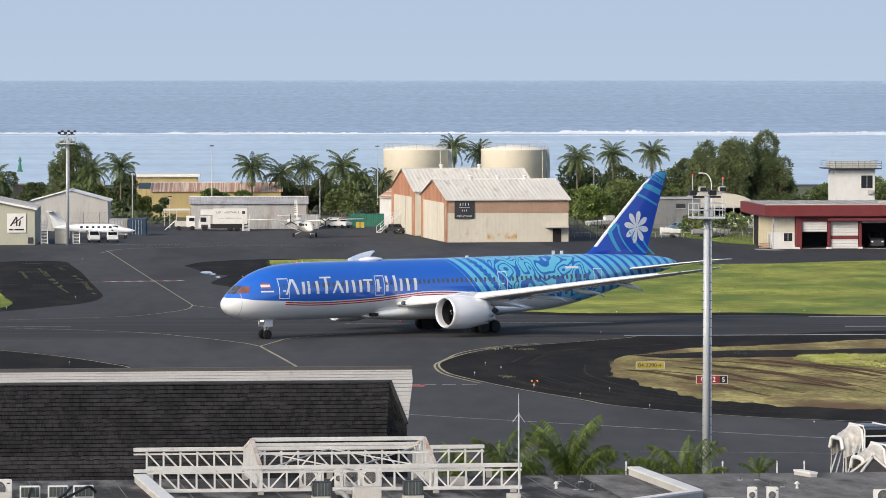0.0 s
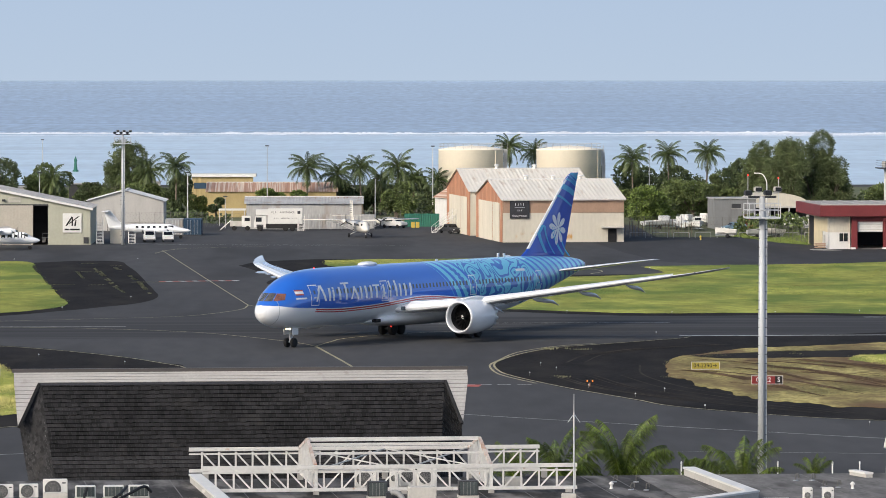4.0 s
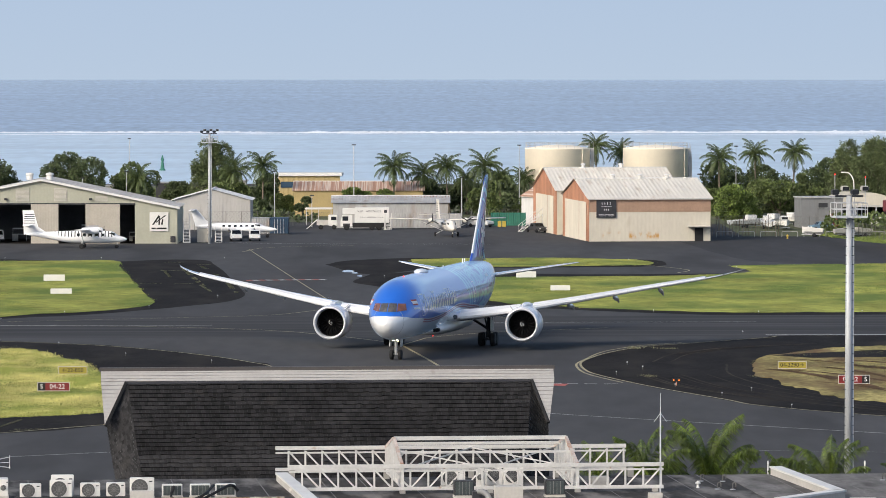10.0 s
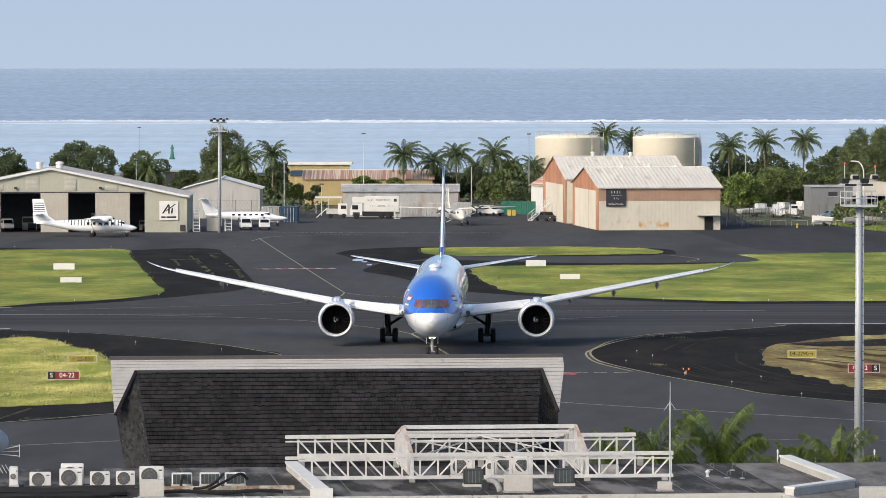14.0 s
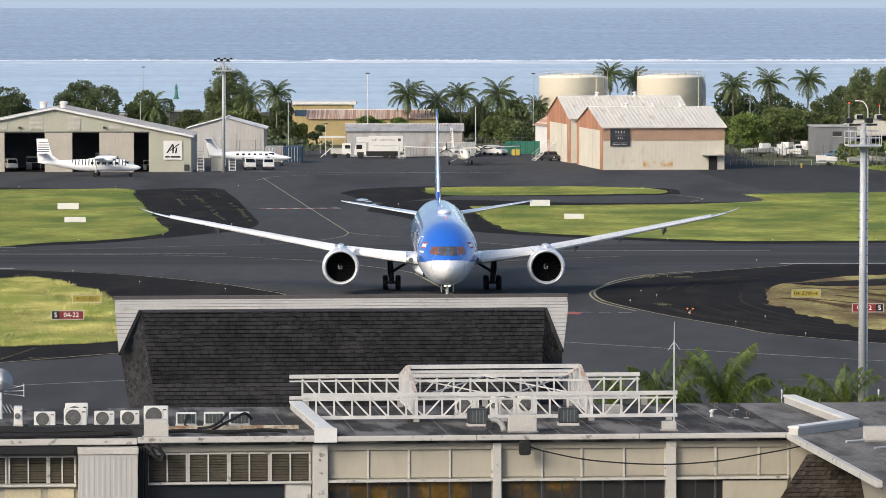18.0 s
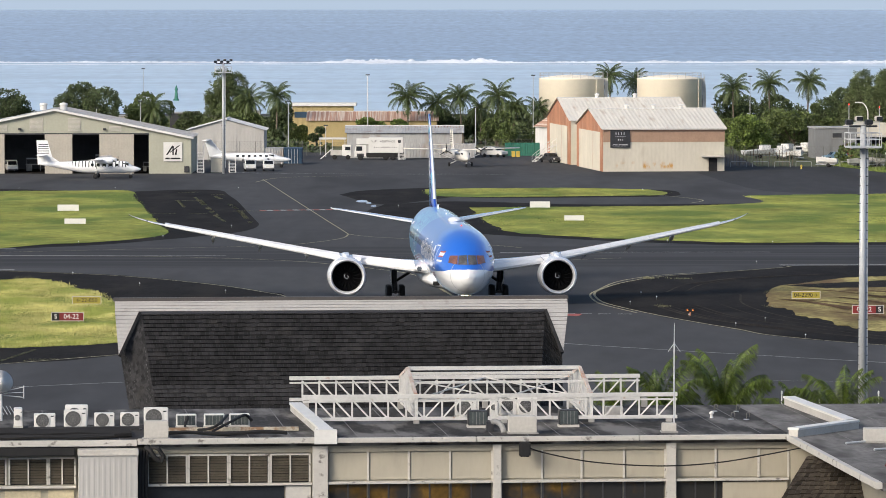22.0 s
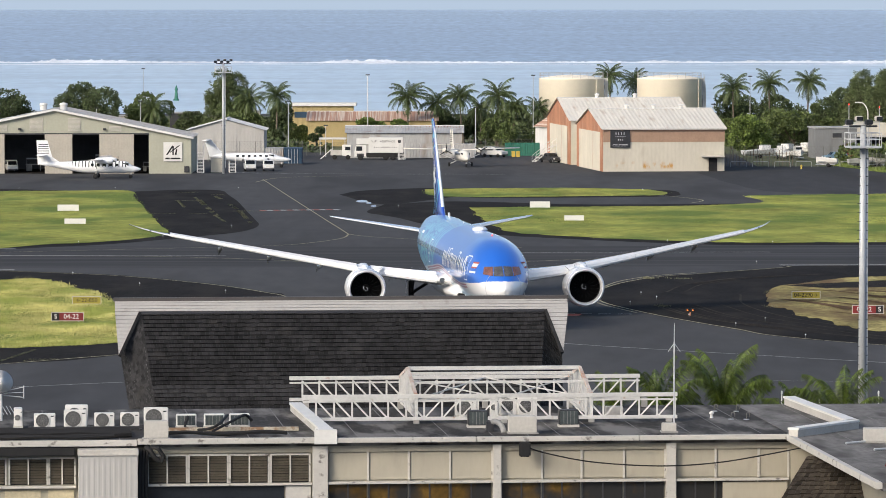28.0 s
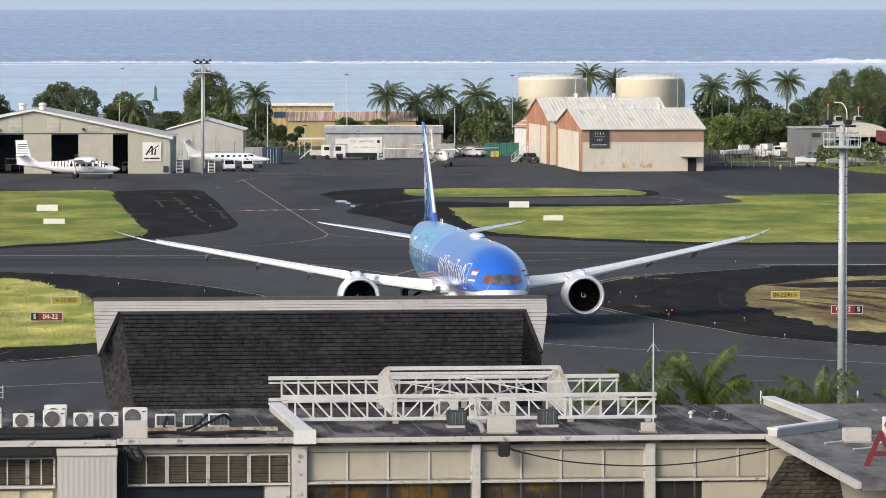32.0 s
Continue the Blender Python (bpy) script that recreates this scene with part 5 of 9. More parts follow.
def foil(x_le, chord, y, z, thick, twist=0.0, n=14, vertical=False):
    """A section of a wing: chord runs aft from x_le."""
    pts = []
    for k in range(2 * n):
        u = k / n if k <= n else (2 * n - k) / n
        up = 1 if k <= n else -1
        u2 = u * u * (3 - 2 * u)
        t = thick * chord * 2.6 * (math.sqrt(max(u2, 0)) * 0.9 - 0.25 * u2 - 0.65 * u2 * u2) * 0.38
        v = t * up * (1.15 if up > 0 else 0.85)
        if vertical:
            pts.append(Vector((x_le - chord * u2, y + t * up, z)))
        else:
            pts.append(Vector((x_le - chord * u2, y, z + v - twist * u2)))
    return pts


WING = [  # y, leading edge x, chord, z of the leading edge, thickness
    (2.2, -15.4, 13.0, 3.30, 0.12), (5.0, -16.9, 11.0, 3.55, 0.115), (9.83, -19.7, 8.4, 4.10, 0.105), (14, -22.5, 6.7, 4.75, 0.10), (18.6, -25.5, 5.5, 5.50, 0.095),
    (23, -28.4, 4.4, 6.22, 0.09), (26.3, -30.7, 3.4, 6.74, 0.085), (28.0, -32.7, 2.5, 7.05, 0.08), (29.3, -35.0, 1.5, 7.36, 0.08), (30.1, -37.2, 0.35, 7.60, 0.08)]


def wing_at(y):
    t = np.array(WING)
    return [float(np.interp(y, t[:, 0], t[:, k])) for k in (1, 2, 3)]


for side in (1, -1):
    bm = bmesh.new()
    loft(bm, [[(q.x, q.y * side, q.z) for q in foil(le, ch, y, z, th * 1.2, 0.25 if y < 10 else 0.1)] for y, le, ch, z, th in np.array(smooth_line(WING, 3))], True)
    bmesh.ops.recalc_face_normals(bm, faces=bm.faces)
    wing = part("wing", bm, M["wing_paint"], plane, "long swept white-grey wing with raked tip", True)
    # slats along the leading edge
    for y0, y1 in ((3.6, 9.2), (10.4, 15.3), (15.312, 19.3), (19.312, 23.1), (23.112, 26.6)):
        bm = bmesh.new()
        rings = []
        for y in np.linspace(y0, y1, 5):
            le, ch, z = wing_at(y)
            th = 0.045 * ch * 1.0 + 0.08
            rings.append([(le + 0.10 - a, side * y, z + b) for a, b in ((0.0, 0.0), (0.12, th * 0.62), (0.75, th * 1.15), (0.7, th * 0.9), (0.4, -th * 0.55), (0.1, -th * 0.4))])
        loft(bm, rings, True)
        bmesh.ops.recalc_face_normals(bm, faces=bm.faces)
        part("slat", bm, M["wing_edge"], wing)
    # flap track fairings
    for y in (6.6, 13.2, 17.6, 22.0):
        le, ch, z = wing_at(y)
        x0, zz = le - ch * 0.55, z - 0.35
        bm = bmesh.new()
        pts = [(x0 + 0.6, side * y, zz + 0.12), (x0 - 0.3, side * y, zz - 0.10), (x0 - ch * 0.3, side * y, zz - 0.26), (x0 - ch * 0.5, side * y, zz - 0.42), (x0 - ch * 0.60 - 0.5, side * y, zz - 0.85)]
        tube(bm, pts, [0.05, 0.18, 0.24, 0.17, 0.03], 10)
        part("flap_fairing", bm, M["wing_paint"], wing, smooth=True)
    bm = bmesh.new()
    le, ch, z = wing_at(11.5)
    # flap and aileron seams as slim raised strips on the upper side
    for y0, y1 in ((3.4, 9.0), (11.5, 20.5), (20.8, 25.8)):
        le0, c0, z0 = wing_at(y0)
        le1, c1, z1 = wing_at(y1)
        face(bm, (le0 - c0 * 0.78, side * y0, z0 + 0.13 * c0 * 0.3), (le1 - c1 * 0.78, side * y1, z1 + 0.13 * c1 * 0.3), (le1 - c1 * 0.79, side * y1, z1 + 0.128 * c1 * 0.3), (le0 - c0 * 0.79, side * y0, z0 + 0.128 * c0 * 0.3))
    part("flap_seam", bm, M["steel"], wing)
    # red or green tip light
    bm = spin(bmesh.new(), [(-0.12, 0.03), (0, 0.09), (0.12, 0.02)], (-33.2, side * 28.3, 7.15), "X", 8)
    part("tip_lamp", bm, M["cabin_glass"], wing)
    # engine
    ex, ey, ez = -16.3, 9.83 * side, 2.66
    bm = bmesh.new()
    prof = [(-0.10, 1.50), (0.0, 1.57), (-0.12, 1.66), (-0.6, 1.755), (-1.5, 1.81), (-2.6, 1.80), (-3.6, 1.70), (-4.6, 1.52), (-5.3, 1.38), (-5.3, 1.33), (-4.2, 1.36), (-3.0, 1.40)]
    rings = [[(ex + a, ey + r * math.sin(t), ez + r * math.cos(t)) for t in np.linspace(0, math.tau, 49)[:-1]] for a, r in prof]
    for k in range(48):  # saw-toothed rear edge
        for q in (8, 9):
            x, y, z = rings[q][k]
            rings[q][k] = (x - (0.28 if k % 4 in (1, 2) else 0.0), y, z)
    loft(bm, rings, False)
    bmesh.ops.recalc_face_normals(bm, faces=bm.faces)
    nacelle = part("engine_nacelle", bm, M["gloss_white"], plane, "white engine nacelle with saw-toothed rear edge", True)
    bm = bmesh.new()
    prof = [(-0.55, 1.76), (-0.42, 1.741), (-0.12, 1.668), (0.012, 1.575), (-0.06, 1.49), (-0.3, 1.425), (-0.75, 1.39)]
    loft(bm, [[(ex + a, ey + r * math.sin(t), ez + r * math.cos(t)) for t in np.linspace(0, math.tau, 49)[:-1]] for a, r in prof])
    part("inlet_lip", bm, M["lip_metal"], nacelle, "polished metal inlet lip", True)
    bm = bmesh.new()
    loft(bm, [[(ex + a, ey + r * math.sin(t), ez + r * math.cos(t)) for t in np.linspace(0, math.tau, 49)[:-1]] for a, r in ((-0.75, 1.388), (-1.2, 1.40), (-1.9, 1.41))])
    part("inlet_duct", bm, M["dark"], nacelle, smooth=True)
    bm = bmesh.new()
    for k in range(18):
        a = k * math.tau / 18
        d = Vector((0, math.sin(a), math.cos(a)))
        t = Vector((0, math.cos(a), -math.sin(a)))
        c = Vector((ex - 1.35, ey, ez))
        face(bm, c + d * 0.3 - t * 0.06, c + d * 0.85 + t * 0.1 + Vector((0.06, 0, 0)), c + d * 1.41 - t * 0.02, c + d * 1.41 + t * 0.44 + Vector((-0.25, 0, 0)), c + d * 0.85 + t * 0.36 + Vector((-0.2, 0, 0)), c + d * 0.3 + t * 0.1 + Vector((-0.12, 0, 0)))
    part("fan_disc", bm, M["fan"], nacelle, kind="stuff")
    part("fan_back", spin(bmesh.new(), [(-1.9, 1.42), (-1.95, 0.2)], (ex, ey, ez), "X", 32), M["dark"], nacelle)
    part("spinner", spin(bmesh.new(), [(-0.75, 0.02), (-0.85, 0.13), (-1.1, 0.27), (-1.4, 0.36)], (ex, ey, ez), "X", 20), M["fan"], nacelle, smooth=True)
    bm = bmesh.new()  # white swirl on the spinner
    pr = None
    for k in range(22):
        f = k / 21
        a, r = f * 5.6, 0.05 + 0.20 * f
        x = ex - 0.76 - 0.30 * f
        q = [Vector((x + 0.02, ey + (r + e) * math.sin(a), ez + (r + e) * math.cos(a))) for e in (-0.028, 0.028)]
        if pr:
            face(bm, pr[0], pr[1], q[1], q[0])
        pr = q
    part("spinner_swirl", bm, M["letter_white"], nacelle)
    part("exhaust_core", spin(bmesh.new(), [(-3.0, 1.0), (-5.0, 0.92), (-6.2, 0.72), (-6.2, 0.5), (-6.9, 0.3), (-7.4, 0.03)], (ex, ey, ez), "X", 28), M["dark_metal"], nacelle, "dark titanium exhaust cone", True)
    bm = bmesh.new()  # pylon
    rings = []
    for x, z0, z1, w in ((-16.9, 4.30, 4.42, 0.06), (-18.2, 4.25, 4.66, 0.25), (-20, 3.9, 4.72, 0.32), (-22.5, 3.5, 4.5, 0.30), (-25, 3.6, 4.1, 0.12)):
        rings.append([(x, ey + w * sx, z) for sx, z in ((-1, z0), (1, z0), (1, z1), (0.4, z1 + 0.06), (-0.4, z1 + 0.06), (-1, z1))])
    loft(bm, rings, True)
    part("pylon", bm, M["gloss_white"], nacelle, smooth=False)
    bm = bmesh.new()  # strake
    face(bm, (-17.6, ey - side * 1.15, ez + 1.42), (-19.0, ey - side * 1.22, ez + 1.38), (-19.0, ey - side * 1.62, ez + 1.85), (-18.5, ey - side * 1.55, ez + 1.78))
    bmesh.ops.solidify(bm, geom=bm.faces[:], thickness=0.04)
    part("strake", bm, M["gloss_white"], nacelle)
    # tailplane
    bm = bmesh.new()
    loft(bm, [[(q.x, q.y * side, q.z) for q in foil(le, ch, y, z, 0.095)] for y, le, ch, z in ((0.6, -47.6, 7.0, 6.05), (2.5, -49.0, 5.9, 6.32), (6.2, -51.9, 4.0, 6.85), (9.0, -54.2, 2.5, 7.24), (9.86, -55.6, 1.2, 7.36))], True)
    bmesh.ops.recalc_face_normals(bm, faces=bm.faces)
    part("tailplane", bm, M["wing_paint"], plane, "swept white-grey tailplane", True)

# fin
FIN = [(7.5, -42.0, 10.6), (7.9, -43.6, 9.15), (8.6, -44.9, 8.05), (9.8, -46.1, 7.2), (12.5, -48.9, 5.25), (15.6, -52.2, 2.98), (16.5, -53.3, 2.2), (16.85, -54.1, 1.5)]
bm = bmesh.new()
loft(bm, [foil(le, ch, 0, z, 0.10 if z > 8 else 0.07, vertical=True) for z, le, ch in np.array(smooth_line(FIN, 3))], True)
bmesh.ops.recalc_face_normals(bm, faces=bm.faces)
fin = part("fin", bm, M["fin_livery"], plane, "deep blue fin with turquoise bands and a white flower", True)


def fin_half(x, z):
    t = np.array(FIN)
    le, ch = float(np.interp(z, t[:, 0], t[:, 1])), float(np.interp(z, t[:, 0], t[:, 2]))
    u2 = max(0.0, min(1.0, (le - x) / ch))
    return 0.10 * ch * 2.6 * (math.sqrt(u2) * 0.9 - 0.25 * u2 - 0.65 * u2 * u2) * 0.38, le, ch


def fin_decal(bm, side, outline, off=0.035):
    vs = []
    for x, z in outline:
        h, le, ch = fin_half(x, z)
        vs.append(bm.verts.new((x, side * (h + off), z)))
    bm.faces.new(vs if side > 0 else vs[::-1])


for side in (1, -1):
    cx, cz = -51.0, 10.75
    for k in range(8):  # petals of the white flower
        a = k * math.tau / 8 + 0.2
        bm = bmesh.new()
        d, e = Vector((math.cos(a), math.sin(a))), Vector((-math.sin(a), math.cos(a)))
        last = None
        for f, w in ((0.06, 0.05), (0.3, 0.11), (0.55, 0.18), (0.8, 0.26), (1.05, 0.32), (1.3, 0.34), (1.52, 0.30), (1.70, 0.20), (1.83, 0.05)):
            c = Vector((cx, cz)) + d * f * 1.0
            row = [c - e * w, c + e * w]
            if last:
                fin_decal(bm, side, [last[0], last[1], row[1], row[0]])
            last = row
        part("petal", bm, M["letter_white"], fin)
    # curved turquoise bands that fall towards the rudder: heights at the leading and the trailing edge
    for low0, top0, low1, top1 in ((14.30, 14.52, 12.95, 13.15), (15.15, 15.65, 14.15, 14.75), (16.12, 16.62, 15.25, 15.80), (16.68, 17.0, 15.95, 16.95)):
        bm = bmesh.new()
        last = None
        for k in range(11):
            f = 0.05 + 0.9 * k / 10
            bend = f ** 1.4
            row = []
            for z in (low0 + (low1 - low0) * bend, top0 + (top1 - top0) * bend):
                z = min(16.80, z)
                _, le, ch = fin_half(0, z)
                row.append((le - ch * f, z))
            if last:
                fin_decal(bm, side, [last[0], row[0], row[1], last[1]])
            last = row
        part("fin_band", bm, M["fin_cyan"], fin)
    for k in range(8):  # dark chevrons inside the upper band
        f = 0.14 + 0.1 * k
        bend = f ** 1.4
        zm = 16.37 - 0.85 * bend
        _, le, ch = fin_half(0, zm)
        x = le - ch * f
        bm = bmesh.new()
        for e in (1, -1):
            fin_decal(bm, side, [(x, zm), (x - 0.10, zm), (x - 0.02, zm + 0.19 * e), (x + 0.08, zm + 0.19 * e)] if e > 0 else [(x + 0.08, zm - 0.19), (x - 0.02, zm - 0.19), (x - 0.10, zm), (x, zm)], 0.045)
        part("chevron", bm, M["fin_livery"], fin)
    for x0, dx, wd in ((-45.6, -1.6, 0.55), (-47.0, -2.2, 0.28), (-48.6, -2.6, 0.5), (-50.2, -2.4, 0.3)):
        bm = bmesh.new()
        last = None
        for k in range(8):
            f = k / 7
            z = 11.2 - (x0 + 45.6) * -0.1 - 3.1 * f
            x = x0 - 1.2 + dx * f * f + 0.2 * f
            x = min(x, fin_half(0, z)[1] - 0.25)
            row = [(x, z), (x - wd, z)]
            if last:
                fin_decal(bm, side, [last[0], last[1], row[1], row[0]])
            last = row
        part("fin_band", bm, M["fin_cyan"], fin)
# pale leading edge wrapped round the fin
bm = bmesh.new()
rings = []
for z in np.linspace(8.7, 16.6, 14):
    le = fin_half(0, z)[1]
    ring = [(le - d_, sd * (fin_half(le - d_, z)[0] + 0.02), z) for sd, d_ in ((1, 0.36), (1, 0.22), (1, 0.10), (1, 0.03))]
    ring += [(le + 0.03, 0, z)] + [(x, -y, zz) for x, y, zz in ring[::-1]]
    rings.append(ring)
loft(bm, rings, False, False)
bmesh.ops.recalc_face_normals(bm, faces=bm.faces)
part("fin_edge", bm, M["wing_edge"], fin, "pale metal leading edge", True)

# glass, doors, lettering blocks on both sides
def nose_point(y, z, side, off=0.02):
    """The point of the nose skin at a given half breadth and height."""
    lo, hi = 0.05, 9.0
    for _ in range(40):
        m_ = (lo + hi) / 2
        w, b0, t0 = section(m_)
        c, h = (b0 + t0) / 2, (t0 - b0) / 2
        q = (z - c) / h
        if abs(q) < 1 and w * math.sqrt(1 - q * q) > y:
            hi = m_
        else:
            lo = m_
    return Vector((NOSE_X - hi + off * 0.6, side * (y + off * 0.5), z + off * 0.5))


for side in (1, -1):
    for corners in (((0.03, 4.90), (0.84, 4.90), (0.76, 5.66), (0.03, 5.70)), ((0.90, 4.90), (1.66, 5.00), (1.50, 5.62), (0.82, 5.66))):
        bm = bmesh.new()
        grid_ = []
        for i in range(6):
            row = []
            for k in range(5):
                f, g_ = i / 5, k / 4
                b0, b1 = Vector(corners[0]).lerp(Vector(corners[1]), f), Vector(corners[3]).lerp(Vector(corners[2]), f)
                q = b0.lerp(b1, g_)
                row.append(bm.verts.new(nose_point(q.x, q.y, side)))
            grid_.append(row)
        for i in range(5):
            for k in range(4):
                q = (grid_[i][k], grid_[i + 1][k], grid_[i + 1][k + 1], grid_[i][k + 1])
                bm.faces.new(q if side > 0 else q[::-1])
        part("cockpit_window", bm, M["cockpit_glass"] if corners[0][0] < 0.5 else M["red_brown_glass"], fuselage, "dark cockpit pane" if corners[0][0] < 0.5 else "red-brown outer cockpit pane", True)
    doors = (6.2, 18.7, 35.5, 49.1)
    spots = [s for s in np.arange(8.7, 47.6, 0.64) if not any(abs(s - d) < 0.85 for d in doors)]
    for s in spots:
        part("cabin_window", patch(bmesh.new(), side, s - 0.14, s + 0.14, 5.40, 5.86, 1, 2), M["cabin_glass"], fuselage)
    for s in doors:
        lo, hi, w = 4.3, 6.42, 0.62
        bm = bmesh.new()
        for a in ((s - w, s - w + 0.08, lo, hi), (s + w - 0.08, s + w, lo, hi), (s - w, s + w, lo, lo + 0.09), (s - w, s + w, hi - 0.09, hi)):
            patch(bm, side, *a, 3, 4)
        part("door_outline", bm, M["letter_white"], fuselage, "white door outline")
        part("door_window", patch(bmesh.new(), side, s - 0.12, s + 0.12, 5.5, 5.85, 1, 2), M["cabin_glass"], fuselage)
        part("door_mark", patch(bmesh.new(), side, s - 0.16, s + 0.16, 5.05, 5.2, 1, 1), M["letter_white"], fuselage)
    # white blocks that stand for the painted name
    cells = [(6.35, 1.75, 1.6, 1), (8.45, 0.36, 1.3, 0), (9.15, 1.5, 1.35, 2), (10.85, 1.5, 1.75, 3), (12.4, 1.5, 1.3, 1), (14.15, 1.3, 1.3, 2), (15.95, 0.36, 1.3, 0), (16.5, 1.25, 1.35, 3), (18.3, 0.36, 1.3, 0), (19.5, 1.5, 1.65, 2), (21.4, 1.3, 1.3, 2), (23.3, 0.38, 1.3, 0)]
    for s, wd, h, form in cells:
        bm = bmesh.new()
        z0 = 4.72
        if form == 0:
            patch(bm, side, s, s + wd, z0, z0 + h, 2, 3, off=0.02)
        elif form == 1:
            patch(bm, side, s - 0.05, s + 0.22, z0, z0 + h, 2, 3, 0.72, off=0.02)
            patch(bm, side, s + wd - 0.36, s + wd, z0, z0 + h, 2, 3, -0.62, off=0.024)
        elif form == 2:
            patch(bm, side, s, s + 0.32, z0, z0 + h, 2, 3, off=0.02)
            patch(bm, side, s + wd - 0.36, s + wd, z0, z0 + h, 2, 3, -0.12, off=0.024)
        else:
            patch(bm, side, s + wd * 0.38, s + wd * 0.38 + 0.34, z0, z0 + h, 2, 3, off=0.02)
            patch(bm, side, s, s + wd, z0 + h - 0.17, z0 + h, 3, 1, off=0.024)
        part("name_block", bm, M["letter_white"], fuselage, "white painted block of the name")
    part("flag", patch(bmesh.new(), side, 3.65, 4.65, 5.42, 5.95, 3, 2, off=0.016), M["letter_white"], fuselage, "small painted red and white flag")
    for z0 in (5.42, 5.82):
        part("flag_stripe", patch(bmesh.new(), side, 3.65, 4.65, z0, z0 + 0.13, 3, 1, off=0.022), M["line_red"], fuselage)
    part("name_bar", patch(bmesh.new(), side, 3.55, 4.95, 5.02, 5.18, 3, 1, off=0.016), M["letter_white"], fuselage, "small bar of unreadable lettering")
    part("name_bar", patch(bmesh.new(), side, 44.6, 46.4, 6.5, 6.75, 3, 1, off=0.016), M["letter_white"], fuselage, "small bar of unreadable lettering")
    part("air_intake", patch(bmesh.new(), side, 23.0, 24.6, 3.1, 3.5, 2, 1, off=0.3), M["dark"], fuselage)

# radome seam, antennas, beacons
bm = bmesh.new()
seam = [[skin_top(s, k * math.tau / 48, 0.006) for k in range(48)] for s in (1.56, 1.61)]
loft(bm, seam)
part("radome_seam", bm, M["steel"], fuselage)
bm = spin(bmesh.new(), [(-1.6, 0.02), (-1.3, 0.28), (-0.4, 0.5), (0.6, 0.5), (1.3, 0.3), (1.7, 0.02)], (0, 0, 0), "X", 16)
bmesh.ops.scale(bm, vec=(1, 1.3, 0.62), verts=bm.verts)
bmesh.ops.translate(bm, vec=(-14.0, 0, 8.02), verts=bm.verts)
part("satellite_dome", bm, M["gloss_white"], fuselage, "white satellite antenna dome", True)
for x, h in ((-39.0, 0.45), (-40.2, 0.4), (-26.9, 0.18)):
    bm = bmesh.new()
    prism(bm, [(x, -0.03), (x, 0.03), (x - 0.4, 0.02), (x - 0.4, -0.02)], 7.9, 7.95 + h)
    part("blade_antenna", bm, M["gloss_white"], fuselage)
part("beacon", spin(bmesh.new(), [(0, 0.07), (0.07, 0.06), (0.11, 0.02)], (-4.2, 0, 7.92), "Z", 12), M["beacon_glow"], fuselage, "glowing red beacon lamp")
part("beacon", spin(bmesh.new(), [(-0.11, 0.02), (-0.07, 0.06), (0, 0.07)], (-17.5, 0.6, 1.44), "Z", 12), M["beacon_glow"], fuselage, "glowing red beacon lamp")


def wheel(parent, x, y, r, w, name="wheel"):
    hub = thing(name, pose(0, 0, 0), "", "")
    hub.parent = parent
    part("tyre", spin(bmesh.new(), [(-w * 0.5, r * 0.55), (-w * 0.5, r * 0.86), (-w * 0.36, r * 0.98), (0, r), (w * 0.36, r * 0.98), (w * 0.5, r * 0.86), (w * 0.5, r * 0.55)], (x, y, r), "Y", 28), M["black"], hub, smooth=True)
    part("rim", spin(bmesh.new(), [(-w * 0.40, 0.06), (-w * 0.46, r * 0.52), (w * 0.46, r * 0.52), (w * 0.40, 0.06)], (x, y, r), "Y", 20), M["steel"], hub)


gear = thing("nose_gear", pose(0, 0, 0), "", "")
gear.parent = plane
bm = bmesh.new()
rod(bm, (0, 0, 0.55), (0.05, 0, 2.3), 0.13, 0.16, 12)
rod(bm, (0, -0.45, 0.55), (0, 0.45, 0.55), 0.07, None, 8)
rod(bm, (-0.2, 0, 0.9), (-1.3, 0, 2.2), 0.06, None, 8)
rod(bm, (0.15, -0.35, 1.85), (0.15, 0.35, 1.85), 0.05)
part("strut", bm, M["galvanised"], gear)
for y in (-0.42, 0.42):
    wheel(gear, 0, y, 0.50, 0.36)
for y in (-0.55, 0.55):
    part("gear_door", cube(-0.6, 0.45, y - 0.03, y + 0.03, 1.30, 2.1, 0.02), M["gloss_white"], gear, "white gear door with unreadable marks")
for y in (-0.19, 0.19):
    lamp_ = part("taxi_lamp", spin(bmesh.new(), [(0.10, 0.125), (0.10, 0.15), (-0.06, 0.12), (-0.10, 0.03)], (0.30, y, 1.95), "X", 14), M["dark_metal"], gear)
    part("lens", spin(bmesh.new(), [(0.103, 0.12), (0.125, 0.07), (0.13, 0.01)], (0.30, y, 1.95), "X", 14), M["lamp_glow"], lamp_, "glowing warm taxi lamp lens")
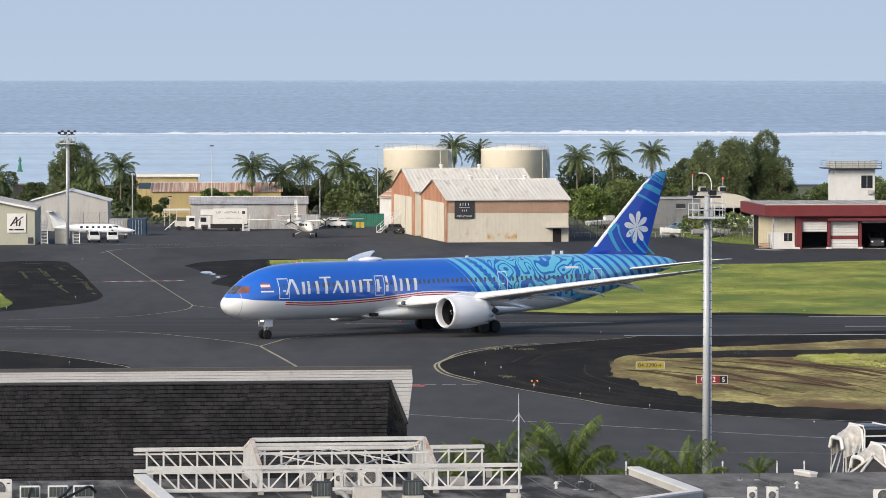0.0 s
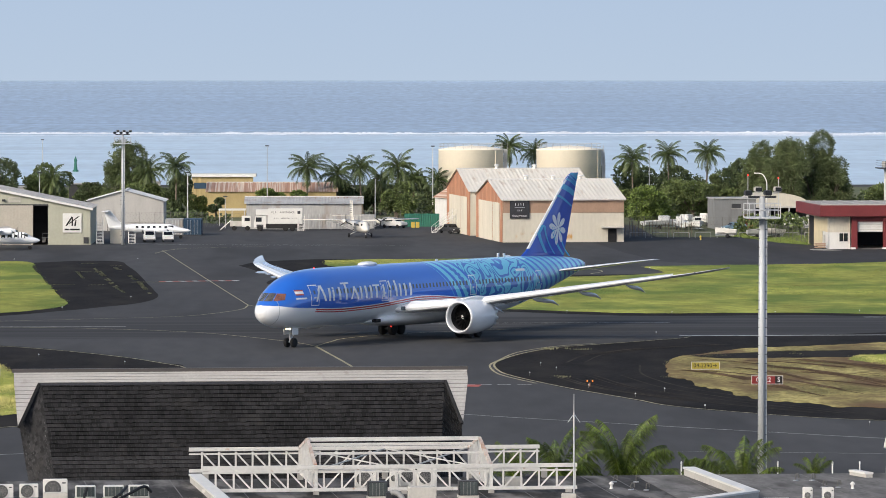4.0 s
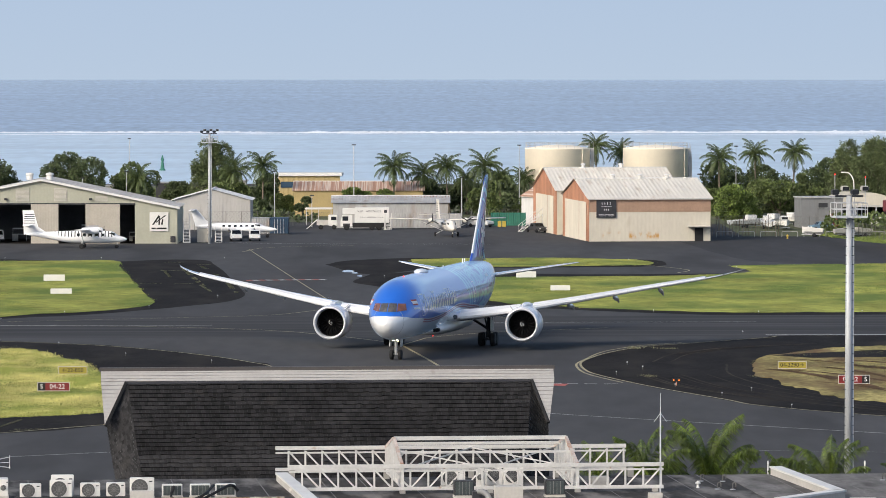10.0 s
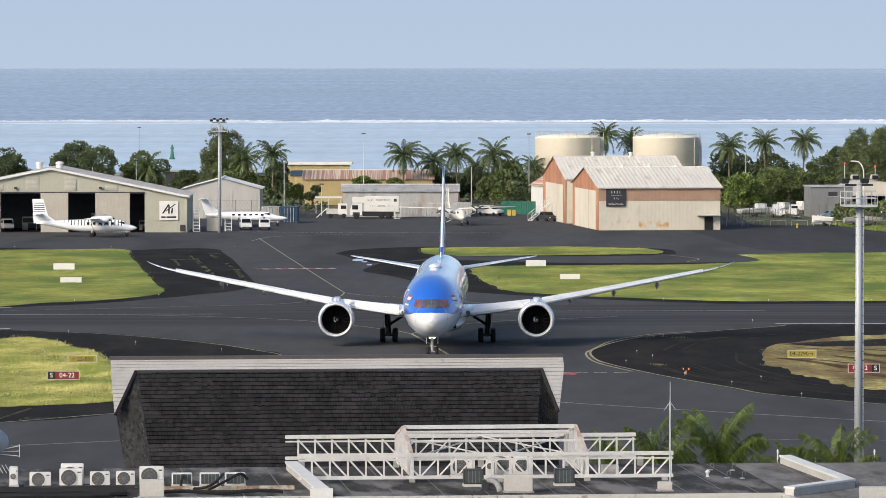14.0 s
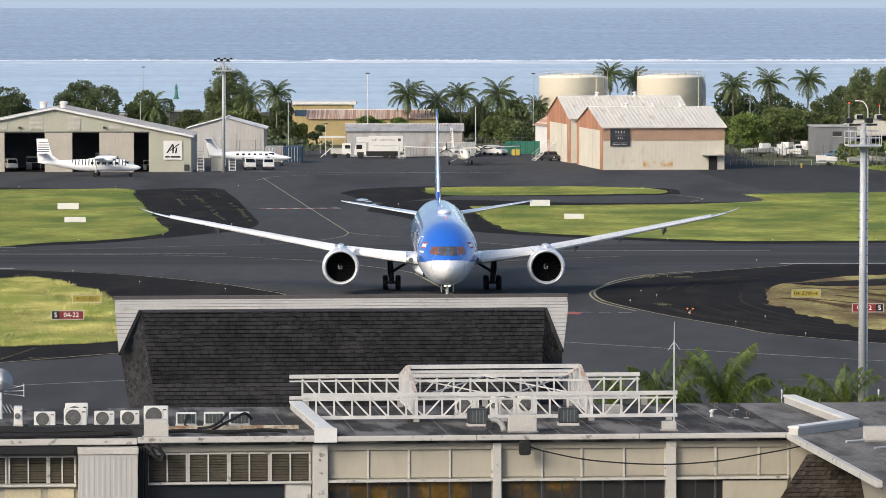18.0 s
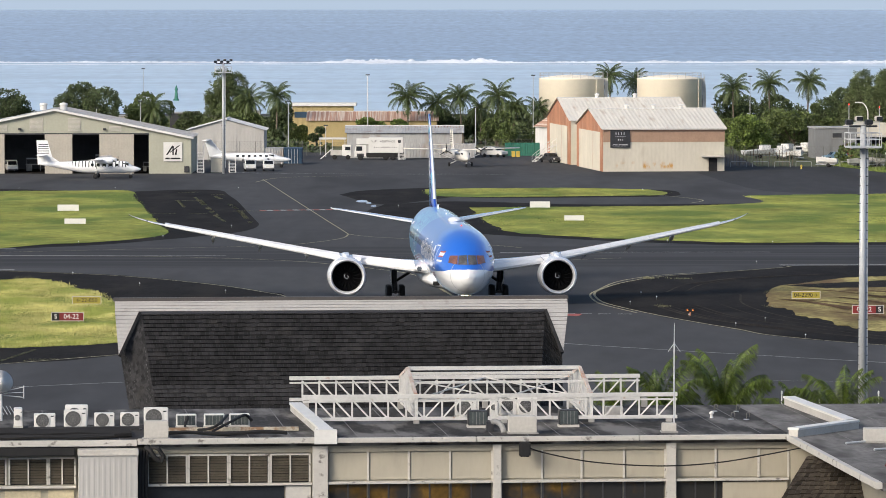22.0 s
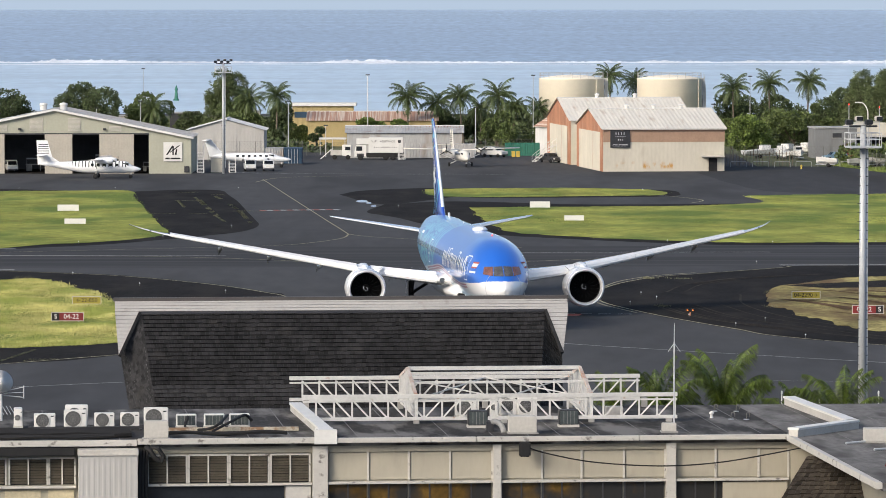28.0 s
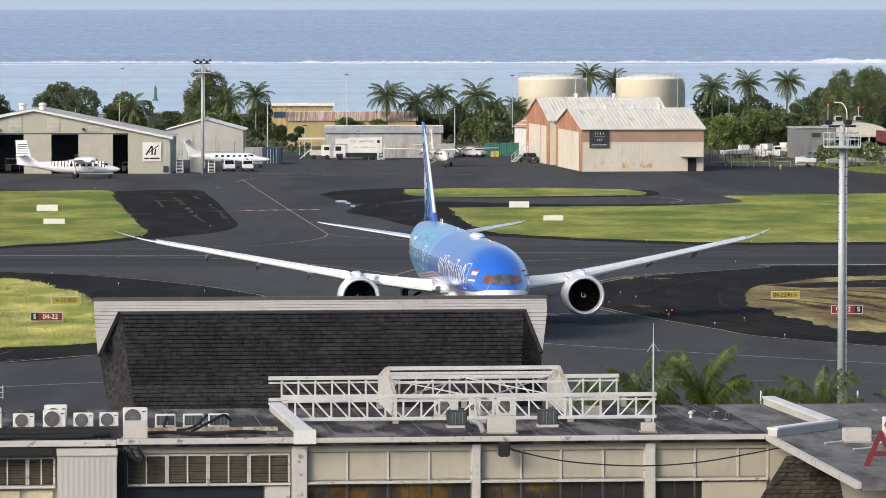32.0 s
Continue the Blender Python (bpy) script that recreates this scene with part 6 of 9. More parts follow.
for side in (1, -1):
    gear = thing("main_gear", pose(0, 0, 0), "", "")
    gear.parent = plane
    y0 = 4.9 * side
    bm = bmesh.new()
    rod(bm, (-25.8, y0, 0.75), (-25.8, y0 * 1.05, 3.6), 0.26, 0.34, 12)
    rod(bm, (-24.9, y0, 0.70), (-26.7, y0, 0.70), 0.16, None, 10)
    rod(bm, (-25.8, y0, 1.7), (-25.8, y0 - side * 2.4, 3.2), 0.14, None, 8)
    rod(bm, (-25.8, y0, 1.5), (-23.2, y0, 3.3), 0.09, None, 8)
    for x in (-25.05, -26.55):
        rod(bm, (x, y0 - 0.7, 0.69), (x, y0 + 0.7, 0.69), 0.09, None, 8)
    part("strut", bm, M["dark_metal"], gear)
    part("gear_door", cube(-26.8, -24.8, y0 + side * 0.42 - 0.04, y0 + side * 0.42 + 0.04, 1.5, 3.3, 0.03), M["wing_paint"], gear)
    for x in (-25.05, -26.55):
        for dy in (-0.62, 0.62):
            wheel(gear, x, y0 + dy, 0.69, 0.5)


# ---- terminal roofs in the foreground ----
T_POSE = pose(-4.65, 199.2, 0, 0, 0, 5.5)
ROOF = 11.6
t_ = thing("terminal", T_POSE, "long terminal building with stained flat roof and louvred cream wall", "building")
part("roof_slab", cube(-36, 18.6, 0.0, 14.6, ROOF - 0.3, ROOF, 0.02), M["roof_felt"], t_, "stained grey felt roof")
part("roof_slab", cube(18.6, 46, -20, 14.6, ROOF - 0.3, ROOF - 0.002, 0.02), M["pale_felt"], t_, "pale weathered felt roof")
for x0, x1, z0, z1 in ((-36, -7.4, -0.22, 0.02), (-7.4, 0.0, -0.17, 0.06), (0.0, 6.0, -0.17, 0.03), (6.0, 12.5, -0.17, 0.03), (12.5, 18.6, -0.17, 0.03)):
    part("edge_board", cube(x0, x1 - 0.02, -0.26, 0.0, ROOF + z0, ROOF + z1, 0.02), M["fascia"], t_, "white roof edge board")
part("edge_board", cube(18.36, 18.6, -20, -0.3, ROOF - 0.22, ROOF + 0.03, 0.02), M["fascia"], t_, "white roof edge board")
# felt joints
M["felt_seam"] = material("felt_seam", (0.16, 0.152, 0.145), 0.9, var=0.3, scale=2.0)
for k in range(-15, 12):
    x = k * 1.6 + 0.3 * math.sin(k * 5.1)
    if x < 18:
        bm = bmesh.new()
        face(bm, (x, 0.1, ROOF + 0.006), (x + 0.05, 0.1, ROOF + 0.006), (x + 0.05, 14.4, ROOF + 0.006), (x, 14.4, ROOF + 0.006))
        part("felt_joint", bm, M["felt_seam"], t_)
for k in range(9):
    x = 20.5 + k * 2.6
    bm = bmesh.new()
    face(bm, (x, -19, ROOF + 0.006), (x + 0.05, -19, ROOF + 0.006), (x + 0.05, 14.4, ROOF + 0.006), (x, 14.4, ROOF + 0.006))
    part("felt_joint", bm, M["felt_seam"], t_)
# upstands
def upstand(p0, p1, w=0.42, h=0.36):
    a, b = Vector((*p0, 0)), Vector((*p1, 0))
    d = (b - a).normalized()
    s = Vector((-d.y, d.x, 0)) * w / 2
    o = [(a + s), (a - s), (b - s), (b + s)]
    part("upstand", prism(bmesh.new(), [(q.x, q.y) for q in o], ROOF - 0.05, ROOF + h - 0.08), M["dirty_white"], t_)
    s = s * 1.25
    o = [(a + s), (a - s), (b - s), (b + s)]
    part("coping", prism(bmesh.new(), [(q.x, q.y) for q in o], ROOF + h - 0.08, ROOF + h), M["white"], t_, "white coping on the roof upstand")
upstand((-0.3, 13.2), (0.05, 0.6))
upstand((20.9, 14.4), (21.5, 2.4))
upstand((21.6, 2.5), (18.5, -1.1))
upstand((27.9, 13.8), (28.3, 12.2), 0.3, 0.22)
part("upstand", prism(bmesh.new(), [(-0.35, 0.7), (-0.25, 0.2), (-0.45, -0.3), (0.45, -0.3), (0.3, 0.2), (0.35, 0.7)], ROOF - 0.2, ROOF + 0.37), M["white"], t_)
# wall under the roof
part("wall", cube(-36, 20.2, 0.42, 0.7, 0, ROOF - 0.3), M["wall_cream"], t_, "cream plaster wall")
part("wall_end", cube(18.62, 20.2, 0.22, 0.42, 7.0, ROOF - 0.3), M["wall_cream"], t_)
part("wall_beam", cube(-36, 18.6, 0.26, 0.42, 11.04, ROOF - 0.3), M["wall_cream"], t_)
part("wing_wall", cube(20.2, 20.5, -19, 0.42, 0, ROOF - 0.3), M["wall_cream"], t_, "cream plaster wall")
part("back_wall", cube(-36, 46, 14.2, 14.5, 0, ROOF - 0.3), M["wall_cream"], t_)
for x0, x1 in ((-0.49, 0.12), (6.68, 7.01), (13.6, 14.0)):
    part("column", cube(x0, x1, 0.05, 0.45, 0, ROOF - 0.25, 0.02), M["fascia"], t_, "white wall column")
edges = [0.12, 1.73, 3.35, 4.99, 6.68], [7.01, 8.66, 10.24, 11.94, 13.6], [14.0, 15.62, 17.35, 18.55]
for run in edges:
    for x0, x1 in zip(run, run[1:]):
        part("wall_panel", cube(x0 + 0.05, x1 - 0.03, 0.34, 0.42, 9.92, 11.0, 0.01), M["wall_cream"], t_)
        part("mullion", cube(x1 - 0.05, x1 + 0.03, 0.28, 0.42, 9.88, 11.04), M["fascia"], t_)
    part("ledge", cube(run[0], run[-1], 0.12, 0.45, 9.76, 9.86, 0.01), M["fascia"], t_)
    for x0, x1 in zip(run, run[1:]):
        w_ = part("window", cube(x0 + 0.06, x1 - 0.06, 0.36, 0.42, 7.4, 9.74), M["amber_light_glass"], t_, "dark window pane with amber light painted in")
        part("frame", cube((x0 + x1) / 2 - 0.03, (x0 + x1) / 2 + 0.03, 0.33, 0.36, 7.4, 9.74), M["dark_metal"], w_)
        part("frame", cube(x0 + 0.0, x0 + 0.06, 0.33, 0.42, 7.4, 9.74), M["dark_metal"], w_)
part("wall_panel", cube(15.9, 18.5, 0.24, 0.36, 8.0, 9.7, 0.01), M["wall_cream"], t_)
# louvred windows
def louvre(x0, x1, z0, z1):
    w_ = part("louvre_window", cube(x0, x1, 0.40, 0.46, z0, z1), M["dark"], t_, "dark louvred window in a pale frame")
    m_ = (x0 + x1) / 2
    for a, b in ((x0 - 0.04, x0 + 0.03), (x1 - 0.03, x1 + 0.04), (m_ - 0.03, m_ + 0.03)):
        part("frame", cube(a, b, 0.26, 0.42, z0, z1), M["fascia"], w_)
    part("frame", cube(x0, x1, 0.26, 0.42, z1 - 0.05, z1 + 0.02), M["fascia"], w_)
    for z in np.arange(z0 + 0.05, z1 - 0.08, 0.105):
        bm = bmesh.new()
        face(bm, (x0 + 0.05, 0.30, z), (x1 - 0.05, 0.30, z), (x1 - 0.05, 0.385, z + 0.085), (x0 + 0.05, 0.385, z + 0.085))
        bmesh.ops.solidify(bm, geom=bm.faces[:], thickness=0.012)
        part("slat", bm, M["louvre_slat"], w_)
for x in (-6.98, -5.36, -3.74, -2.12):
    louvre(x, x + 1.52, 9.84, 10.97)
for x in (-14.05, -12.42, -10.85):
    louvre(x, x + (1.48 if x < -11 else 1.0), 9.84, 10.9)
part("ledge", cube(-7.1, -0.5, 0.15, 0.45, 9.74, 9.83, 0.01), M["fascia"], t_)
part("ledge", cube(-16, -9.8, 0.15, 0.45, 9.70, 9.80, 0.01), M["fascia"], t_)
part("window", cube(-7.0, -1.6, 0.36, 0.42, 7.4, 9.70), M["glass"], t_, "dark window band")
part("wall_panel", cube(-1.55, -0.55, 0.26, 0.42, 7.4, 9.72, 0.01), M["fascia"], t_)
for x0, x1 in ((-12.6, -11.2), (-10.9, -9.9)):
    part("window", cube(x0, x1, 0.34, 0.42, 7.4, 9.62), M["painted_lit_glass"], t_, "window pane with its light painted as pale colour")
# sheet-clad duct casing and cables on the wall
dc = thing("duct_casing", T_POSE, "tall white ribbed duct casing on the terminal wall", "casing")
part("casing", ribbed(bmesh.new(), (-9.72, -0.72, 2), (2.3, 0, 0), (0, 0, 9.05), 0.2, 0.007), M["shed_white"], dc)
part("side", cube(-9.72, -9.42, -0.70, 0.2, 2, 11.05), M["white"], dc)
part("side", cube(-7.5, -7.42, -0.70, 0.2, 2, 11.05), M["dirty_white"], dc)
part("cap", cube(-9.76, -7.38, -0.78, 0.2, 11.05, 11.3, 0.02), M["dirty_white"], dc)
cb = thing("cable_run", T_POSE, "black pipe bundles along the roof edge", "pipes")
for k, (y, z) in enumerate(((0.35, 0.10), (0.55, 0.12), (0.8, 0.10), (1.2, 0.16))):
    tube_pts = [(x, y + 0.08 * math.sin(x * 1.3 + k), ROOF + z + 0.03 * math.sin(x * 2.1 + k)) for x in np.arange(-30, -7.6 if k < 3 else -7.0, 0.7)]
    part("pipe", tube(bmesh.new(), tube_pts, 0.07 if k < 3 else 0.13, 6), M["black"], cb)
part("pipe", tube(bmesh.new(), [(x, 1.5, ROOF + 0.12 + 0.04 * math.sin(x * 2)) for x in np.arange(-6.4, -0.9, 0.5)], 0.08, 6), M["black"], cb)
part("pipe", tube(bmesh.new(), [(-7.1, -0.3, 11.35), (-6.9, -0.42, 11.2), (-6.75, -0.42, 10.95), (-6.55, -0.4, 10.8)], 0.1, 6), M["black"], cb)
part("pipe", tube(bmesh.new(), [(-6.9, -0.3, 11.35), (-6.6, -0.45, 11.3), (-6.4, -0.42, 11.0), (-6.5, -0.4, 10.75)], 0.09, 6), M["black"], cb)
for pts in (((-5.2, 4.9, ROOF + 0.5), (-5.3, 4.2, ROOF + 0.1), (-4.6, 3.4, ROOF + 0.1), (-4.1, 3.0, ROOF + 0.3), (-3.6, 4.8, ROOF + 0.55)), ((-4.3, 2.6, ROOF + 0.1), (-3.5, 3.6, ROOF + 0.4), (-2.9, 4.8, ROOF + 0.55), (-2.6, 5, ROOF + 0.3))):
    part("hose", tube(bmesh.new(), smooth_line(pts, 4), 0.06, 6), M["black"], cb)
part("pipe_tray", cube(-34, -9.85, -0.3, 0.3, 11.02, 11.34, 0.03), M["black"], cb, "black wrapped pipe tray under the roof edge")
# black tubes added to stand for the shaded gap beside the duct casing
for k in range(3):
    part("riser", tube(bmesh.new(), [(-7.32 + 0.13 * k, -0.1, z + 0.2 * k) for z in (2.0, 5.0, 8.0, 10.3)] + [(-7.25 + 0.12 * k, -0.15, 11.25)], 0.075, 6), M["black"], cb)
ld = thing("timber_ledge", T_POSE, "peeling pale timber ledge on the roof", "ledge")
part("plank", cube(-6.3, -0.8, 3.6, 3.75, ROOF, ROOF + 0.16, 0.01), material("peeling_paint", (0.42, 0.38, 0.31), 0.8, var=0.3, scale=1.5, stain=(0.24, 0.15, 0.09), stain_at=(0.5, 0.6), stain_scale=2.0), ld)
wire = thing("hanging_cable", T_POSE, "slack black cable hanging along the wall", "cable")
part("cable", tube(bmesh.new(), smooth_line([(8.0, -0.3, 11.2), (8.8, -0.3, 10.95), (10.6, -0.3, 10.60), (13.2, -0.3, 10.42), (15.5, -0.3, 10.52), (17.6, -0.4, 10.85), (19.0, -0.7, 11.15)], 6), 0.028, 6), M["black"], wire)
part("loudspeaker", cube(7.66, 8.1, -0.6, -0.25, 10.85, 11.42, 0.05), M["black"], wire, "black wall loudspeaker box")


# ---- air-conditioning units ----
def outdoor_unit(x, y, w, h, turn=0, dark=False, z=ROOF, d=0.34, case="white"):
    u = thing("air_conditioner", T_POSE @ pose(x, y, z, 0, 0, turn), "dark-faced outdoor cooling unit on the roof" if dark else "white outdoor air-conditioning unit on the roof", "air conditioner", "roof cooling units")
    part("casing", cube(-w / 2, w / 2, 0, d, 0.10, h, 0.025), M[case], u)
    part("base", cube(-w / 2 - 0.02, w / 2 + 0.02, -0.03, d, 0.0, 0.1), M["dirty_white"], u)
    if dark:
        part("coil", cube(-w / 2 + 0.05, w / 2 - 0.05, -0.015, 0.0, 0.14, h - 0.05), M["coil"], u, "dark cooling coil face")
        for k in range(1, 5):
            x_ = -w / 2 + 0.05 + (w - 0.1) * k / 5
            part("guard_bar", cube(x_ - 0.008, x_ + 0.008, -0.03, -0.015, 0.14, h - 0.05), M["guard_grey"], u)
    else:
        r = min(h * 0.40, w * 0.34)
        c = (-w * 0.1, 0, 0.1 + (h - 0.1) / 2)
        part("fan_recess", spin(bmesh.new(), [(-0.012, r), (-0.008, r * 0.4), (-0.006, 0.02)], c, "Y", 24), M["fan_grey"], u)
        part("fan_ring", spin(bmesh.new(), [(-0.004, r * 1.0), (-0.035, r * 1.02), (-0.035, r * 1.08), (-0.0, r * 1.1)], c, "Y", 24), M["white"], u)
        bm = bmesh.new()
        for k in range(10):
            a = k * math.tau / 10
            rod(bm, (c[0], -0.04, c[2]), (c[0] + r * math.cos(a), -0.035, c[2] + r * math.sin(a)), 0.008, None, 4)
        for q in (0.35, 0.68):
            for k in range(16):
                a, b = k * math.tau / 16, (k + 1) * math.tau / 16
                rod(bm, (c[0] + r * q * math.cos(a), -0.038, c[2] + r * q * math.sin(a)), (c[0] + r * q * math.cos(b), -0.038, c[2] + r * q * math.sin(b)), 0.007, None, 4)
        part("fan_guard", bm, M["guard_grey"], u)
        part("maker_plate", cube(w * 0.28, w * 0.42, -0.012, 0.0, h * 0.80, h * 0.86), M["dark_metal"], u)
    return u


M["coil"] = material("coil_face", (0.07, 0.085, 0.085), 0.5, 0.3, var=0.2, scale=4)
M["guard_grey"] = material("guard_grey", (0.24, 0.24, 0.235), 0.5, var=0.1)
M["fan_grey"] = material("fan_grey", (0.10, 0.10, 0.10), 0.6, var=0.15, scale=5)
outdoor_unit(-12.0, 5.6, 0.34, 0.80, 0, False, d=0.9)
outdoor_unit(-10.95, 4.9, 0.86, 0.66)
outdoor_unit(-9.72, 4.8, 0.92, 0.80)
outdoor_unit(-9.65, 5.5, 0.92, 0.95)
outdoor_unit(-8.55, 5.0, 0.80, 0.66)
outdoor_unit(-7.52, 5.1, 0.76, 0.66)
outdoor_unit(-6.47, 4.9, 0.98, 0.86)
for x in (-5.25, -4.12, -3.1):
    outdoor_unit(x, 5.0, 0.82, 0.58, 0, True)
for x in (6.5, 10.2):
    outdoor_unit(x, 4.2, 0.80, 0.70, 0, True, d=0.5, case="dark_metal")
for x, y, w, h, dk in ((8.3, 9, 0.8, 0.95, False), (9.0, 8.5, 0.8, 0.9, False), (6.5, 9, 0.9, 0.75, False), (7.6, 8.2, 0.35, 0.9, False), (23.2, -0.8, 0.36, 0.72, False), (24.0, -0.9, 0.44, 0.72, False), (28.5, -1.2, 0.9, 0.6, False)):
    outdoor_unit(x, y, w, h, 0, dk)
for k, (x, y, w, d_, h) in enumerate(((-6.65, 0.15, 0.95, 0.5, 0.72), (8.0, 1.2, 1.1, 0.7, 0.70), (13.9, 1.3, 0.55, 0.4, 0.38), (21.4, -4.1, 1.05, 0.7, 0.56), (29.6, -2.5, 0.9, 0.6, 0.5), (12.7, 9.0, 0.7, 0.5, 0.42))):
    u = thing("vent_box", T_POSE @ pose(x, y, ROOF), "plain pale metal box housing on the roof", "box", "roof boxes")
    part("housing", cube(-w / 2, w / 2, 0, d_, 0.06, h, 0.02), M["dirty_white"], u)
    part("base", cube(-w / 2 - 0.06, w / 2 + 0.06, -0.06, d_ + 0.06, 0, 0.06, 0.01), M["concrete"], u)
u = thing("duct_elbow", T_POSE @ pose(7.1, 2.2, ROOF), "silver insulated duct elbow", "duct")
part("elbow", tube(bmesh.new(), smooth_line([(-0.25, 0.3, 0.35), (-0.1, 0.1, 0.42), (0.1, -0.2, 0.3), (0.2, -0.5, 0.0)], 5), 0.115, 12), M["guard_grey"], u, smooth=True)
part("collar", cube(-0.45, -0.15, 0.15, 0.5, 0, 0.42, 0.02), M["dark_metal"], u)
for k, (x, y) in enumerate(((17.2, 11.2), (18.1, 11.0), (17.3, 7.2), (17.9, 7.0), (24.9, 11.0), (25.6, 11.0), (25.4, 7.5), (26.0, 7.4))):
    g_ = thing("vent_pipe", T_POSE @ pose(x, y, ROOF, 0, 0, 15 * (k % 2)), "grey goose-neck vent pipe on the roof", "pipe", "goose-neck pipes")
    part("pipe", tube(bmesh.new(), [(0, 0, 0), (0, 0, 0.22), (0.02, 0, 0.28), (0.07, 0, 0.30), (0.12, 0, 0.28), (0.14, 0, 0.22), (0.14, 0, 0.12)], 0.024, 8), M["dull_post"], g_, smooth=True)
    part("flange", spin(bmesh.new(), [(0, 0.12), (0.03, 0.12), (0.04, 0.05)], (0, 0, 0), "Z", 10), M["steel"], g_)
for x, y in ((16.6, 8.0), (26.5, 6.8)):
    g_ = thing("roof_ventilator", T_POSE @ pose(x, y, ROOF), "small white mushroom roof ventilator", "vent", "roof ventilators")
    part("neck", spin(bmesh.new(), [(0, 0.08), (0.07, 0.055), (0.19, 0.055)], (0, 0, 0), "Z", 12), M["white"], g_)
    part("cap", spin(bmesh.new(), [(0.18, 0.11), (0.22, 0.11), (0.30, 0.02)], (0, 0, 0), "Z", 12), M["white"], g_)
# whip aerial
g_ = thing("aerial", T_POSE @ pose(14.35, 3.2, ROOF), "thin grey aerial mast with short radials", "antenna")
part("mast", rod(bmesh.new(), (0, 0, 0), (0, 0, 3.5), 0.035, 0.03, 8), M["galvanised"], g_)
part("whip", rod(bmesh.new(), (0, 0, 3.5), (0, 0, 4.25), 0.018, 0.012, 6), M["galvanised"], g_)
for a in (0.4, 2.5, 4.6):
    part("radial", rod(bmesh.new(), (0, 0, 3.45), (0.28 * math.cos(a), 0.28 * math.sin(a), 3.1), 0.014, None, 5), M["galvanised"], g_)
# pale conduits on the wing roof
for k, pts in enumerate((((20.0, -4.6, 0.05), (20.9, -4.0, 0.07), (21.2, -3.8, 0.22), (22.6, -3.9, 0.22), (24.5, -4.0, 0.07)), ((20.6, -7.4, 0.05), (21.4, -6.9, 0.06), (21.7, -6.7, 0.24), (23.4, -6.9, 0.24), (26, -7.2, 0.07)))):
    g_ = thing("roof_conduit", T_POSE, "pale kinked conduit pipe lying on the roof", "pipe", "roof conduits")
    part("pipe", tube(bmesh.new(), smooth_line([(x, y, ROOF + z) for x, y, z in pts], 4), 0.05, 6), M["galvanised"], g_)
# dark steel rack and wrapped bundle under the row of cooling units
rk = thing("pipe_rack", T_POSE, "dark steel rack under the row of cooling units", "rack")
for y in (4.75, 5.25):
    part("beam", cube(-11.6, -6.95, y, y + 0.1, ROOF + 0.02, ROOF + 0.14, 0.01), M["dark_metal"], rk)
for x in (-11.2, -10.2, -9.1, -8.0, -7.1):
    part("bearer", cube(x - 0.06, x + 0.06, 4.4, 5.7, ROOF + 0.005, ROOF + 0.05, 0.01), M["dark_metal"], rk)
bn = thing("cable_bundle", T_POSE, "thick black wrapped cable bundle on the roof edge", "pipes")
for k in range(5):
    y = 1.6 + 0.42 * k
    part("pipe", tube(bmesh.new(), [(x, y + 0.1 * math.sin(x * 0.9 + 2 * k), ROOF + 0.09 + 0.03 * math.sin(x * 1.7 + k)) for x in np.arange(-30, -6.9, 0.8)], 0.10 if k % 2 else 0.14, 6), M["black"], bn)
# dish aerial
g_ = thing("satellite_dish", T_POSE @ pose(-12.65, 9.5, ROOF), "weathered white satellite dish on a pole", "antenna")
part("pole", rod(bmesh.new(), (0, 0, 0), (0, 0, 1.1), 0.05), M["galvanised"], g_)
bm = spin(bmesh.new(), [(0.16, 0.5), (0.06, 0.3), (0.0, 0.03), (0.03, 0.03), (0.1, 0.3), (0.2, 0.5)], (0, 0, 0), "Z", 24)
bmesh.ops.rotate(bm, cent=(0, 0, 0), matrix=Euler((radians(62), 0, radians(20))).to_matrix(), verts=bm.verts)
bmesh.ops.translate(bm, vec=(-0.05, 0, 1.55), verts=bm.verts)
part("dish", bm, M["white"], g_, smooth=True)
bm = bmesh.new()
for k in range(3):
    rod(bm, (0.1, 0, 1.05 + 0.08 * k), (0.95, 0, 0.95 + 0.22 * k), 0.018, None, 5)
rod(bm, (0.93, 0, 0.9), (0.93, 0, 1.45), 0.018, None, 5)
for k in range(4):
    rod(bm, (-0.1 + 0.15 * k, 0, 0.6), (0.1 + 0.15 * k, 0, 0.25), 0.015, None, 5)
part("yagi", bm, M["galvanised"], g_)


# ---- white steel lattice frame on the roof ----
fr = thing("roof_frame", T_POSE, "white painted steel lattice frame on the terminal roof", "steel frame")


def bar(parent, name, a, b, w):
    part(name, rod(bmesh.new(), a, b, w * 0.707, None, 4), M["white_steel"], parent)


M["rusted_steel"] = material("rusted_steel", (0.56, 0.50, 0.45), 0.6, var=0.15, scale=1.5, stain=(0.40, 0.23, 0.15), stain_at=(0.45, 0.62), stain_scale=1.6)
M["white_steel"] = material("white_steel", (0.576, 0.568, 0.548), 0.5, var=0.10, scale=1.2, stain=(0.40, 0.29, 0.22), stain_at=(0.66, 0.76), stain_scale=2.5)
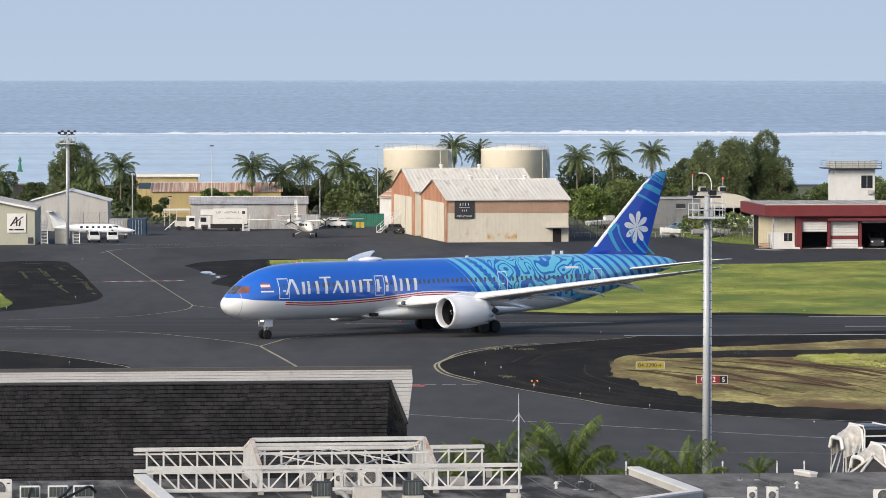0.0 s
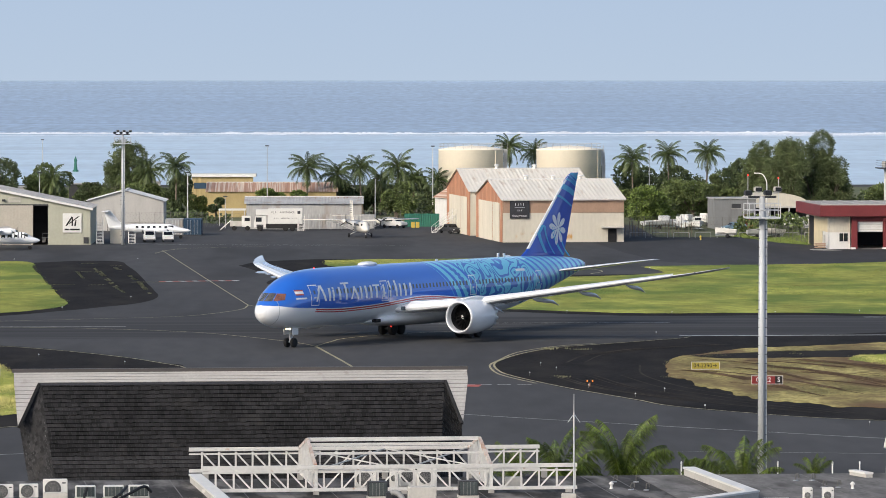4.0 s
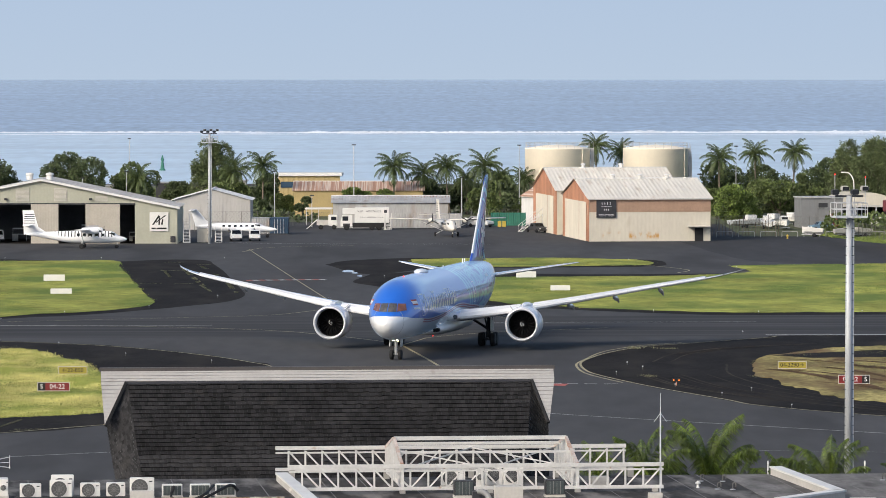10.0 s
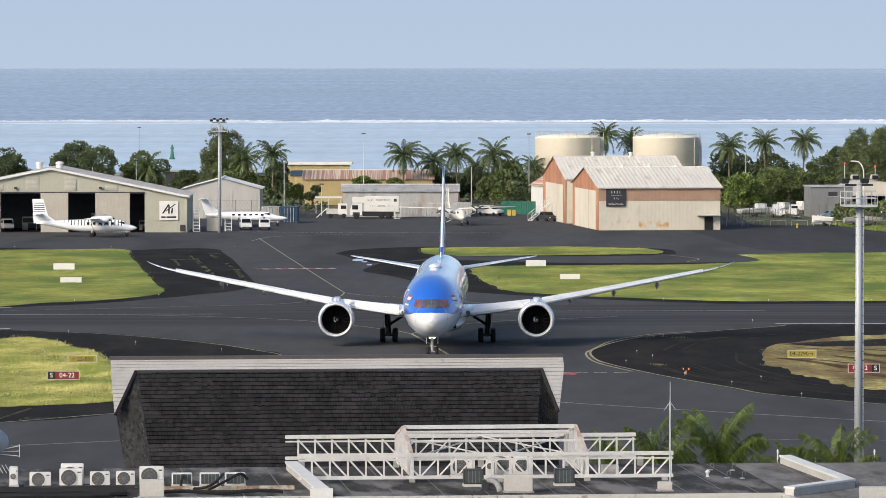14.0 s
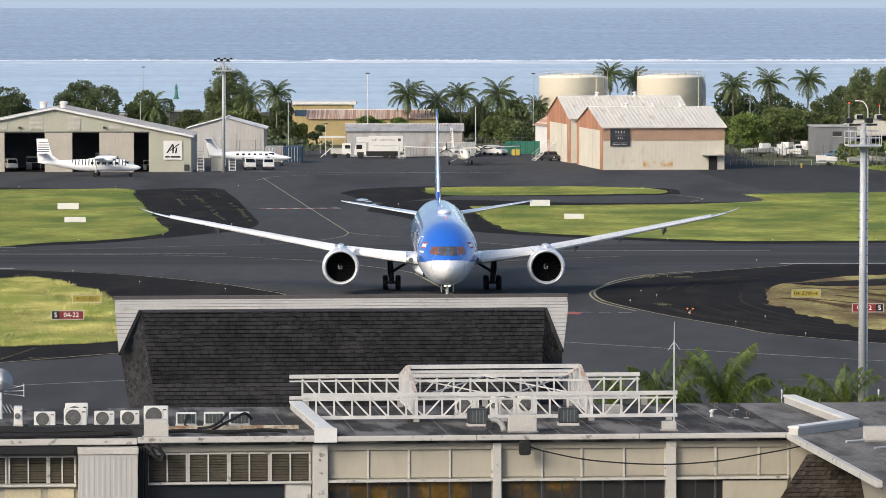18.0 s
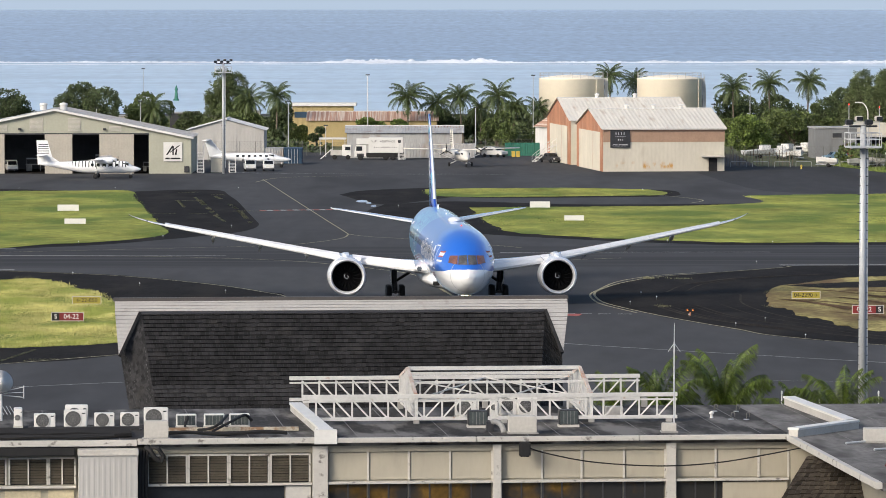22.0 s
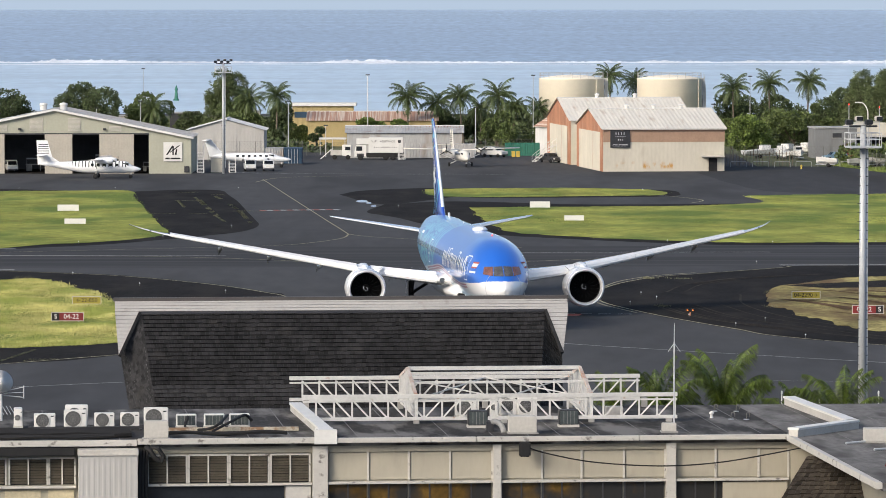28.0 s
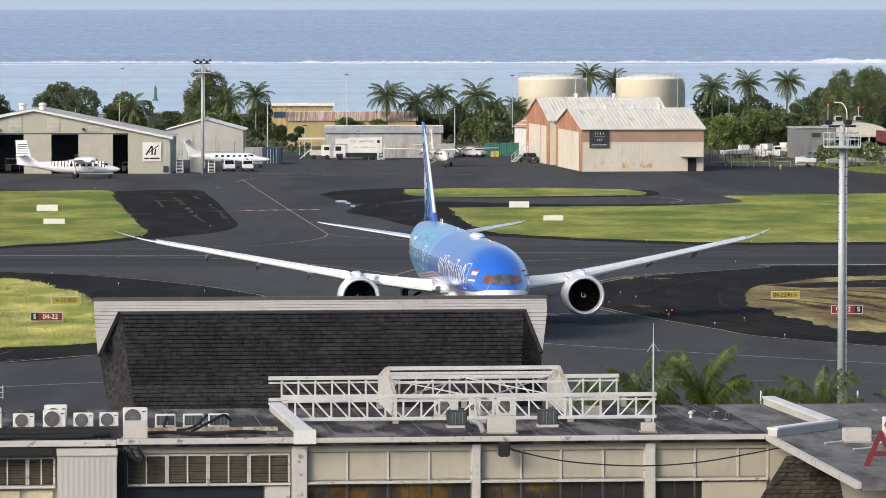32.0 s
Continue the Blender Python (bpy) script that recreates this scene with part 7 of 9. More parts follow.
for y, z0, z1, x0, x1, step in ((6.5, 11.80, 12.72, -0.25, 14.85, 0.74), (13.9, 12.02, 12.92, -0.3, 14.3, 0.72)):
    for z, w in ((z0, 0.14), (z1, 0.16), (z1 - 0.2, 0.07)):
        part("chord", cube(x0 - 0.2, x1 + 0.1, y - w / 2, y + w / 2, z - w / 2, z + w / 2, 0.01), M["white_steel"], fr)
    n_ = int((x1 - x0) / step)
    for k in range(n_ + 1):
        x = x0 + 0.35 + k * (x1 - x0 - 0.35) / n_
        bar(fr, "upright", (x, y, z0), (x, y, z1 - 0.1), 0.075)
        if k < n_:
            xn = x0 + 0.35 + (k + 1) * (x1 - x0 - 0.35) / n_
            left = (x0 + x1) / 2 > x
            flip = left if (x < 4.2 or x > 11.3) else not left
            a, b = ((x, y, z1 - 0.12), (xn, y, z0)) if flip else ((x, y, z0), (xn, y, z1 - 0.12))
            bar(fr, "diagonal", a, b, 0.065)
# slatted gable ends of the lantern
for x in (4.2, 11.4):
    g0, g1, gp = Vector((x, 6.5, 12.72)), Vector((x, 13.9, 12.95)), Vector((x, 10.4, 13.56))
    for a, b in ((g0, gp), (gp, g1)):
        part("rafter", rod(bmesh.new(), a, b, 0.09, None, 4), M["rusted_steel"], fr, "rust-stained sloping rafter")
    bar(fr, "rail", (x, 6.5, 11.85), (x, 13.9, 11.95), 0.10)
    for k in range(13):
        f = k / 12
        y = 6.5 + 7.4 * f
        top = g0.lerp(gp, f / 0.527) if f < 0.527 else gp.lerp(g1, (f - 0.527) / 0.473)
        bar(fr, "slat", (x, y, 11.85), (x, y, top.z), 0.13)
for y, z, w in ((10.4, 13.56, 0.16), (8.4, 13.12, 0.09), (12.3, 13.2, 0.12)):
    part("purlin", cube(4.2, 11.4, y - w / 2, y + w / 2, z - w / 2, z + w / 2, 0.01), M["white_steel"], fr)
for x0, x1 in ((4.3, 7.8), (7.8, 11.3)):
    bar(fr, "brace", (x0, 6.6, 12.6), (x1, 13.8, 12.9), 0.05)
    bar(fr, "brace", (x1, 6.6, 12.6), (x0, 13.8, 12.9), 0.05)
for x in (0.2, 4.2, 7.8, 11.4, 14.6):
    for y in (6.5, 13.9):
        part("foot", cube(x - 0.12, x + 0.12, y - 0.12, y + 0.12, ROOF, 11.75 if y < 10 else 12.0, 0.01), M["concrete"], fr)


# ---- shingled pavilion roof with white prow boards ----
def on_slope(x, y, lift=0.0):
    return Vector((x, y - lift * 0.75, 14.0 - 1.14 * (50 - y) + lift * 0.66))


pv = thing("pavilion_roof", T_POSE, "steep dark shingled roof with white boarded ridge prow", "roof")
FACES = {
    "front": (on_slope(-5.45, 49.55), on_slope(14.5, 49.55), on_slope(-4.6, 43.6), on_slope(13.45, 43.6)),
    "left": (Vector((-6.62, 48.35, 12.1)), on_slope(-5.45, 49.55), Vector((-5.75, 48.0, 6.6)), on_slope(-4.6, 43.6)),
    "right": (on_slope(14.5, 49.55), Vector((15.2, 48.3, 12.0)), on_slope(13.45, 43.6), Vector((15.25, 48.0, 6.6))),
}
part("decking", loft(bmesh.new(), [[on_slope(-5.4, 49.5, -0.06), on_slope(14.4, 49.5, -0.06), Vector((14.3, 49.9, 13.3)), Vector((-5.3, 49.9, 13.3))], [on_slope(-4.5, 43.4, -0.06), on_slope(13.4, 43.4, -0.06), Vector((14.6, 47.7, 6.4)), Vector((-5.2, 47.7, 6.4))]], True), M["dark_metal"], pv)
part("back_slope", loft(bmesh.new(), [[Vector((-6.6, 50.1, 13.9)), Vector((15.6, 50.1, 13.9)), Vector((15.6, 50.3, 13.7)), Vector((-6.6, 50.3, 13.7))], [Vector((-4.5, 57.5, 6)), Vector((13.5, 57.5, 6)), Vector((13.5, 57.6, 5.8)), Vector((-4.5, 57.6, 5.8))]], True), M["shingle"], pv)
for nm, (a, b, c, d) in FACES.items():
    rnd = random.Random(nm)
    nr = 36
    nrm = (b - a).cross(a - c).normalized()
    if nrm.y > 0:
        nrm = -nrm
    verts, faces_ = [], []
    singles = []
    for r in range(nr):
        f0, f1 = (r - 0.35) / nr, (r + 1) / nr
        width = (b - a).length
        x = -rnd.random() * 0.2
        while x < width:
            w_ = rnd.uniform(0.12, 0.26)
            u0, u1 = max(0, x / width), min(1, (x + w_ - 0.010) / width)
            x += w_
            if u1 - u0 < 0.002:
                continue
            lift = rnd.uniform(0.06, 0.10)
            jag = rnd.uniform(-0.06, 0.06) / nr
            q = [a.lerp(b, u0).lerp(c.lerp(d, u0), max(0, f0)) + nrm * 0.008, a.lerp(b, u1).lerp(c.lerp(d, u1), max(0, f0)) + nrm * 0.008,
                 a.lerp(b, u1).lerp(c.lerp(d, u1), f1 + jag) + nrm * lift, a.lerp(b, u0).lerp(c.lerp(d, u0), f1 + jag) + nrm * lift]
            q += [q[2] - nrm * lift, q[3] - nrm * lift]
            if nm == "front" and 18 <= r <= 22 and len(singles) < 300:
                singles.append(q)
                continue
            k = len(verts)
            verts += q
            faces_ += [(k, k + 1, k + 2, k + 3), (k + 3, k + 2, k + 4, k + 5)]
    me = bpy.data.meshes.new("shingles")
    me.from_pydata(verts, [], faces_)
    put("shingle_courses", me, M["shingle"], pv, "weathered wooden shingle courses", kind="stuff")
    for q in singles:
        me = bpy.data.meshes.new("shingle")
        o = q[0]
        me.from_pydata([p_ - o for p_ in q], [], [(0, 1, 2, 3), (3, 2, 4, 5)])
        s_ = put("shingle", me, M["shingle"], pv)
        s_.location = o
# white boards along the ridge and down the prow ends
nb = 4
for k in range(nb):
    y0, y1 = 49.98 - 0.115 * k, 49.98 - 0.115 * (k + 1) + 0.008
    bm = loft(bmesh.new(), [[on_slope(-6.72, y0, 0.10), on_slope(-6.72, y1, 0.11), on_slope(-6.72, y1, 0.05), on_slope(-6.72, y0, 0.05)], [on_slope(15.65, y0, 0.10), on_slope(15.65, y1, 0.11), on_slope(15.65, y1, 0.05), on_slope(15.65, y0, 0.05)]], True)
    bmesh.ops.recalc_face_normals(bm, faces=bm.faces)
    part("ridge_board", bm, M["prow_white"], pv, "white painted ridge board")
for sd, xe, xi, xo in ((-1, -6.72, -5.5, -6.6), (1, 15.65, 14.52, 15.2)):
    for k in range(11):
        f0, f1 = k / 11, (k + 0.93) / 11
        y0, y1 = 49.52 - 1.75 * f0, 49.52 - 1.75 * f1
        e0, e1 = xe + (xo - xe) * f0, xe + (xo - xe) * f1
        i0, i1 = xi + (xo - xi) * f0, xi + (xo - xi) * f1
        bm = loft(bmesh.new(), [[on_slope(e0, y0, 0.10), on_slope(i0, y0, 0.10), on_slope(i0, y0, 0.04), on_slope(e0, y0, 0.04)], [on_slope(e1, y1, 0.11), on_slope(i1, y1, 0.11), on_slope(i1, y1, 0.04), on_slope(e1, y1, 0.04)]], True)
        bmesh.ops.recalc_face_normals(bm, faces=bm.faces)
        part("prow_board", bm, M["prow_white"], pv, "white painted prow board")
    bm = rod(bmesh.new(), on_slope(xi, 49.5, 0.06), on_slope(xo - 0.05 * sd, 47.75, 0.06), 0.10, None, 4)
    part("hip_trim", bm, M["shingle"], pv)
part("ridge_cap", cube(-6.78, 15.72, 49.86, 50.2, 13.98, 14.17, 0.02), M["ridge_metal"], pv, "dark metal ridge capping")
# dark strip stands for the shade under the white ridge boards
part("soffit_shadow_board", loft(bmesh.new(), [[on_slope(-5.5, 49.54, 0.07), on_slope(-5.5, 49.44, 0.07), on_slope(-5.5, 49.44, 0.02), on_slope(-5.5, 49.54, 0.02)], [on_slope(14.5, 49.54, 0.07), on_slope(14.5, 49.44, 0.07), on_slope(14.5, 49.44, 0.02), on_slope(14.5, 49.54, 0.02)]], True), M["dark_metal"], pv)
part("post_base", cube(-4, 13, 45.5, 55, 0, 6.6), M["wall_cream"], pv)

# lower shingled roof by the wing
lr = thing("porch_roof", T_POSE, "weathered brown shingled porch roof beside the terminal", "roof")
A_, B_, C_, D_ = Vector((18.3, -5.6, 11.25)), Vector((24.0, -5.6, 11.25)), Vector((15.4, -9.6, 8.0)), Vector((24.0, -9.6, 8.0))
verts, faces_ = [], []
rnd = random.Random(77)
nrm = (B_ - A_).cross(A_ - C_).normalized()
nrm = -nrm if nrm.z < 0 else nrm
for r in range(22):
    x = -rnd.random() * 0.2
    while x < 8.6:
        w_ = rnd.uniform(0.14, 0.34)
        u0, u1 = max(0, x / 8.6), min(1, (x + w_ - 0.014) / 8.6)
        x += w_
        if u1 <= u0:
            continue
        f0, f1, lift = max(0, (r - 0.35) / 22), (r + 1) / 22 + rnd.uniform(-0.004, 0.004), rnd.uniform(0.04, 0.075)
        q = [A_.lerp(B_, u0).lerp(C_.lerp(D_, u0), f0) + nrm * 0.01, A_.lerp(B_, u1).lerp(C_.lerp(D_, u1), f0) + nrm * 0.01, A_.lerp(B_, u1).lerp(C_.lerp(D_, u1), f1) + nrm * lift, A_.lerp(B_, u0).lerp(C_.lerp(D_, u0), f1) + nrm * lift]
        q += [q[2] - nrm * lift, q[3] - nrm * lift]
        k = len(verts)
        verts += q
        faces_ += [(k, k + 1, k + 2, k + 3), (k + 3, k + 2, k + 4, k + 5)]
me = bpy.data.meshes.new("shingles")
me.from_pydata(verts, [], faces_)
put("shingle_courses", me, M["porch_shingle"], lr, "weathered brown shingle courses", kind="stuff")
part("decking", loft(bmesh.new(), [[A_ - nrm * 0.02, B_ - nrm * 0.02, B_ - nrm * 0.2, A_ - nrm * 0.2], [C_ - nrm * 0.02, D_ - nrm * 0.02, D_ - nrm * 0.2, C_ - nrm * 0.2]], True), M["dark_metal"], lr)
# dark pyramid roof far right behind the terminal
pr_ = thing("pavilion_roof", pose(28.6, 246, 0, 0, 0, 5.5), "dark shingled pyramid roof behind the terminal", "roof")
bm = bmesh.new()
for q in (((-4.5, -4.5), (4.5, -4.5)), ((4.5, -4.5), (4.5, 4.5)), ((4.5, 4.5), (-4.5, 4.5)), ((-4.5, 4.5), (-4.5, -4.5))):
    face(bm, (*q[0], 5.65), (*q[1], 5.65), (0, 0, 9.95))
part("slopes", bm, M["shingle"], pr_)
for q in ((-4.5, -4.5), (4.5, -4.5), (4.5, 4.5), (-4.5, 4.5)):
    part("hip_trim", rod(bmesh.new(), (*q, 5.65), (0, 0, 10.0), 0.09, None, 5), M["fascia"], pr_)
part("walls", cube(-4.0, 4.0, -4.0, 4.0, 0, 5.65), M["wall_cream"], pr_)

# red roof letter beside the wing
cu = bpy.data.curves.new("letter", "FONT")
cu.body, cu.size, cu.extrude = "A", 1.95, 0.06
tmp = bpy.data.objects.new("letter_tmp", cu)
me = bpy.data.meshes.new_from_object(tmp)
bpy.data.objects.remove(tmp)
lt = thing("roof_letter", T_POSE @ pose(19.85, -13.6, ROOF - 0.02, 90, 0, 0), "large red standing letter on the roof edge", "sign letter")
put("face", me, M["red_paint"], lt)


# ---- plants ----
def frond(rnd, length, rise, droop, width, pairs, bend=1.5, hang=0.4, blade=0.62):
    """One feathered palm leaf that leaves the crown along +x at the angle rise and bends down by droop towards its tip."""
    bm = bmesh.new()
    p, steps = Vector((0, 0, 0)), 14
    ln = [p.copy()]
    sway = rnd.uniform(-0.25, 0.25)
    for k in range(steps):
        a = rise - droop * ((k + 0.5) / steps) ** bend
        p = p + Vector((math.cos(a), sway * (k / steps) * 0.8, math.sin(a))) * (length / steps)
        ln.append(p.copy())
    tube(bm, ln, [0.05 * length / 3.9 * (1 - 0.85 * i / steps) for i in range(steps + 1)], 4)
    for k in range(pairs):
        f = 0.14 + 0.85 * k / pairs
        i = f * steps
        i0 = min(int(i), steps - 1)
        c = ln[i0].lerp(ln[i0 + 1], i - i0)
        d = (ln[i0 + 1] - ln[i0]).normalized()
        w = width * (math.sin(math.pi * min(1, 0.12 + 0.86 * f)) ** 0.6) * rnd.uniform(0.8, 1.1)
        flat_ = d.cross(Vector((0, 0, 1)))
        flat_ = flat_.normalized() if flat_.length > 0.05 else Vector((0, 1, 0))
        for sd in (1, -1):
            tip = c + flat_ * sd * w * 0.72 + d * w * 0.5 + Vector((0, 0, -w * hang * rnd.uniform(0.6, 1.5)))
            b = d * (blade * length / pairs)
            mid = c.lerp(tip, 0.5) + Vector((0, 0, 0.08 * w))
            face(bm, c - b * 0.4, c + b * 0.6, mid + b * 0.5, tip, mid - b * 0.5)
    return bm


def palm_meshes(seed, length, pairs, rises, droop, bend, hang, wide):
    rnd = random.Random(seed)
    out = []
    for rise in rises:
        bm = frond(rnd, length * rnd.uniform(0.9, 1.1), radians(rise), droop * rnd.uniform(0.85, 1.15), length * wide, pairs, bend, hang)
        me = bpy.data.meshes.new("frond")
        bm.to_mesh(me)
        bm.free()
        out.append(me)
    return out


FAR_FRONDS = palm_meshes(3, 4.0, 34, (-55, -32, -8, 12, 28, 44, 60, 76), 1.35, 1.5, 0.85, 0.19)
NEAR_FRONDS = palm_meshes(9, 3.35, 84, (16, 38, 54, 65, 73, 79, 84, 88), 1.25, 2.6, 0.9, 0.23)


def palm(x, y, z0, crown_z, seed, meshes, size=1.0, count=20, mat="palm", label="coconut palm with feathered green fronds", lean=0.0):
    rnd = random.Random(seed)
    p = thing("palm", pose(x, y, z0), label, "palm", "palms")
    h = crown_z - z0
    pts = [(-lean * (1 - f) ** 2, 0, h * f) for f in np.linspace(0, 1, 7)]
    bm = tube(bmesh.new(), pts, [0.24 * size + 0.05, 0.19 * size, 0.17 * size, 0.16 * size, 0.15 * size, 0.15 * size, 0.17 * size], 8)
    part("trunk", bm, M["bark"], p, smooth=True)
    for k in range(count):
        i = min(len(meshes) - 1, int(len(meshes) * k / count))
        f = put("frond", meshes[i], M[mat], p)
        f.matrix_basis = Matrix.Translation((0, 0, h)) @ Euler((rnd.uniform(-0.12, 0.12), rnd.uniform(-0.12, 0.12), k * 2.4 + rnd.uniform(-0.35, 0.35))).to_matrix().to_4x4() @ Matrix.Scale(size * rnd.uniform(0.85, 1.1), 4)
    bm = bmesh.new()
    for k in range(7):
        a = k * 0.9
        c = (0.26 * math.cos(a), 0.26 * math.sin(a), h - 0.3 - 0.1 * (k % 2))
        bmesh.ops.create_icosphere(bm, subdivisions=1, radius=0.14, matrix=Matrix.Translation(c))
    part("coconut_cluster", bm, M["palm_bright"], p)
    return p


def crown_mesh(seed, blobs, leaves, leaf, hang=0.0, narrow=0.45):
    """Foliage of many small leaf sprays gathered in uneven clumps; blobs: x, y, z, rx, rz."""
    rnd = random.Random(seed)
    verts, faces_ = [], []
    wsum = sum(b[3] * b[4] for b in blobs)
    for bx, by, bz, rx, rz in blobs:
        for _ in range(int(leaves * rx * rz / wsum)):
            while True:
                v = Vector((rnd.gauss(0, 1), rnd.gauss(0, 1), rnd.gauss(0, 1)))
                if v.length > 0.1:
                    break
            v.normalize()
            r = rnd.uniform(0.55, 1.0) ** 0.5
            r *= 1 + 0.35 * noise.noise(v * 2.2 + Vector((seed, bx, bz)))
            c = Vector((bx + v.x * rx * r, by + v.y * rx * r, bz + v.z * rz * r))
            if noise.noise(c * 0.55 + Vector((seed * 3.1, 0, 0))) < -0.28:
                continue
            d = (v + Vector((rnd.gauss(0, 0.6), rnd.gauss(0, 0.6), rnd.gauss(0, 0.5) - hang))).normalized()
            s = d.orthogonal().normalized()
            s.rotate(Matrix.Rotation(rnd.uniform(0, math.tau), 3, d))
            L = leaf * rnd.uniform(0.6, 1.4)
            k = len(verts)
            verts += [c, c + d * L * 0.5 + s * L * narrow, c + d * L, c + d * L * 0.5 - s * L * narrow]
            faces_.append((k, k + 1, k + 2, k + 3))
    me = bpy.data.meshes.new("crown")
    me.from_pydata([tuple(v) for v in verts], [], faces_)
    return me


def tree(x, y, seed, blobs, leaves, leaf, mat, label, hang=0.0, narrow=0.45, trunk=0.3, name="tree", category="tree"):
    t = thing(name, pose(x, y, 0), label, category, "shore trees")
    rnd = random.Random(seed)
    bm = bmesh.new()
    zc = sum(b[2] for b in blobs) / len(blobs)
    tube(bm, [(0, 0, 0), (0.1, 0, zc * 0.3), (0.0, 0.1, zc * 0.6), (0.1, 0, zc)], [trunk, trunk * 0.8, trunk * 0.6, trunk * 0.35], 8)
    for b in blobs:
        tube(bm, [(0.05, 0, zc * 0.35), (b[0] * 0.5, b[1] * 0.5, (zc * 0.4 + b[2]) / 2), (b[0], b[1], b[2])], [trunk * 0.5, trunk * 0.3, trunk * 0.12], 6)
    part("trunk", bm, M["bark"], t)
    put("crown", crown_mesh(seed, blobs, leaves, leaf, hang, narrow), M[mat], t, kind="stuff")
    return t


def blobs_for(seed, w, h, z0, n_):
    rnd = random.Random(seed)
    out = []
    for k in range(n_):
        f = rnd.random()
        r = w * rnd.uniform(0.16, 0.30)
        out.append((rnd.uniform(-0.5, 0.5) * (w - 1.4 * r), rnd.uniform(-0.4, 0.4) * w, z0 + (h - z0) * (0.18 + 0.68 * f) * (1 - 0.15 * abs(out[-1][0]) / w if out else 1), r, min(r * 0.8, (h - z0) * 0.32)))
    return out


# broad trees along the shore: x, y, width, height, lowest leaves, colour
for k, (x, y, w, h, z0, mt) in enumerate([
        (-68.2, 980, 12.8, 11.0, 2.0, "leaf_dark"), (-57.5, 990, 9.0, 9.4, 1.5, "leaf"), (-84, 985, 13, 9.5, 2, "leaf_dark"), (10.0, 930, 7.2, 6.6, 0.5, "leaf"), (17.2, 935, 4.5, 4.0, 0.2, "leaf"),
        (-33.2, 976, 7.5, 7.0, 0.3, "leaf_dark"), (-27.6, 962, 4.5, 3.8, 0.3, "leaf"), (-48.5, 985, 8.0, 5.4, 0.3, "leaf_dark"), (-37.0, 948, 9.5, 5.6, 0.3, "leaf"), (-43.0, 950, 6.0, 4.5, 0.3, "leaf"), (-31.5, 930, 4.5, 3.2, 0.2, "leaf_dark"), (-23.5, 938, 3.2, 4.2, 0.3, "leaf_dark"), (-13.5, 940, 5, 5.2, 3.0, "leaf_bright"), (-8.5, 942, 4.0, 5.0, 3.0, "leaf_bright"),
        (0.5, 960, 9.0, 6.0, 0.3, "leaf_dark"), (6.0, 965, 8.0, 5.5, 0.3, "leaf_dark"), (-7, 965, 8, 5.5, 0.3, "leaf_dark"),
        (56.0, 900, 9.0, 6.2, 0.2, "leaf_bright"), (64.0, 925, 10, 7.4, 0.3, "leaf"), (57, 985, 10, 8.6, 0.4, "leaf_dark"), (66, 990, 11, 8.2, 0.4, "leaf_dark"), (75, 990, 10, 7.6, 0.4, "leaf_dark"), (49.5, 1000, 8, 9.0, 0.4, "leaf_dark"), (53, 930, 6, 6.0, 0.2, "leaf"), (82, 1000, 10, 9.2, 0.5, "leaf_dark"), (71, 940, 7, 5.4, 0.3, "leaf"),
        (101.5, 930, 9, 7.6, 0.5, "leaf"), (112, 940, 9, 8.0, 0.5, "leaf"), (92, 950, 8, 6.0, 0.4, "leaf"), (120, 960, 10, 8.5, 0.5, "leaf_dark"), (14.5, 1000, 7, 6.5, 0.5, "leaf_dark"), (46.8, 870, 2.6, 3.6, 0.2, "leaf_dark"),
        (78, 960, 9, 5.2, 0.4, "leaf"), (87, 965, 9, 5.6, 0.4, "leaf")]):
    bl = blobs_for(100 + k, w, h, z0, 9 if w > 6 else 6)
    tree(x, y, 100 + k, bl, int(1500 * w), 0.32 if w > 6 else 0.27, mt, "leafy %s shore tree with an uneven crown" % ("dark green" if mt == "leaf_dark" else "green"), trunk=0.2 + 0.012 * w)
# feathery ironwood trees
for k, (x, y, w, h, z0) in enumerate([(-41.5, 975, 8.6, 13.2, 2.0), (76.0, 908, 8, 14.4, 1.5), (79.2, 903, 10, 14.0, 1.5), (84.6, 908, 10, 15.0, 1.5), (81.4, 915, 10, 14.6, 1.5), (87.4, 905, 7, 11.4, 1.2), (74.2, 912, 5, 11.6, 2), (73.5, 930, 2.6, 8.5, 3.0), (70, 950, 2.2, 8.0, 3.0)]):
    bl = []
    rnd = random.Random(300 + k)
    for q in range(22 if w > 4 else 7):
        f = rnd.random()
        r = w * rnd.uniform(0.13, 0.22)
        bl.append((rnd.uniform(-0.5, 0.5) * w * (1 - 0.55 * f), rnd.uniform(-0.35, 0.35) * w, z0 + (h - z0) * (0.12 + 0.80 * f), r, r * 1.25))
    tree(x, y, 300 + k, bl, int(3600 * w), 0.55, "ironwood", "feathery grey-green ironwood tree", 0.45, 0.09, 0.3)
# coconut palms by the shore
for k, (x, y, cz, sz) in enumerate([(-6.6, 945, 9.3, 1.12), (-1.0, 950, 7.9, 1.0), (3.2, 950, 9.0, 1.02), (10.4, 948, 9.3, 1.1), (18.0, 962, 6.6, 0.85), (32.4, 985, 12.4, 0.95), (37.6, 990, 11.3, 0.95), (54.4, 950, 10.7, 1.0), (61.3, 952, 11.5, 0.95), (68.7, 952, 11.8, 1.0), (-36.4, 950, 8.4, 1.1), (-31.0, 945, 9.4, 1.02), (-55.0, 960, 6.7, 1.0), (-40.0, 955, 6.8, 0.9), (13.8, 975, 6.3, 0.9), (7.2, 958, 6.6, 0.9)]):
    palm(x, y, 0, cz, 500 + k, FAR_FRONDS, sz, 32, "palm", lean=0.8 * math.sin(k * 2.3))
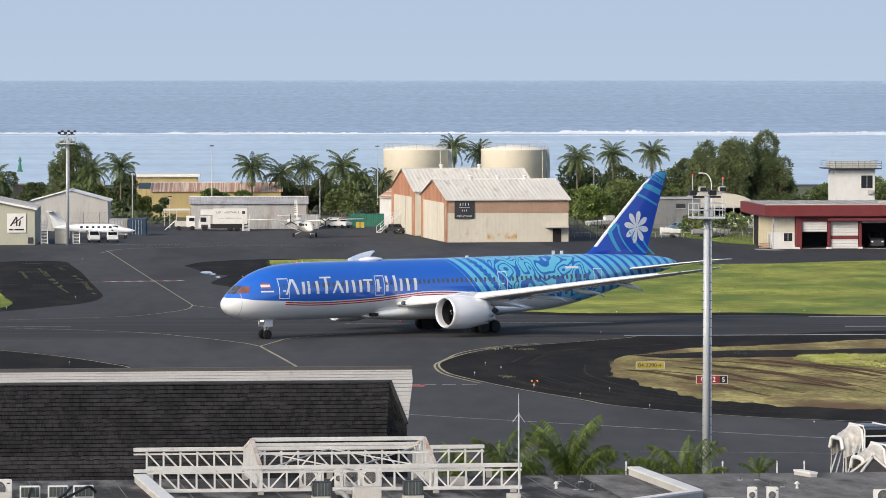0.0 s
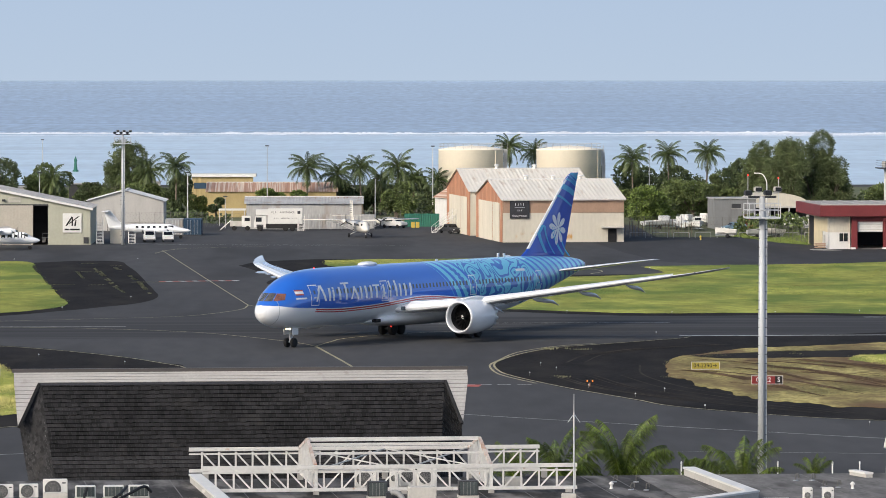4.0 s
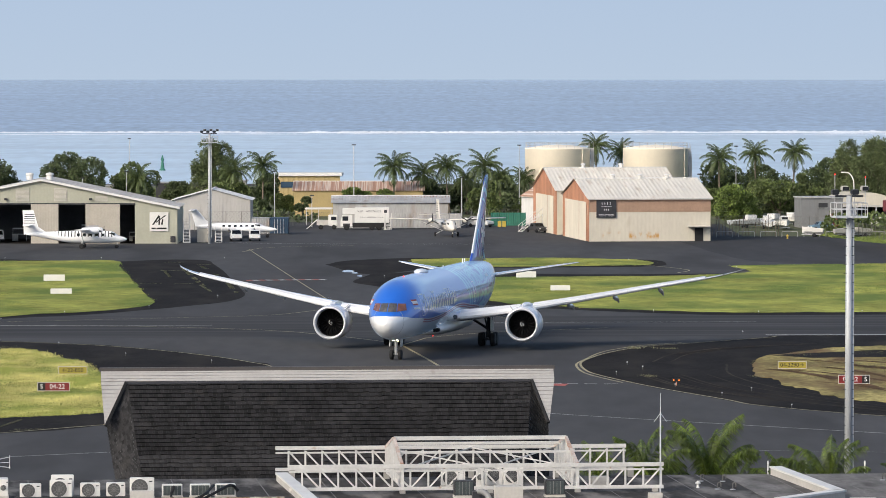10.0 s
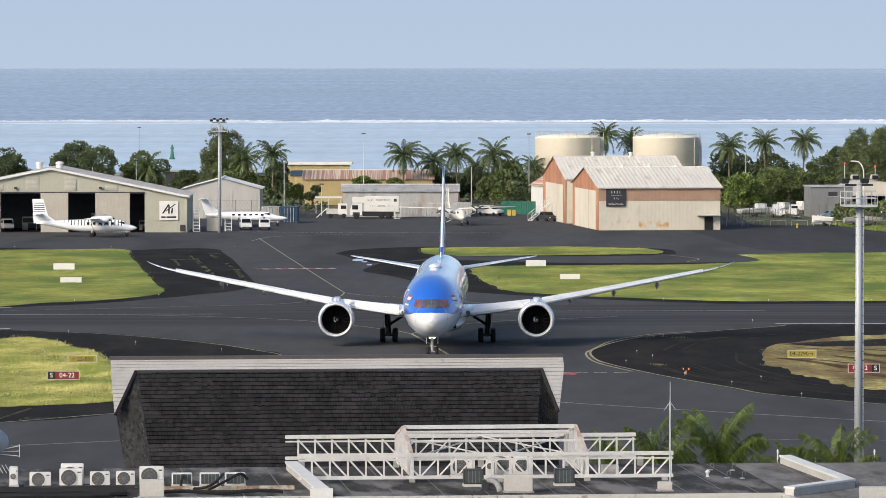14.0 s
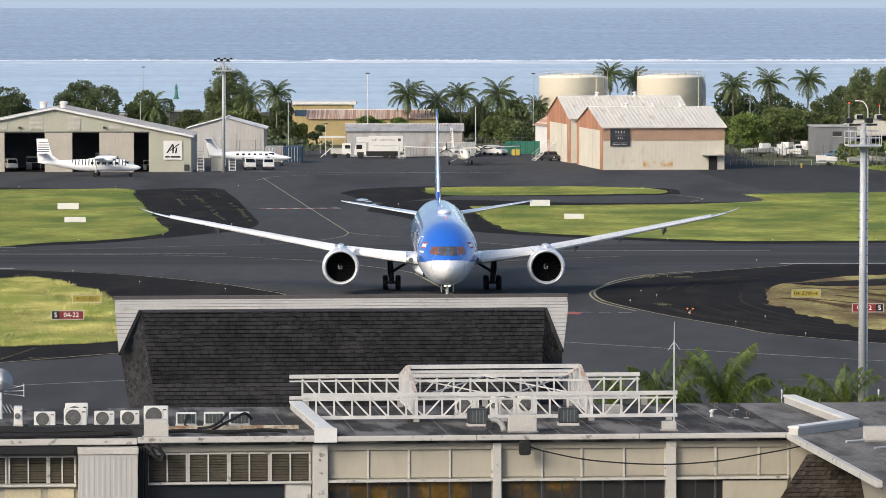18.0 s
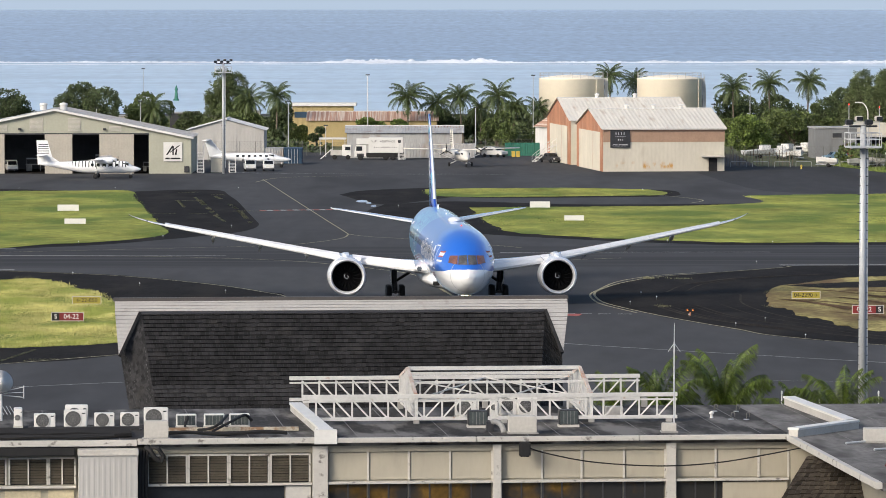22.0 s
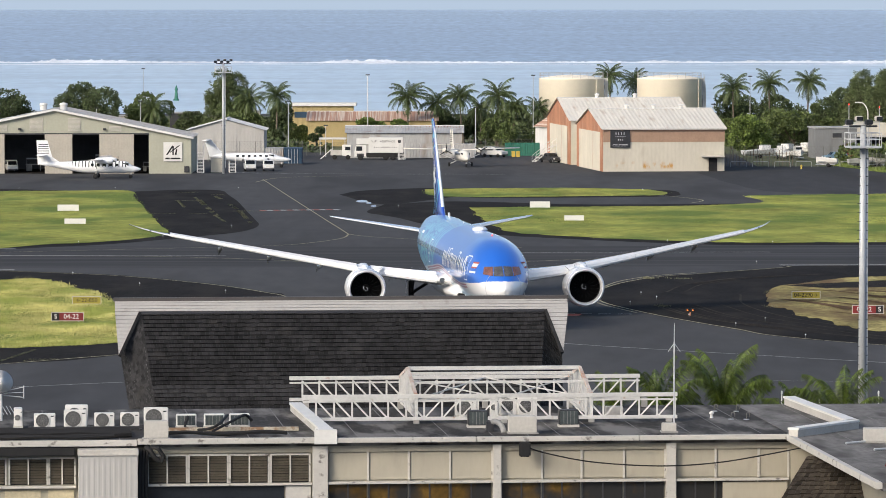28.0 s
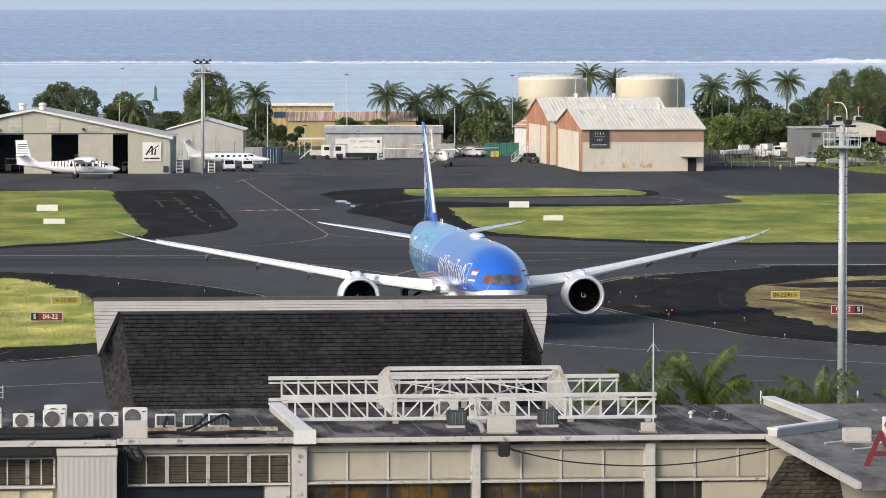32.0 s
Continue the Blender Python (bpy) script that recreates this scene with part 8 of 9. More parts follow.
# palms behind the terminal roof
for k, (x, y, cz, sz, ct) in enumerate([(9.9, 231, 9.5, 0.98, 14), (12.9, 233, 9.6, 1.04, 18), (7.9, 236, 9.4, 0.68, 12), (16.3, 232, 9.3, 0.66, 14), (18.3, 231, 9.3, 0.90, 16), (21.9, 234, 9.9, 0.40, 12), (14.3, 237, 9.0, 0.75, 9)]):
    palm(x, y, 0, cz, 700 + k, NEAR_FRONDS, sz, ct, "palm_bright", "young green palm behind the terminal roof")
# low scrub along the fence line, too dense to count
rnd = random.Random(55)
for nm, (xa, xb, ya, yb, nblob, hh, mt) in {"scrub": (-60, -20, 905, 930, 26, 1.6, "leaf_dark"), "scrub_": (-20, 25, 955, 1000, 40, 3.4, "leaf_dark"), "scrub__": (48, 120, 935, 1010, 60, 3.6, "leaf_dark"), "scrub____": (67, 77, 838, 856, 14, 3.0, "leaf"), "scrub___": (-120, -45, 1010, 1060, 40, 2.2, "leaf")}.items():
    bl = [(rnd.uniform(xa, xb), rnd.uniform(ya, yb), hh * rnd.uniform(0.3, 0.6), rnd.uniform(1.4, 3.0), hh * rnd.uniform(0.4, 0.7)) for _ in range(nblob)]
    tagged(put("shrubs", crown_mesh(nblob, bl, 170 * nblob, 0.55), M[mt]), "dense green scrub along the shore", "shrubs", kind="stuff")


# ---- parked aircraft ----
def foil_pts(x_le, chord, y, z, thick):
    return foil(x_le, chord, y, z, thick, 0.0, 8)


def small_plane(m, label, high, mats, stations, wing, tail, fin_pts, engines, gear_y, gear_z, stripes=()):
    a = thing("parked_plane", m, label, "airplane", "parked planes")
    body, trim = mats
    bm = bmesh.new()
    fine = np.array(smooth_line(stations, 4))
    loft(bm, [[(x, w * math.sin(k * math.tau / 20), (lo + hi) / 2 + (hi - lo) / 2 * math.cos(k * math.tau / 20)) for k in range(20)] for x, w, lo, hi in fine], True)
    bmesh.ops.recalc_face_normals(bm, faces=bm.faces)
    fus = part("fuselage", bm, body, a, smooth=True)
    span, x0, c0, c1, z0, z1 = wing
    for sd in (1, -1):
        bm = bmesh.new()
        loft(bm, [[(q.x, q.y * sd, q.z) for q in foil_pts(x, c, y, z, 0.14)] for y, x, c, z in ((0.3, x0, c0, z0), (span / 4, x0 - 0.05, (c0 + c1) / 2 + 0.1 * c0, (z0 + z1) / 2), (span / 2, x0 - (c0 - c1) * 0.4, c1, z1))], True)
        bmesh.ops.recalc_face_normals(bm, faces=bm.faces)
        part("wing", bm, body, a, smooth=True)
        ts, tx, tc_, tz = tail
        bm = bmesh.new()
        loft(bm, [[(q.x, q.y * sd, q.z) for q in foil_pts(x, c, y, tz, 0.1)] for y, x, c in ((0.05, tx, tc_), (ts / 2, tx - 0.3, tc_ * 0.75))], True)
        bmesh.ops.recalc_face_normals(bm, faces=bm.faces)
        part("tailplane", bm, body, a, smooth=True)
        ey, ex, ez, el = engines
        part("engine", spin(bmesh.new(), [(0.0, 0.18), (-0.2, 0.36), (-0.9, 0.46), (-el * 0.7, 0.4), (-el, 0.12)], (ex, ey * sd, ez), "X", 14), body, a, smooth=True)
        prop = part("propeller", spin(bmesh.new(), [(0.32, 0.02), (0.2, 0.12), (0.0, 0.17)], (ex, ey * sd, ez), "X", 10), M["dark_metal"], a)
        for k in range(3):
            t = k * math.tau / 3 + 0.5 * sd
            d, e = Vector((0, math.cos(t), math.sin(t))), Vector((0, -math.sin(t), math.cos(t)))
            c = Vector((ex + 0.12, ey * sd, ez))
            bm = bmesh.new()
            face(bm, c + d * 0.1 - e * 0.06, c + d * 0.7 - e * 0.09, c + d * 1.2 - e * 0.05, c + d * 1.2 + e * 0.05, c + d * 0.7 + e * 0.09, c + d * 0.1 + e * 0.06)
            bmesh.ops.solidify(bm, geom=bm.faces[:], thickness=0.03)
            part("blade", bm, M["dark_metal"], prop)
        bm = bmesh.new()
        rod(bm, (-0.6, sd * gear_y * 0.3, gear_z), (-0.6, sd * gear_y, 0.4), 0.09, 0.06, 8)
        if high:
            rod(bm, (-0.4, sd * 0.8, 1.0), (-0.3, sd * span * 0.24, z0 - 0.05), 0.06, None, 6)
        part("strut", bm, trim, a)
        wheel(a, -0.6, sd * gear_y, 0.38, 0.25)
        for k in range(5 if high else 6):
            x = 2.6 - k * 0.95
            i = int(np.argmin(abs(fine[:, 0] - x)))
            w, lo, hi = fine[i, 1], fine[i, 2], fine[i, 3]
            part("cabin_window", cube(x - 0.22, x + 0.22, sd * w * 0.985 - 0.02, sd * w * 0.985 + 0.02, lo + (hi - lo) * 0.58, lo + (hi - lo) * 0.78, 0.0), M["glass"], fus)
        i = int(np.argmin(abs(fine[:, 0] - stations[0][0] + (2.2 if high else 3.0))))
        x, w, lo, hi = fine[i]
        part("cockpit_window", cube(x - 0.5, x + 0.35, sd * w * 0.80 - 0.06, sd * w * 0.80 + 0.06, lo + (hi - lo) * 0.66, lo + (hi - lo) * 0.88), M["glass"], fus)
        for xs, ws in stripes:
            i = int(np.argmin(abs(fine[:, 0] - xs)))
            w, lo, hi = fine[i, 1], fine[i, 2], fine[i, 3]
            bm = bmesh.new()
            arc = [(w * 1.012 * math.sin(t), (lo + hi) / 2 + (hi - lo) / 2 * 1.012 * math.cos(t)) for t in np.linspace(0.35, 1.55, 5)]
            for (y0, z0_), (y1, z1_) in zip(arc, arc[1:]):
                face(bm, (xs - ws / 2, sd * y0, z0_), (xs + ws / 2, sd * y0, z0_), (xs + ws / 2, sd * y1, z1_), (xs - ws / 2, sd * y1, z1_))
            part("stripe", bm, M["dark_metal"], fus)
    bm = bmesh.new()
    lo_ = [bm.verts.new((x, 0.10, z)) for x, z in fin_pts]
    hi_ = [bm.verts.new((x, -0.10, z)) for x, z in fin_pts]
    bm.faces.new(lo_)
    bm.faces.new(hi_[::-1])
    for k in range(len(fin_pts)):
        bm.faces.new((lo_[k], hi_[k], hi_[(k + 1) % len(fin_pts)], lo_[(k + 1) % len(fin_pts)]))
    fn = part("fin", bm, body, a)
    if high:
        zt = max(z for _, z in fin_pts)
        xs = [x for x, z in fin_pts if z > zt - 0.5]
        for k in range(5):
            z = zt - 0.7 - 0.34 * k
            for sd in (1, -1):
                part("tail_bar", cube(min(xs) + 0.35 - 0.05 * k, max(xs) + 0.15 + 0.03 * k, sd * 0.11 - 0.01, sd * 0.11 + 0.01, z, z + 0.12), M["dark_metal"], fn)
    bm = rod(bmesh.new(), (stations[0][0] - 1.6, 0, 0.3), (stations[0][0] - 1.5, 0, 1.0), 0.06)
    part("nose_strut", bm, trim, a)
    wheel(a, stations[0][0] - 1.6, 0, 0.3, 0.2)
    return a


OTTER = [(6.3, 0.06, 1.35, 1.5), (5.8, 0.36, 1.08, 1.75), (4.9, 0.62, 0.92, 2.05), (4.1, 0.76, 0.85, 2.6), (3.3, 0.80, 0.82, 2.72), (0.0, 0.82, 0.82, 2.75), (-2.6, 0.80, 0.85, 2.72), (-5.0, 0.58, 1.25, 2.62), (-7.5, 0.36, 1.75, 2.5), (-9.4, 0.12, 2.05, 2.4)]
OTTER_FIN = [(-6.3, 2.5), (-7.5, 3.3), (-8.25, 5.9), (-9.95, 5.9), (-9.75, 2.1)]
small_plane(pose(-53.2, 786, 0, 0, 0, -2), "white twin-propeller high-wing plane with dark stripes", True, (M["gloss_white"], M["white"]), OTTER, (19.8, 1.0, 2.0, 1.9, 2.85, 3.15), (6.3, -8.2, 1.6, 3.6), OTTER_FIN, (2.9, 2.3, 2.75, 2.9), 1.9, 1.0, [(4.0 - 0.52 * k, 0.15) for k in range(19)])
small_plane(pose(3.0, 838.5, 0, 0, 0, -80), "cream twin-propeller high-wing plane parked nose-on", True, (M["plane_cream"], M["white"]), OTTER, (19.4, 1.0, 2.0, 1.9, 2.75, 3.05), (6.3, -8.2, 1.6, 3.4), OTTER_FIN, (2.9, 2.3, 2.7, 2.9), 1.9, 1.0)
KING = [(6.6, 0.05, 1.3, 1.4), (6.0, 0.32, 1.05, 1.62), (4.6, 0.55, 0.92, 1.92), (3.5, 0.68, 0.88, 2.35), (2.4, 0.70, 0.86, 2.42), (-1.5, 0.70, 0.88, 2.42), (-3.5, 0.55, 1.1, 2.36), (-5.6, 0.28, 1.5, 2.15), (-6.8, 0.06, 1.75, 1.95)]
small_plane(pose(-31.6, 833.5, 0, 0, 0, -4), "white low-wing twin turboprop plane with a T-tail", False, (M["gloss_white"], M["white"]), KING, (16.6, 1.2, 2.6, 1.2, 1.05, 1.75), (5.6, -6.6, 1.3, 4.5), [(-3.9, 2.2), (-5.2, 2.9), (-6.5, 4.5), (-7.7, 4.5), (-6.9, 1.8)], (2.6, 3.0, 1.45, 3.6), 2.6, 1.0)


# ---- vehicles ----
def vehicle(m, length, width, height, mat, label, style="van", category="car", group="vehicles"):
    v = thing("vehicle", m, label, category, group)
    L, H = length, height
    if style == "van":
        prof = [(L * 0.5, 0.35), (L * 0.5, H * 0.50), (L * 0.36, H * 0.60), (L * 0.20, H * 0.96), (L * 0.1, H), (-L * 0.45, H), (-L * 0.5, H * 0.9), (-L * 0.5, 0.35)]
    elif style == "pickup":
        prof = [(L * 0.5, 0.4), (L * 0.5, H * 0.55), (L * 0.24, H * 0.62), (L * 0.12, H), (-L * 0.12, H), (-L * 0.17, H * 0.62), (-L * 0.5, H * 0.62), (-L * 0.5, 0.4)]
    else:
        prof = [(L * 0.5, 0.4), (L * 0.49, H * 0.56), (L * 0.24, H * 0.64), (L * 0.10, H * 0.97), (-L * 0.38, H), (-L * 0.49, H * 0.62), (-L * 0.5, 0.4)]
    bm = bmesh.new()
    loft(bm, [[(x, y, z if z < H * 0.7 else z) for x, z in prof] for y in (-width / 2, width / 2)], True)
    bmesh.ops.recalc_face_normals(bm, faces=bm.faces)
    bmesh.ops.bevel(bm, geom=bm.edges[:], offset=0.07, segments=2, affect="EDGES")
    body = part("body", bm, mat, v)
    xa, xb = (L * 0.19, -L * 0.4) if style == "van" else ((L * 0.1, -L * 0.1) if style == "pickup" else (L * 0.08, -L * 0.36))
    for sd in (1, -1):
        part("side_glass", cube(xb, xa, sd * width / 2 - 0.012, sd * width / 2 + 0.012, H * 0.66, H * 0.90), M["glass"], body)
        for x in (L * 0.32, -L * 0.32):
            wheel(v, x, sd * (width / 2 - 0.1), 0.34, 0.22)
        part("headlight", cube(L * 0.49, L * 0.505, sd * width * 0.36 - 0.16, sd * width * 0.36 + 0.16, H * 0.38, H * 0.48), M["letter_white"], body)
    x0, z0, x1, z1 = (L * 0.36, H * 0.62, L * 0.21, H * 0.93) if style == "van" else ((L * 0.235, H * 0.65, L * 0.135, H * 0.95) if style == "pickup" else (L * 0.235, H * 0.66, L * 0.115, H * 0.94))
    bm = bmesh.new()
    face(bm, (x0 + 0.02, -width * 0.42, z0 + 0.02), (x0 + 0.02, width * 0.42, z0 + 0.02), (x1 + 0.03, width * 0.38, z1), (x1 + 0.03, -width * 0.38, z1))
    bmesh.ops.solidify(bm, geom=bm.faces[:], thickness=-0.02)
    part("windscreen", bm, M["glass"], body)
    part("bumper", cube(L * 0.49, L * 0.52, -width * 0.46, width * 0.46, 0.32, 0.52, 0.03), M["dark_metal"], body)
    return v


vehicle(pose(-31.2, 817.5, 0, 0, 0, -84), 4.4, 1.75, 1.9, M["white"], "white van parked facing the runway", "van")
vehicle(pose(-28.2, 817.8, 0, 0, 0, -86), 4.2, 1.75, 1.75, M["white"], "white utility car parked facing the runway", "suv")
vehicle(pose(9.0, 886, 0, 0, 0, -40), 4.7, 1.85, 1.8, M["white"], "white off-road car by the green fence", "suv")
vehicle(pose(-69.2, 812, 0.05, 0, 0, -80), 4.0, 1.7, 1.9, M["white"], "small white van in the hangar mouth", "van")
vehicle(pose(18.2, 858, 0, 0, 0, -60), 4.6, 1.8, 1.6, M["dark_metal"], "dark pickup near the hangar door", "pickup")
vehicle(pose(91.8, 789, 0.04, 0, 0, -87), 5.2, 2.2, 2.4, M["dark_metal"], "dark fire vehicle inside the open bay", "suv")
vehicle(pose(-51.0, 985, 0, 0, 0, -70), 4.4, 1.8, 1.6, M["dark_metal"], "dark car parked by the shore", "suv")
vehicle(pose(-49.8, 978, 0, 0, 0, -75), 4.4, 1.8, 1.5, M["white"], "white car parked by the shore", "suv")
vehicle(pose(67.2, 868, 0, 0, 0, -160), 4.2, 1.7, 1.5, M["covered_blue"], "car under a blue cover", "suv")
# catering truck with a high box
tr = thing("catering_truck", pose(-15.4, 871, 0), "white high-box airport service truck", "truck", "trucks")
part("box_body", cube(2.6, 8.5, -1.2, 1.2, 1.25, 3.85, 0.05), M["white"], tr)
part("chassis", cube(0.4, 8.5, -1.0, 1.0, 0.55, 1.2, 0.03), M["dark_metal"], tr)
bm = loft(bmesh.new(), [[(0.15, y_, 0.6), (0.15, y_, 1.45), (0.42, y_, 2.5), (0.6, y_, 2.65), (2.2, y_, 2.65), (2.2, y_, 0.6)] for y_ in (-1.1, 1.1)], True)
bmesh.ops.recalc_face_normals(bm, faces=bm.faces)
part("cab", bm, M["white"], tr)
part("skirt", cube(2.3, 8.4, -1.12, -1.04, 0.42, 1.24, 0.02), M["black"], tr, "black side skirt")
part("tail_lift", cube(8.5, 8.7, -1.1, 1.1, 0.5, 1.6, 0.02), M["dark_metal"], tr)
part("wheel_arch", cube(0.6, 1.8, -1.13, -1.08, 0.5, 1.12, 0.02), M["dark_metal"], tr)
part("box_top", cube(0.5, 2.6, -1.1, 1.1, 2.75, 3.7, 0.05), M["white"], tr)
part("cab_glass", cube(0.5, 1.5, -1.13, -1.09, 1.6, 2.35), M["glass"], tr)
vip_truck = tr
bars(tr, [(3.6 + 0.33 * q, 3.72 + 0.33 * q, 2.15, 2.27) for q in range(3)] + [(6.7 + 0.33 * q, 6.82 + 0.33 * q, 2.15, 2.27) for q in range(3)] + [(4.75, 6.3, 2.12, 2.17), (4.95, 6.1, 2.26, 2.30)], -1.205, M["dark_metal"])
part("emblem", cube(7.65, 8.15, -1.215, -1.2, 2.95, 3.45), M["dark_metal"], tr)
for x in (1.2, 5.6, 6.8):
    for sd in (1, -1):
        wheel(tr, x, sd * 1.0, 0.5, 0.3)
tr = thing("service_truck", pose(-19.6, 874, 0), "white service truck with a loading ramp", "truck", "trucks")
part("cab", cube(2.2, 3.8, -1.0, 1.0, 0.6, 2.5, 0.08), M["white"], tr)
part("bed", cube(0.2, 2.2, -1.0, 1.0, 0.7, 1.6, 0.04), M["dirty_white"], tr)
part("ramp", loft(bmesh.new(), [[(-1.6, -0.7, 0.1), (-1.4, -0.7, 0.1), (0.4, -0.7, 1.7), (0.2, -0.7, 1.7)], [(-1.6, 0.7, 0.1), (-1.4, 0.7, 0.1), (0.4, 0.7, 1.7), (0.2, 0.7, 1.7)]], True), M["white"], tr)
part("window", cube(2.7, 3.6, -1.03, -0.99, 1.6, 2.2), M["glass"], tr)
for x in (0.9, 3.2):
    for sd in (1, -1):
        wheel(tr, x, sd * 0.95, 0.4, 0.25)


# ---- passenger stairs ----
def stairs(m, height, run, label):
    s = thing("passenger_stairs", m, label, "stairs", "passenger stairs")
    n_ = int(height / 0.22)
    for k in range(n_):
        part("step", cube(run * k / n_, run * (k + 1) / n_, -0.5, 0.5, height * k / n_ + 0.1, height * k / n_ + 0.16), M["white"], s)
    for sd in (1, -1):
        for name, a, b, r in (("stringer", (0, sd * 0.52, 0.15), (run, sd * 0.52, height), 0.05), ("handrail", (0, sd * 0.52, 1.15), (run, sd * 0.52, height + 1), 0.035), ("support", (run, sd * 0.52, 0.1), (run, sd * 0.52, height), 0.05)):
            part(name, rod(bmesh.new(), a, b, r, None, 6), M["white"], s)
        for k in range(6):
            f = k / 5
            part("baluster", rod(bmesh.new(), (run * f, sd * 0.52, height * f + 0.1), (run * f, sd * 0.52, height * f + 1.1), 0.03, None, 5), M["white"], s)
    return s


stairs(pose(-38.6, 806.6, 0, 0, 0, 95), 3.6, 2.6, "tall white mobile boarding stairs")
stairs(pose(-33.6, 808.5, 0, 0, 0, 95), 1.6, 1.4, "low white mobile boarding stairs")
stairs(pose(15.4, 858, 0, 0, 0, 35), 3.0, 4.4, "white truck boarding stairs near the hangar")
stairs(pose(-7.2, 868, 0, 0, 0, 80), 1.8, 1.2, "small grey boarding stairs")
stairs(pose(22.0, 856, 0, 0, 0, 60), 2.4, 2.0, "white boarding stairs beside the hangar")

for k, x in enumerate((12.3, 13.1)):
    b_ = thing("wheelie_bin", pose(x, 884, 0), "yellow wheeled waste bin", "bin", "yellow bins")
    part("bin_body", cube(-0.32, 0.32, -0.32, 0.32, 0.08, 1.0, 0.05), M["yellow_plastic"], b_)
    part("lid", cube(-0.35, 0.35, -0.36, 0.34, 1.0, 1.1, 0.03), M["yellow_plastic"], b_)
gb = thing("hoarding", pose(10.9, 893, 0), "long dark green sheet hoarding", "fence")
for k in range(4):
    part("panel", ribbed(bmesh.new(), (k * 1.55, 0, 0), (1.52, 0, 0), (0, 0, 2.3), 0.3, 0.04), M["green_paint"], gb)
bx = thing("generator_box", pose(-37.2, 811, 0), "beige electrical cabinet by the lamp mast", "cabinet")
part("cabinet", cube(0, 1.9, 0, 1.2, 0, 2.2, 0.03), M["cream"], bx)
part("roof", cube(-0.1, 2.0, -0.1, 1.3, 2.2, 2.3, 0.02), M["dirty_white"], bx)


# ---- lamp masts ----
def mast(m, h, r, label, deck=2.6, lamps=6):
    a = thing("lamp_mast", m, label, "mast", "lamp masts")
    part("pole", rod(bmesh.new(), (0, 0, 0), (0, 0, h), r, r * 0.72, 14), M["mast_paint"], a, "pale grey tapered pole", True)
    for z in np.arange(1.5, h - 1.5, 0.62):
        part("rung", rod(bmesh.new(), (-r - 0.12, -0.1, z), (r + 0.05, -0.14, z), 0.022, None, 5), M["dark_metal"], a)
    part("ladder_rail", cube(r * 0.82, r * 0.82 + 0.12, -0.06, 0.06, 1.0, h - 1.0), M["galvanised"], a)
    d = deck / 2
    part("deck", cube(-d, d, -d * 0.8, d * 0.8, h - 1.55, h - 1.42, 0.02), M["galvanised"], a)
    for z in (h - 0.95, h - 0.5):
        for a0, a1 in (((-d, -d * 0.8), (d, -d * 0.8)), ((d, -d * 0.8), (d, d * 0.8)), ((d, d * 0.8), (-d, d * 0.8)), ((-d, d * 0.8), (-d, -d * 0.8))):
            part("rail", rod(bmesh.new(), (*a0, z), (*a1, z), 0.03, None, 5), M["galvanised"], a)
    for x in (-d, -d * 0.33, d * 0.33, d):
        for y in (-d * 0.8, d * 0.8):
            part("post", rod(bmesh.new(), (x, y, h - 1.5), (x, y, h - 0.5), 0.03, None, 5), M["galvanised"], a)
    part("head_frame", cube(-d * 0.9, d * 0.9, -0.08, 0.08, h - 0.12, h + 0.02, 0.02), M["dark_metal"], a)
    for k in range(lamps):
        x = -d * 0.95 + 1.9 * d * k / (lamps - 1)
        lamp = part("flood_lamp", cube(x - 0.26, x + 0.26, -0.5, 0.1, h + 0.05 + 0.25 * (k % 2), h + 0.42 + 0.25 * (k % 2), 0.07), M["dirty_white"] if k % 2 else M["dark_metal"], a, "flood lamp head")
        part("lens", cube(x - 0.22, x + 0.22, -0.53, -0.5, h + 0.10 + 0.25 * (k % 2), h + 0.37 + 0.25 * (k % 2)), M["glass"], lamp)
    return a


mast(pose(-34.9, 805, 0), 17.6, 0.26, "tall grey apron lamp mast with flood lamps", 2.6, 6)
mr_ = mast(pose(29.05, 350, 0, 0, 0, 8), 19.9, 0.29, "tall grey apron lamp mast with railed platform", 2.2, 4)
for x, y, z in ((-0.9, 0.5, 1.55), (1.05, -0.4, 1.35)):
    part("lightning_rod", rod(bmesh.new(), (x, y, 18.4), (x, y, 19.9 + z * 0.9), 0.025, None, 5), M["galvanised"], mr_)
    part("warning_lamp", spin(bmesh.new(), [(0, 0.03), (0.03, 0.045), (0.08, 0.045), (0.11, 0.02)], (x, y, 19.9 + z * 0.9), "Z", 10), M["beacon_glow"], mr_, "glowing red obstruction lamp")
for x, y, z0, h, r in ((17.1, 960, 0, 13.0, 0.09), (58.2, 960, 0, 12.8, 0.08), (-13.9, 935, 0, 13.5, 0.10), (-27.5, 900, 0, 9.4, 0.09), (5.8, 900, 0, 8.3, 0.09), (-52.0, 870, 0, 10, 0.06), (-71, 1200, -2, 12.5, 0.11), (-65.0, 950, 0, 7.0, 0.08), (45.4, 850, 0, 10, 0.07), (94, 860, 0, 9, 0.07), (-45, 1000, 0, 6, 0.06), (-20.5, 885, 0, 5.5, 0.07)):
    a = thing("light_pole", pose(x, y, z0), "thin grey light pole by the shore", "pole", "light poles")
    part("pole", rod(bmesh.new(), (0, 0, 0), (0, 0, h), r, r * 0.7, 8), M["galvanised"], a)
    part("head", cube(-0.4, 0.4, -0.12, 0.12, h - 0.05, h + 0.15, 0.04), M["dark_metal"], a)
a = thing("street_lamp", pose(74.2, 884, 0), "curved white street lamp", "lamp")
part("arm", tube(bmesh.new(), smooth_line([(0, 0, 0), (0, 0, 6), (-0.1, 0, 8.2), (-0.8, 0, 9.4), (-1.6, 0, 9.6)], 4), 0.1, 8), M["white"], a, smooth=True)
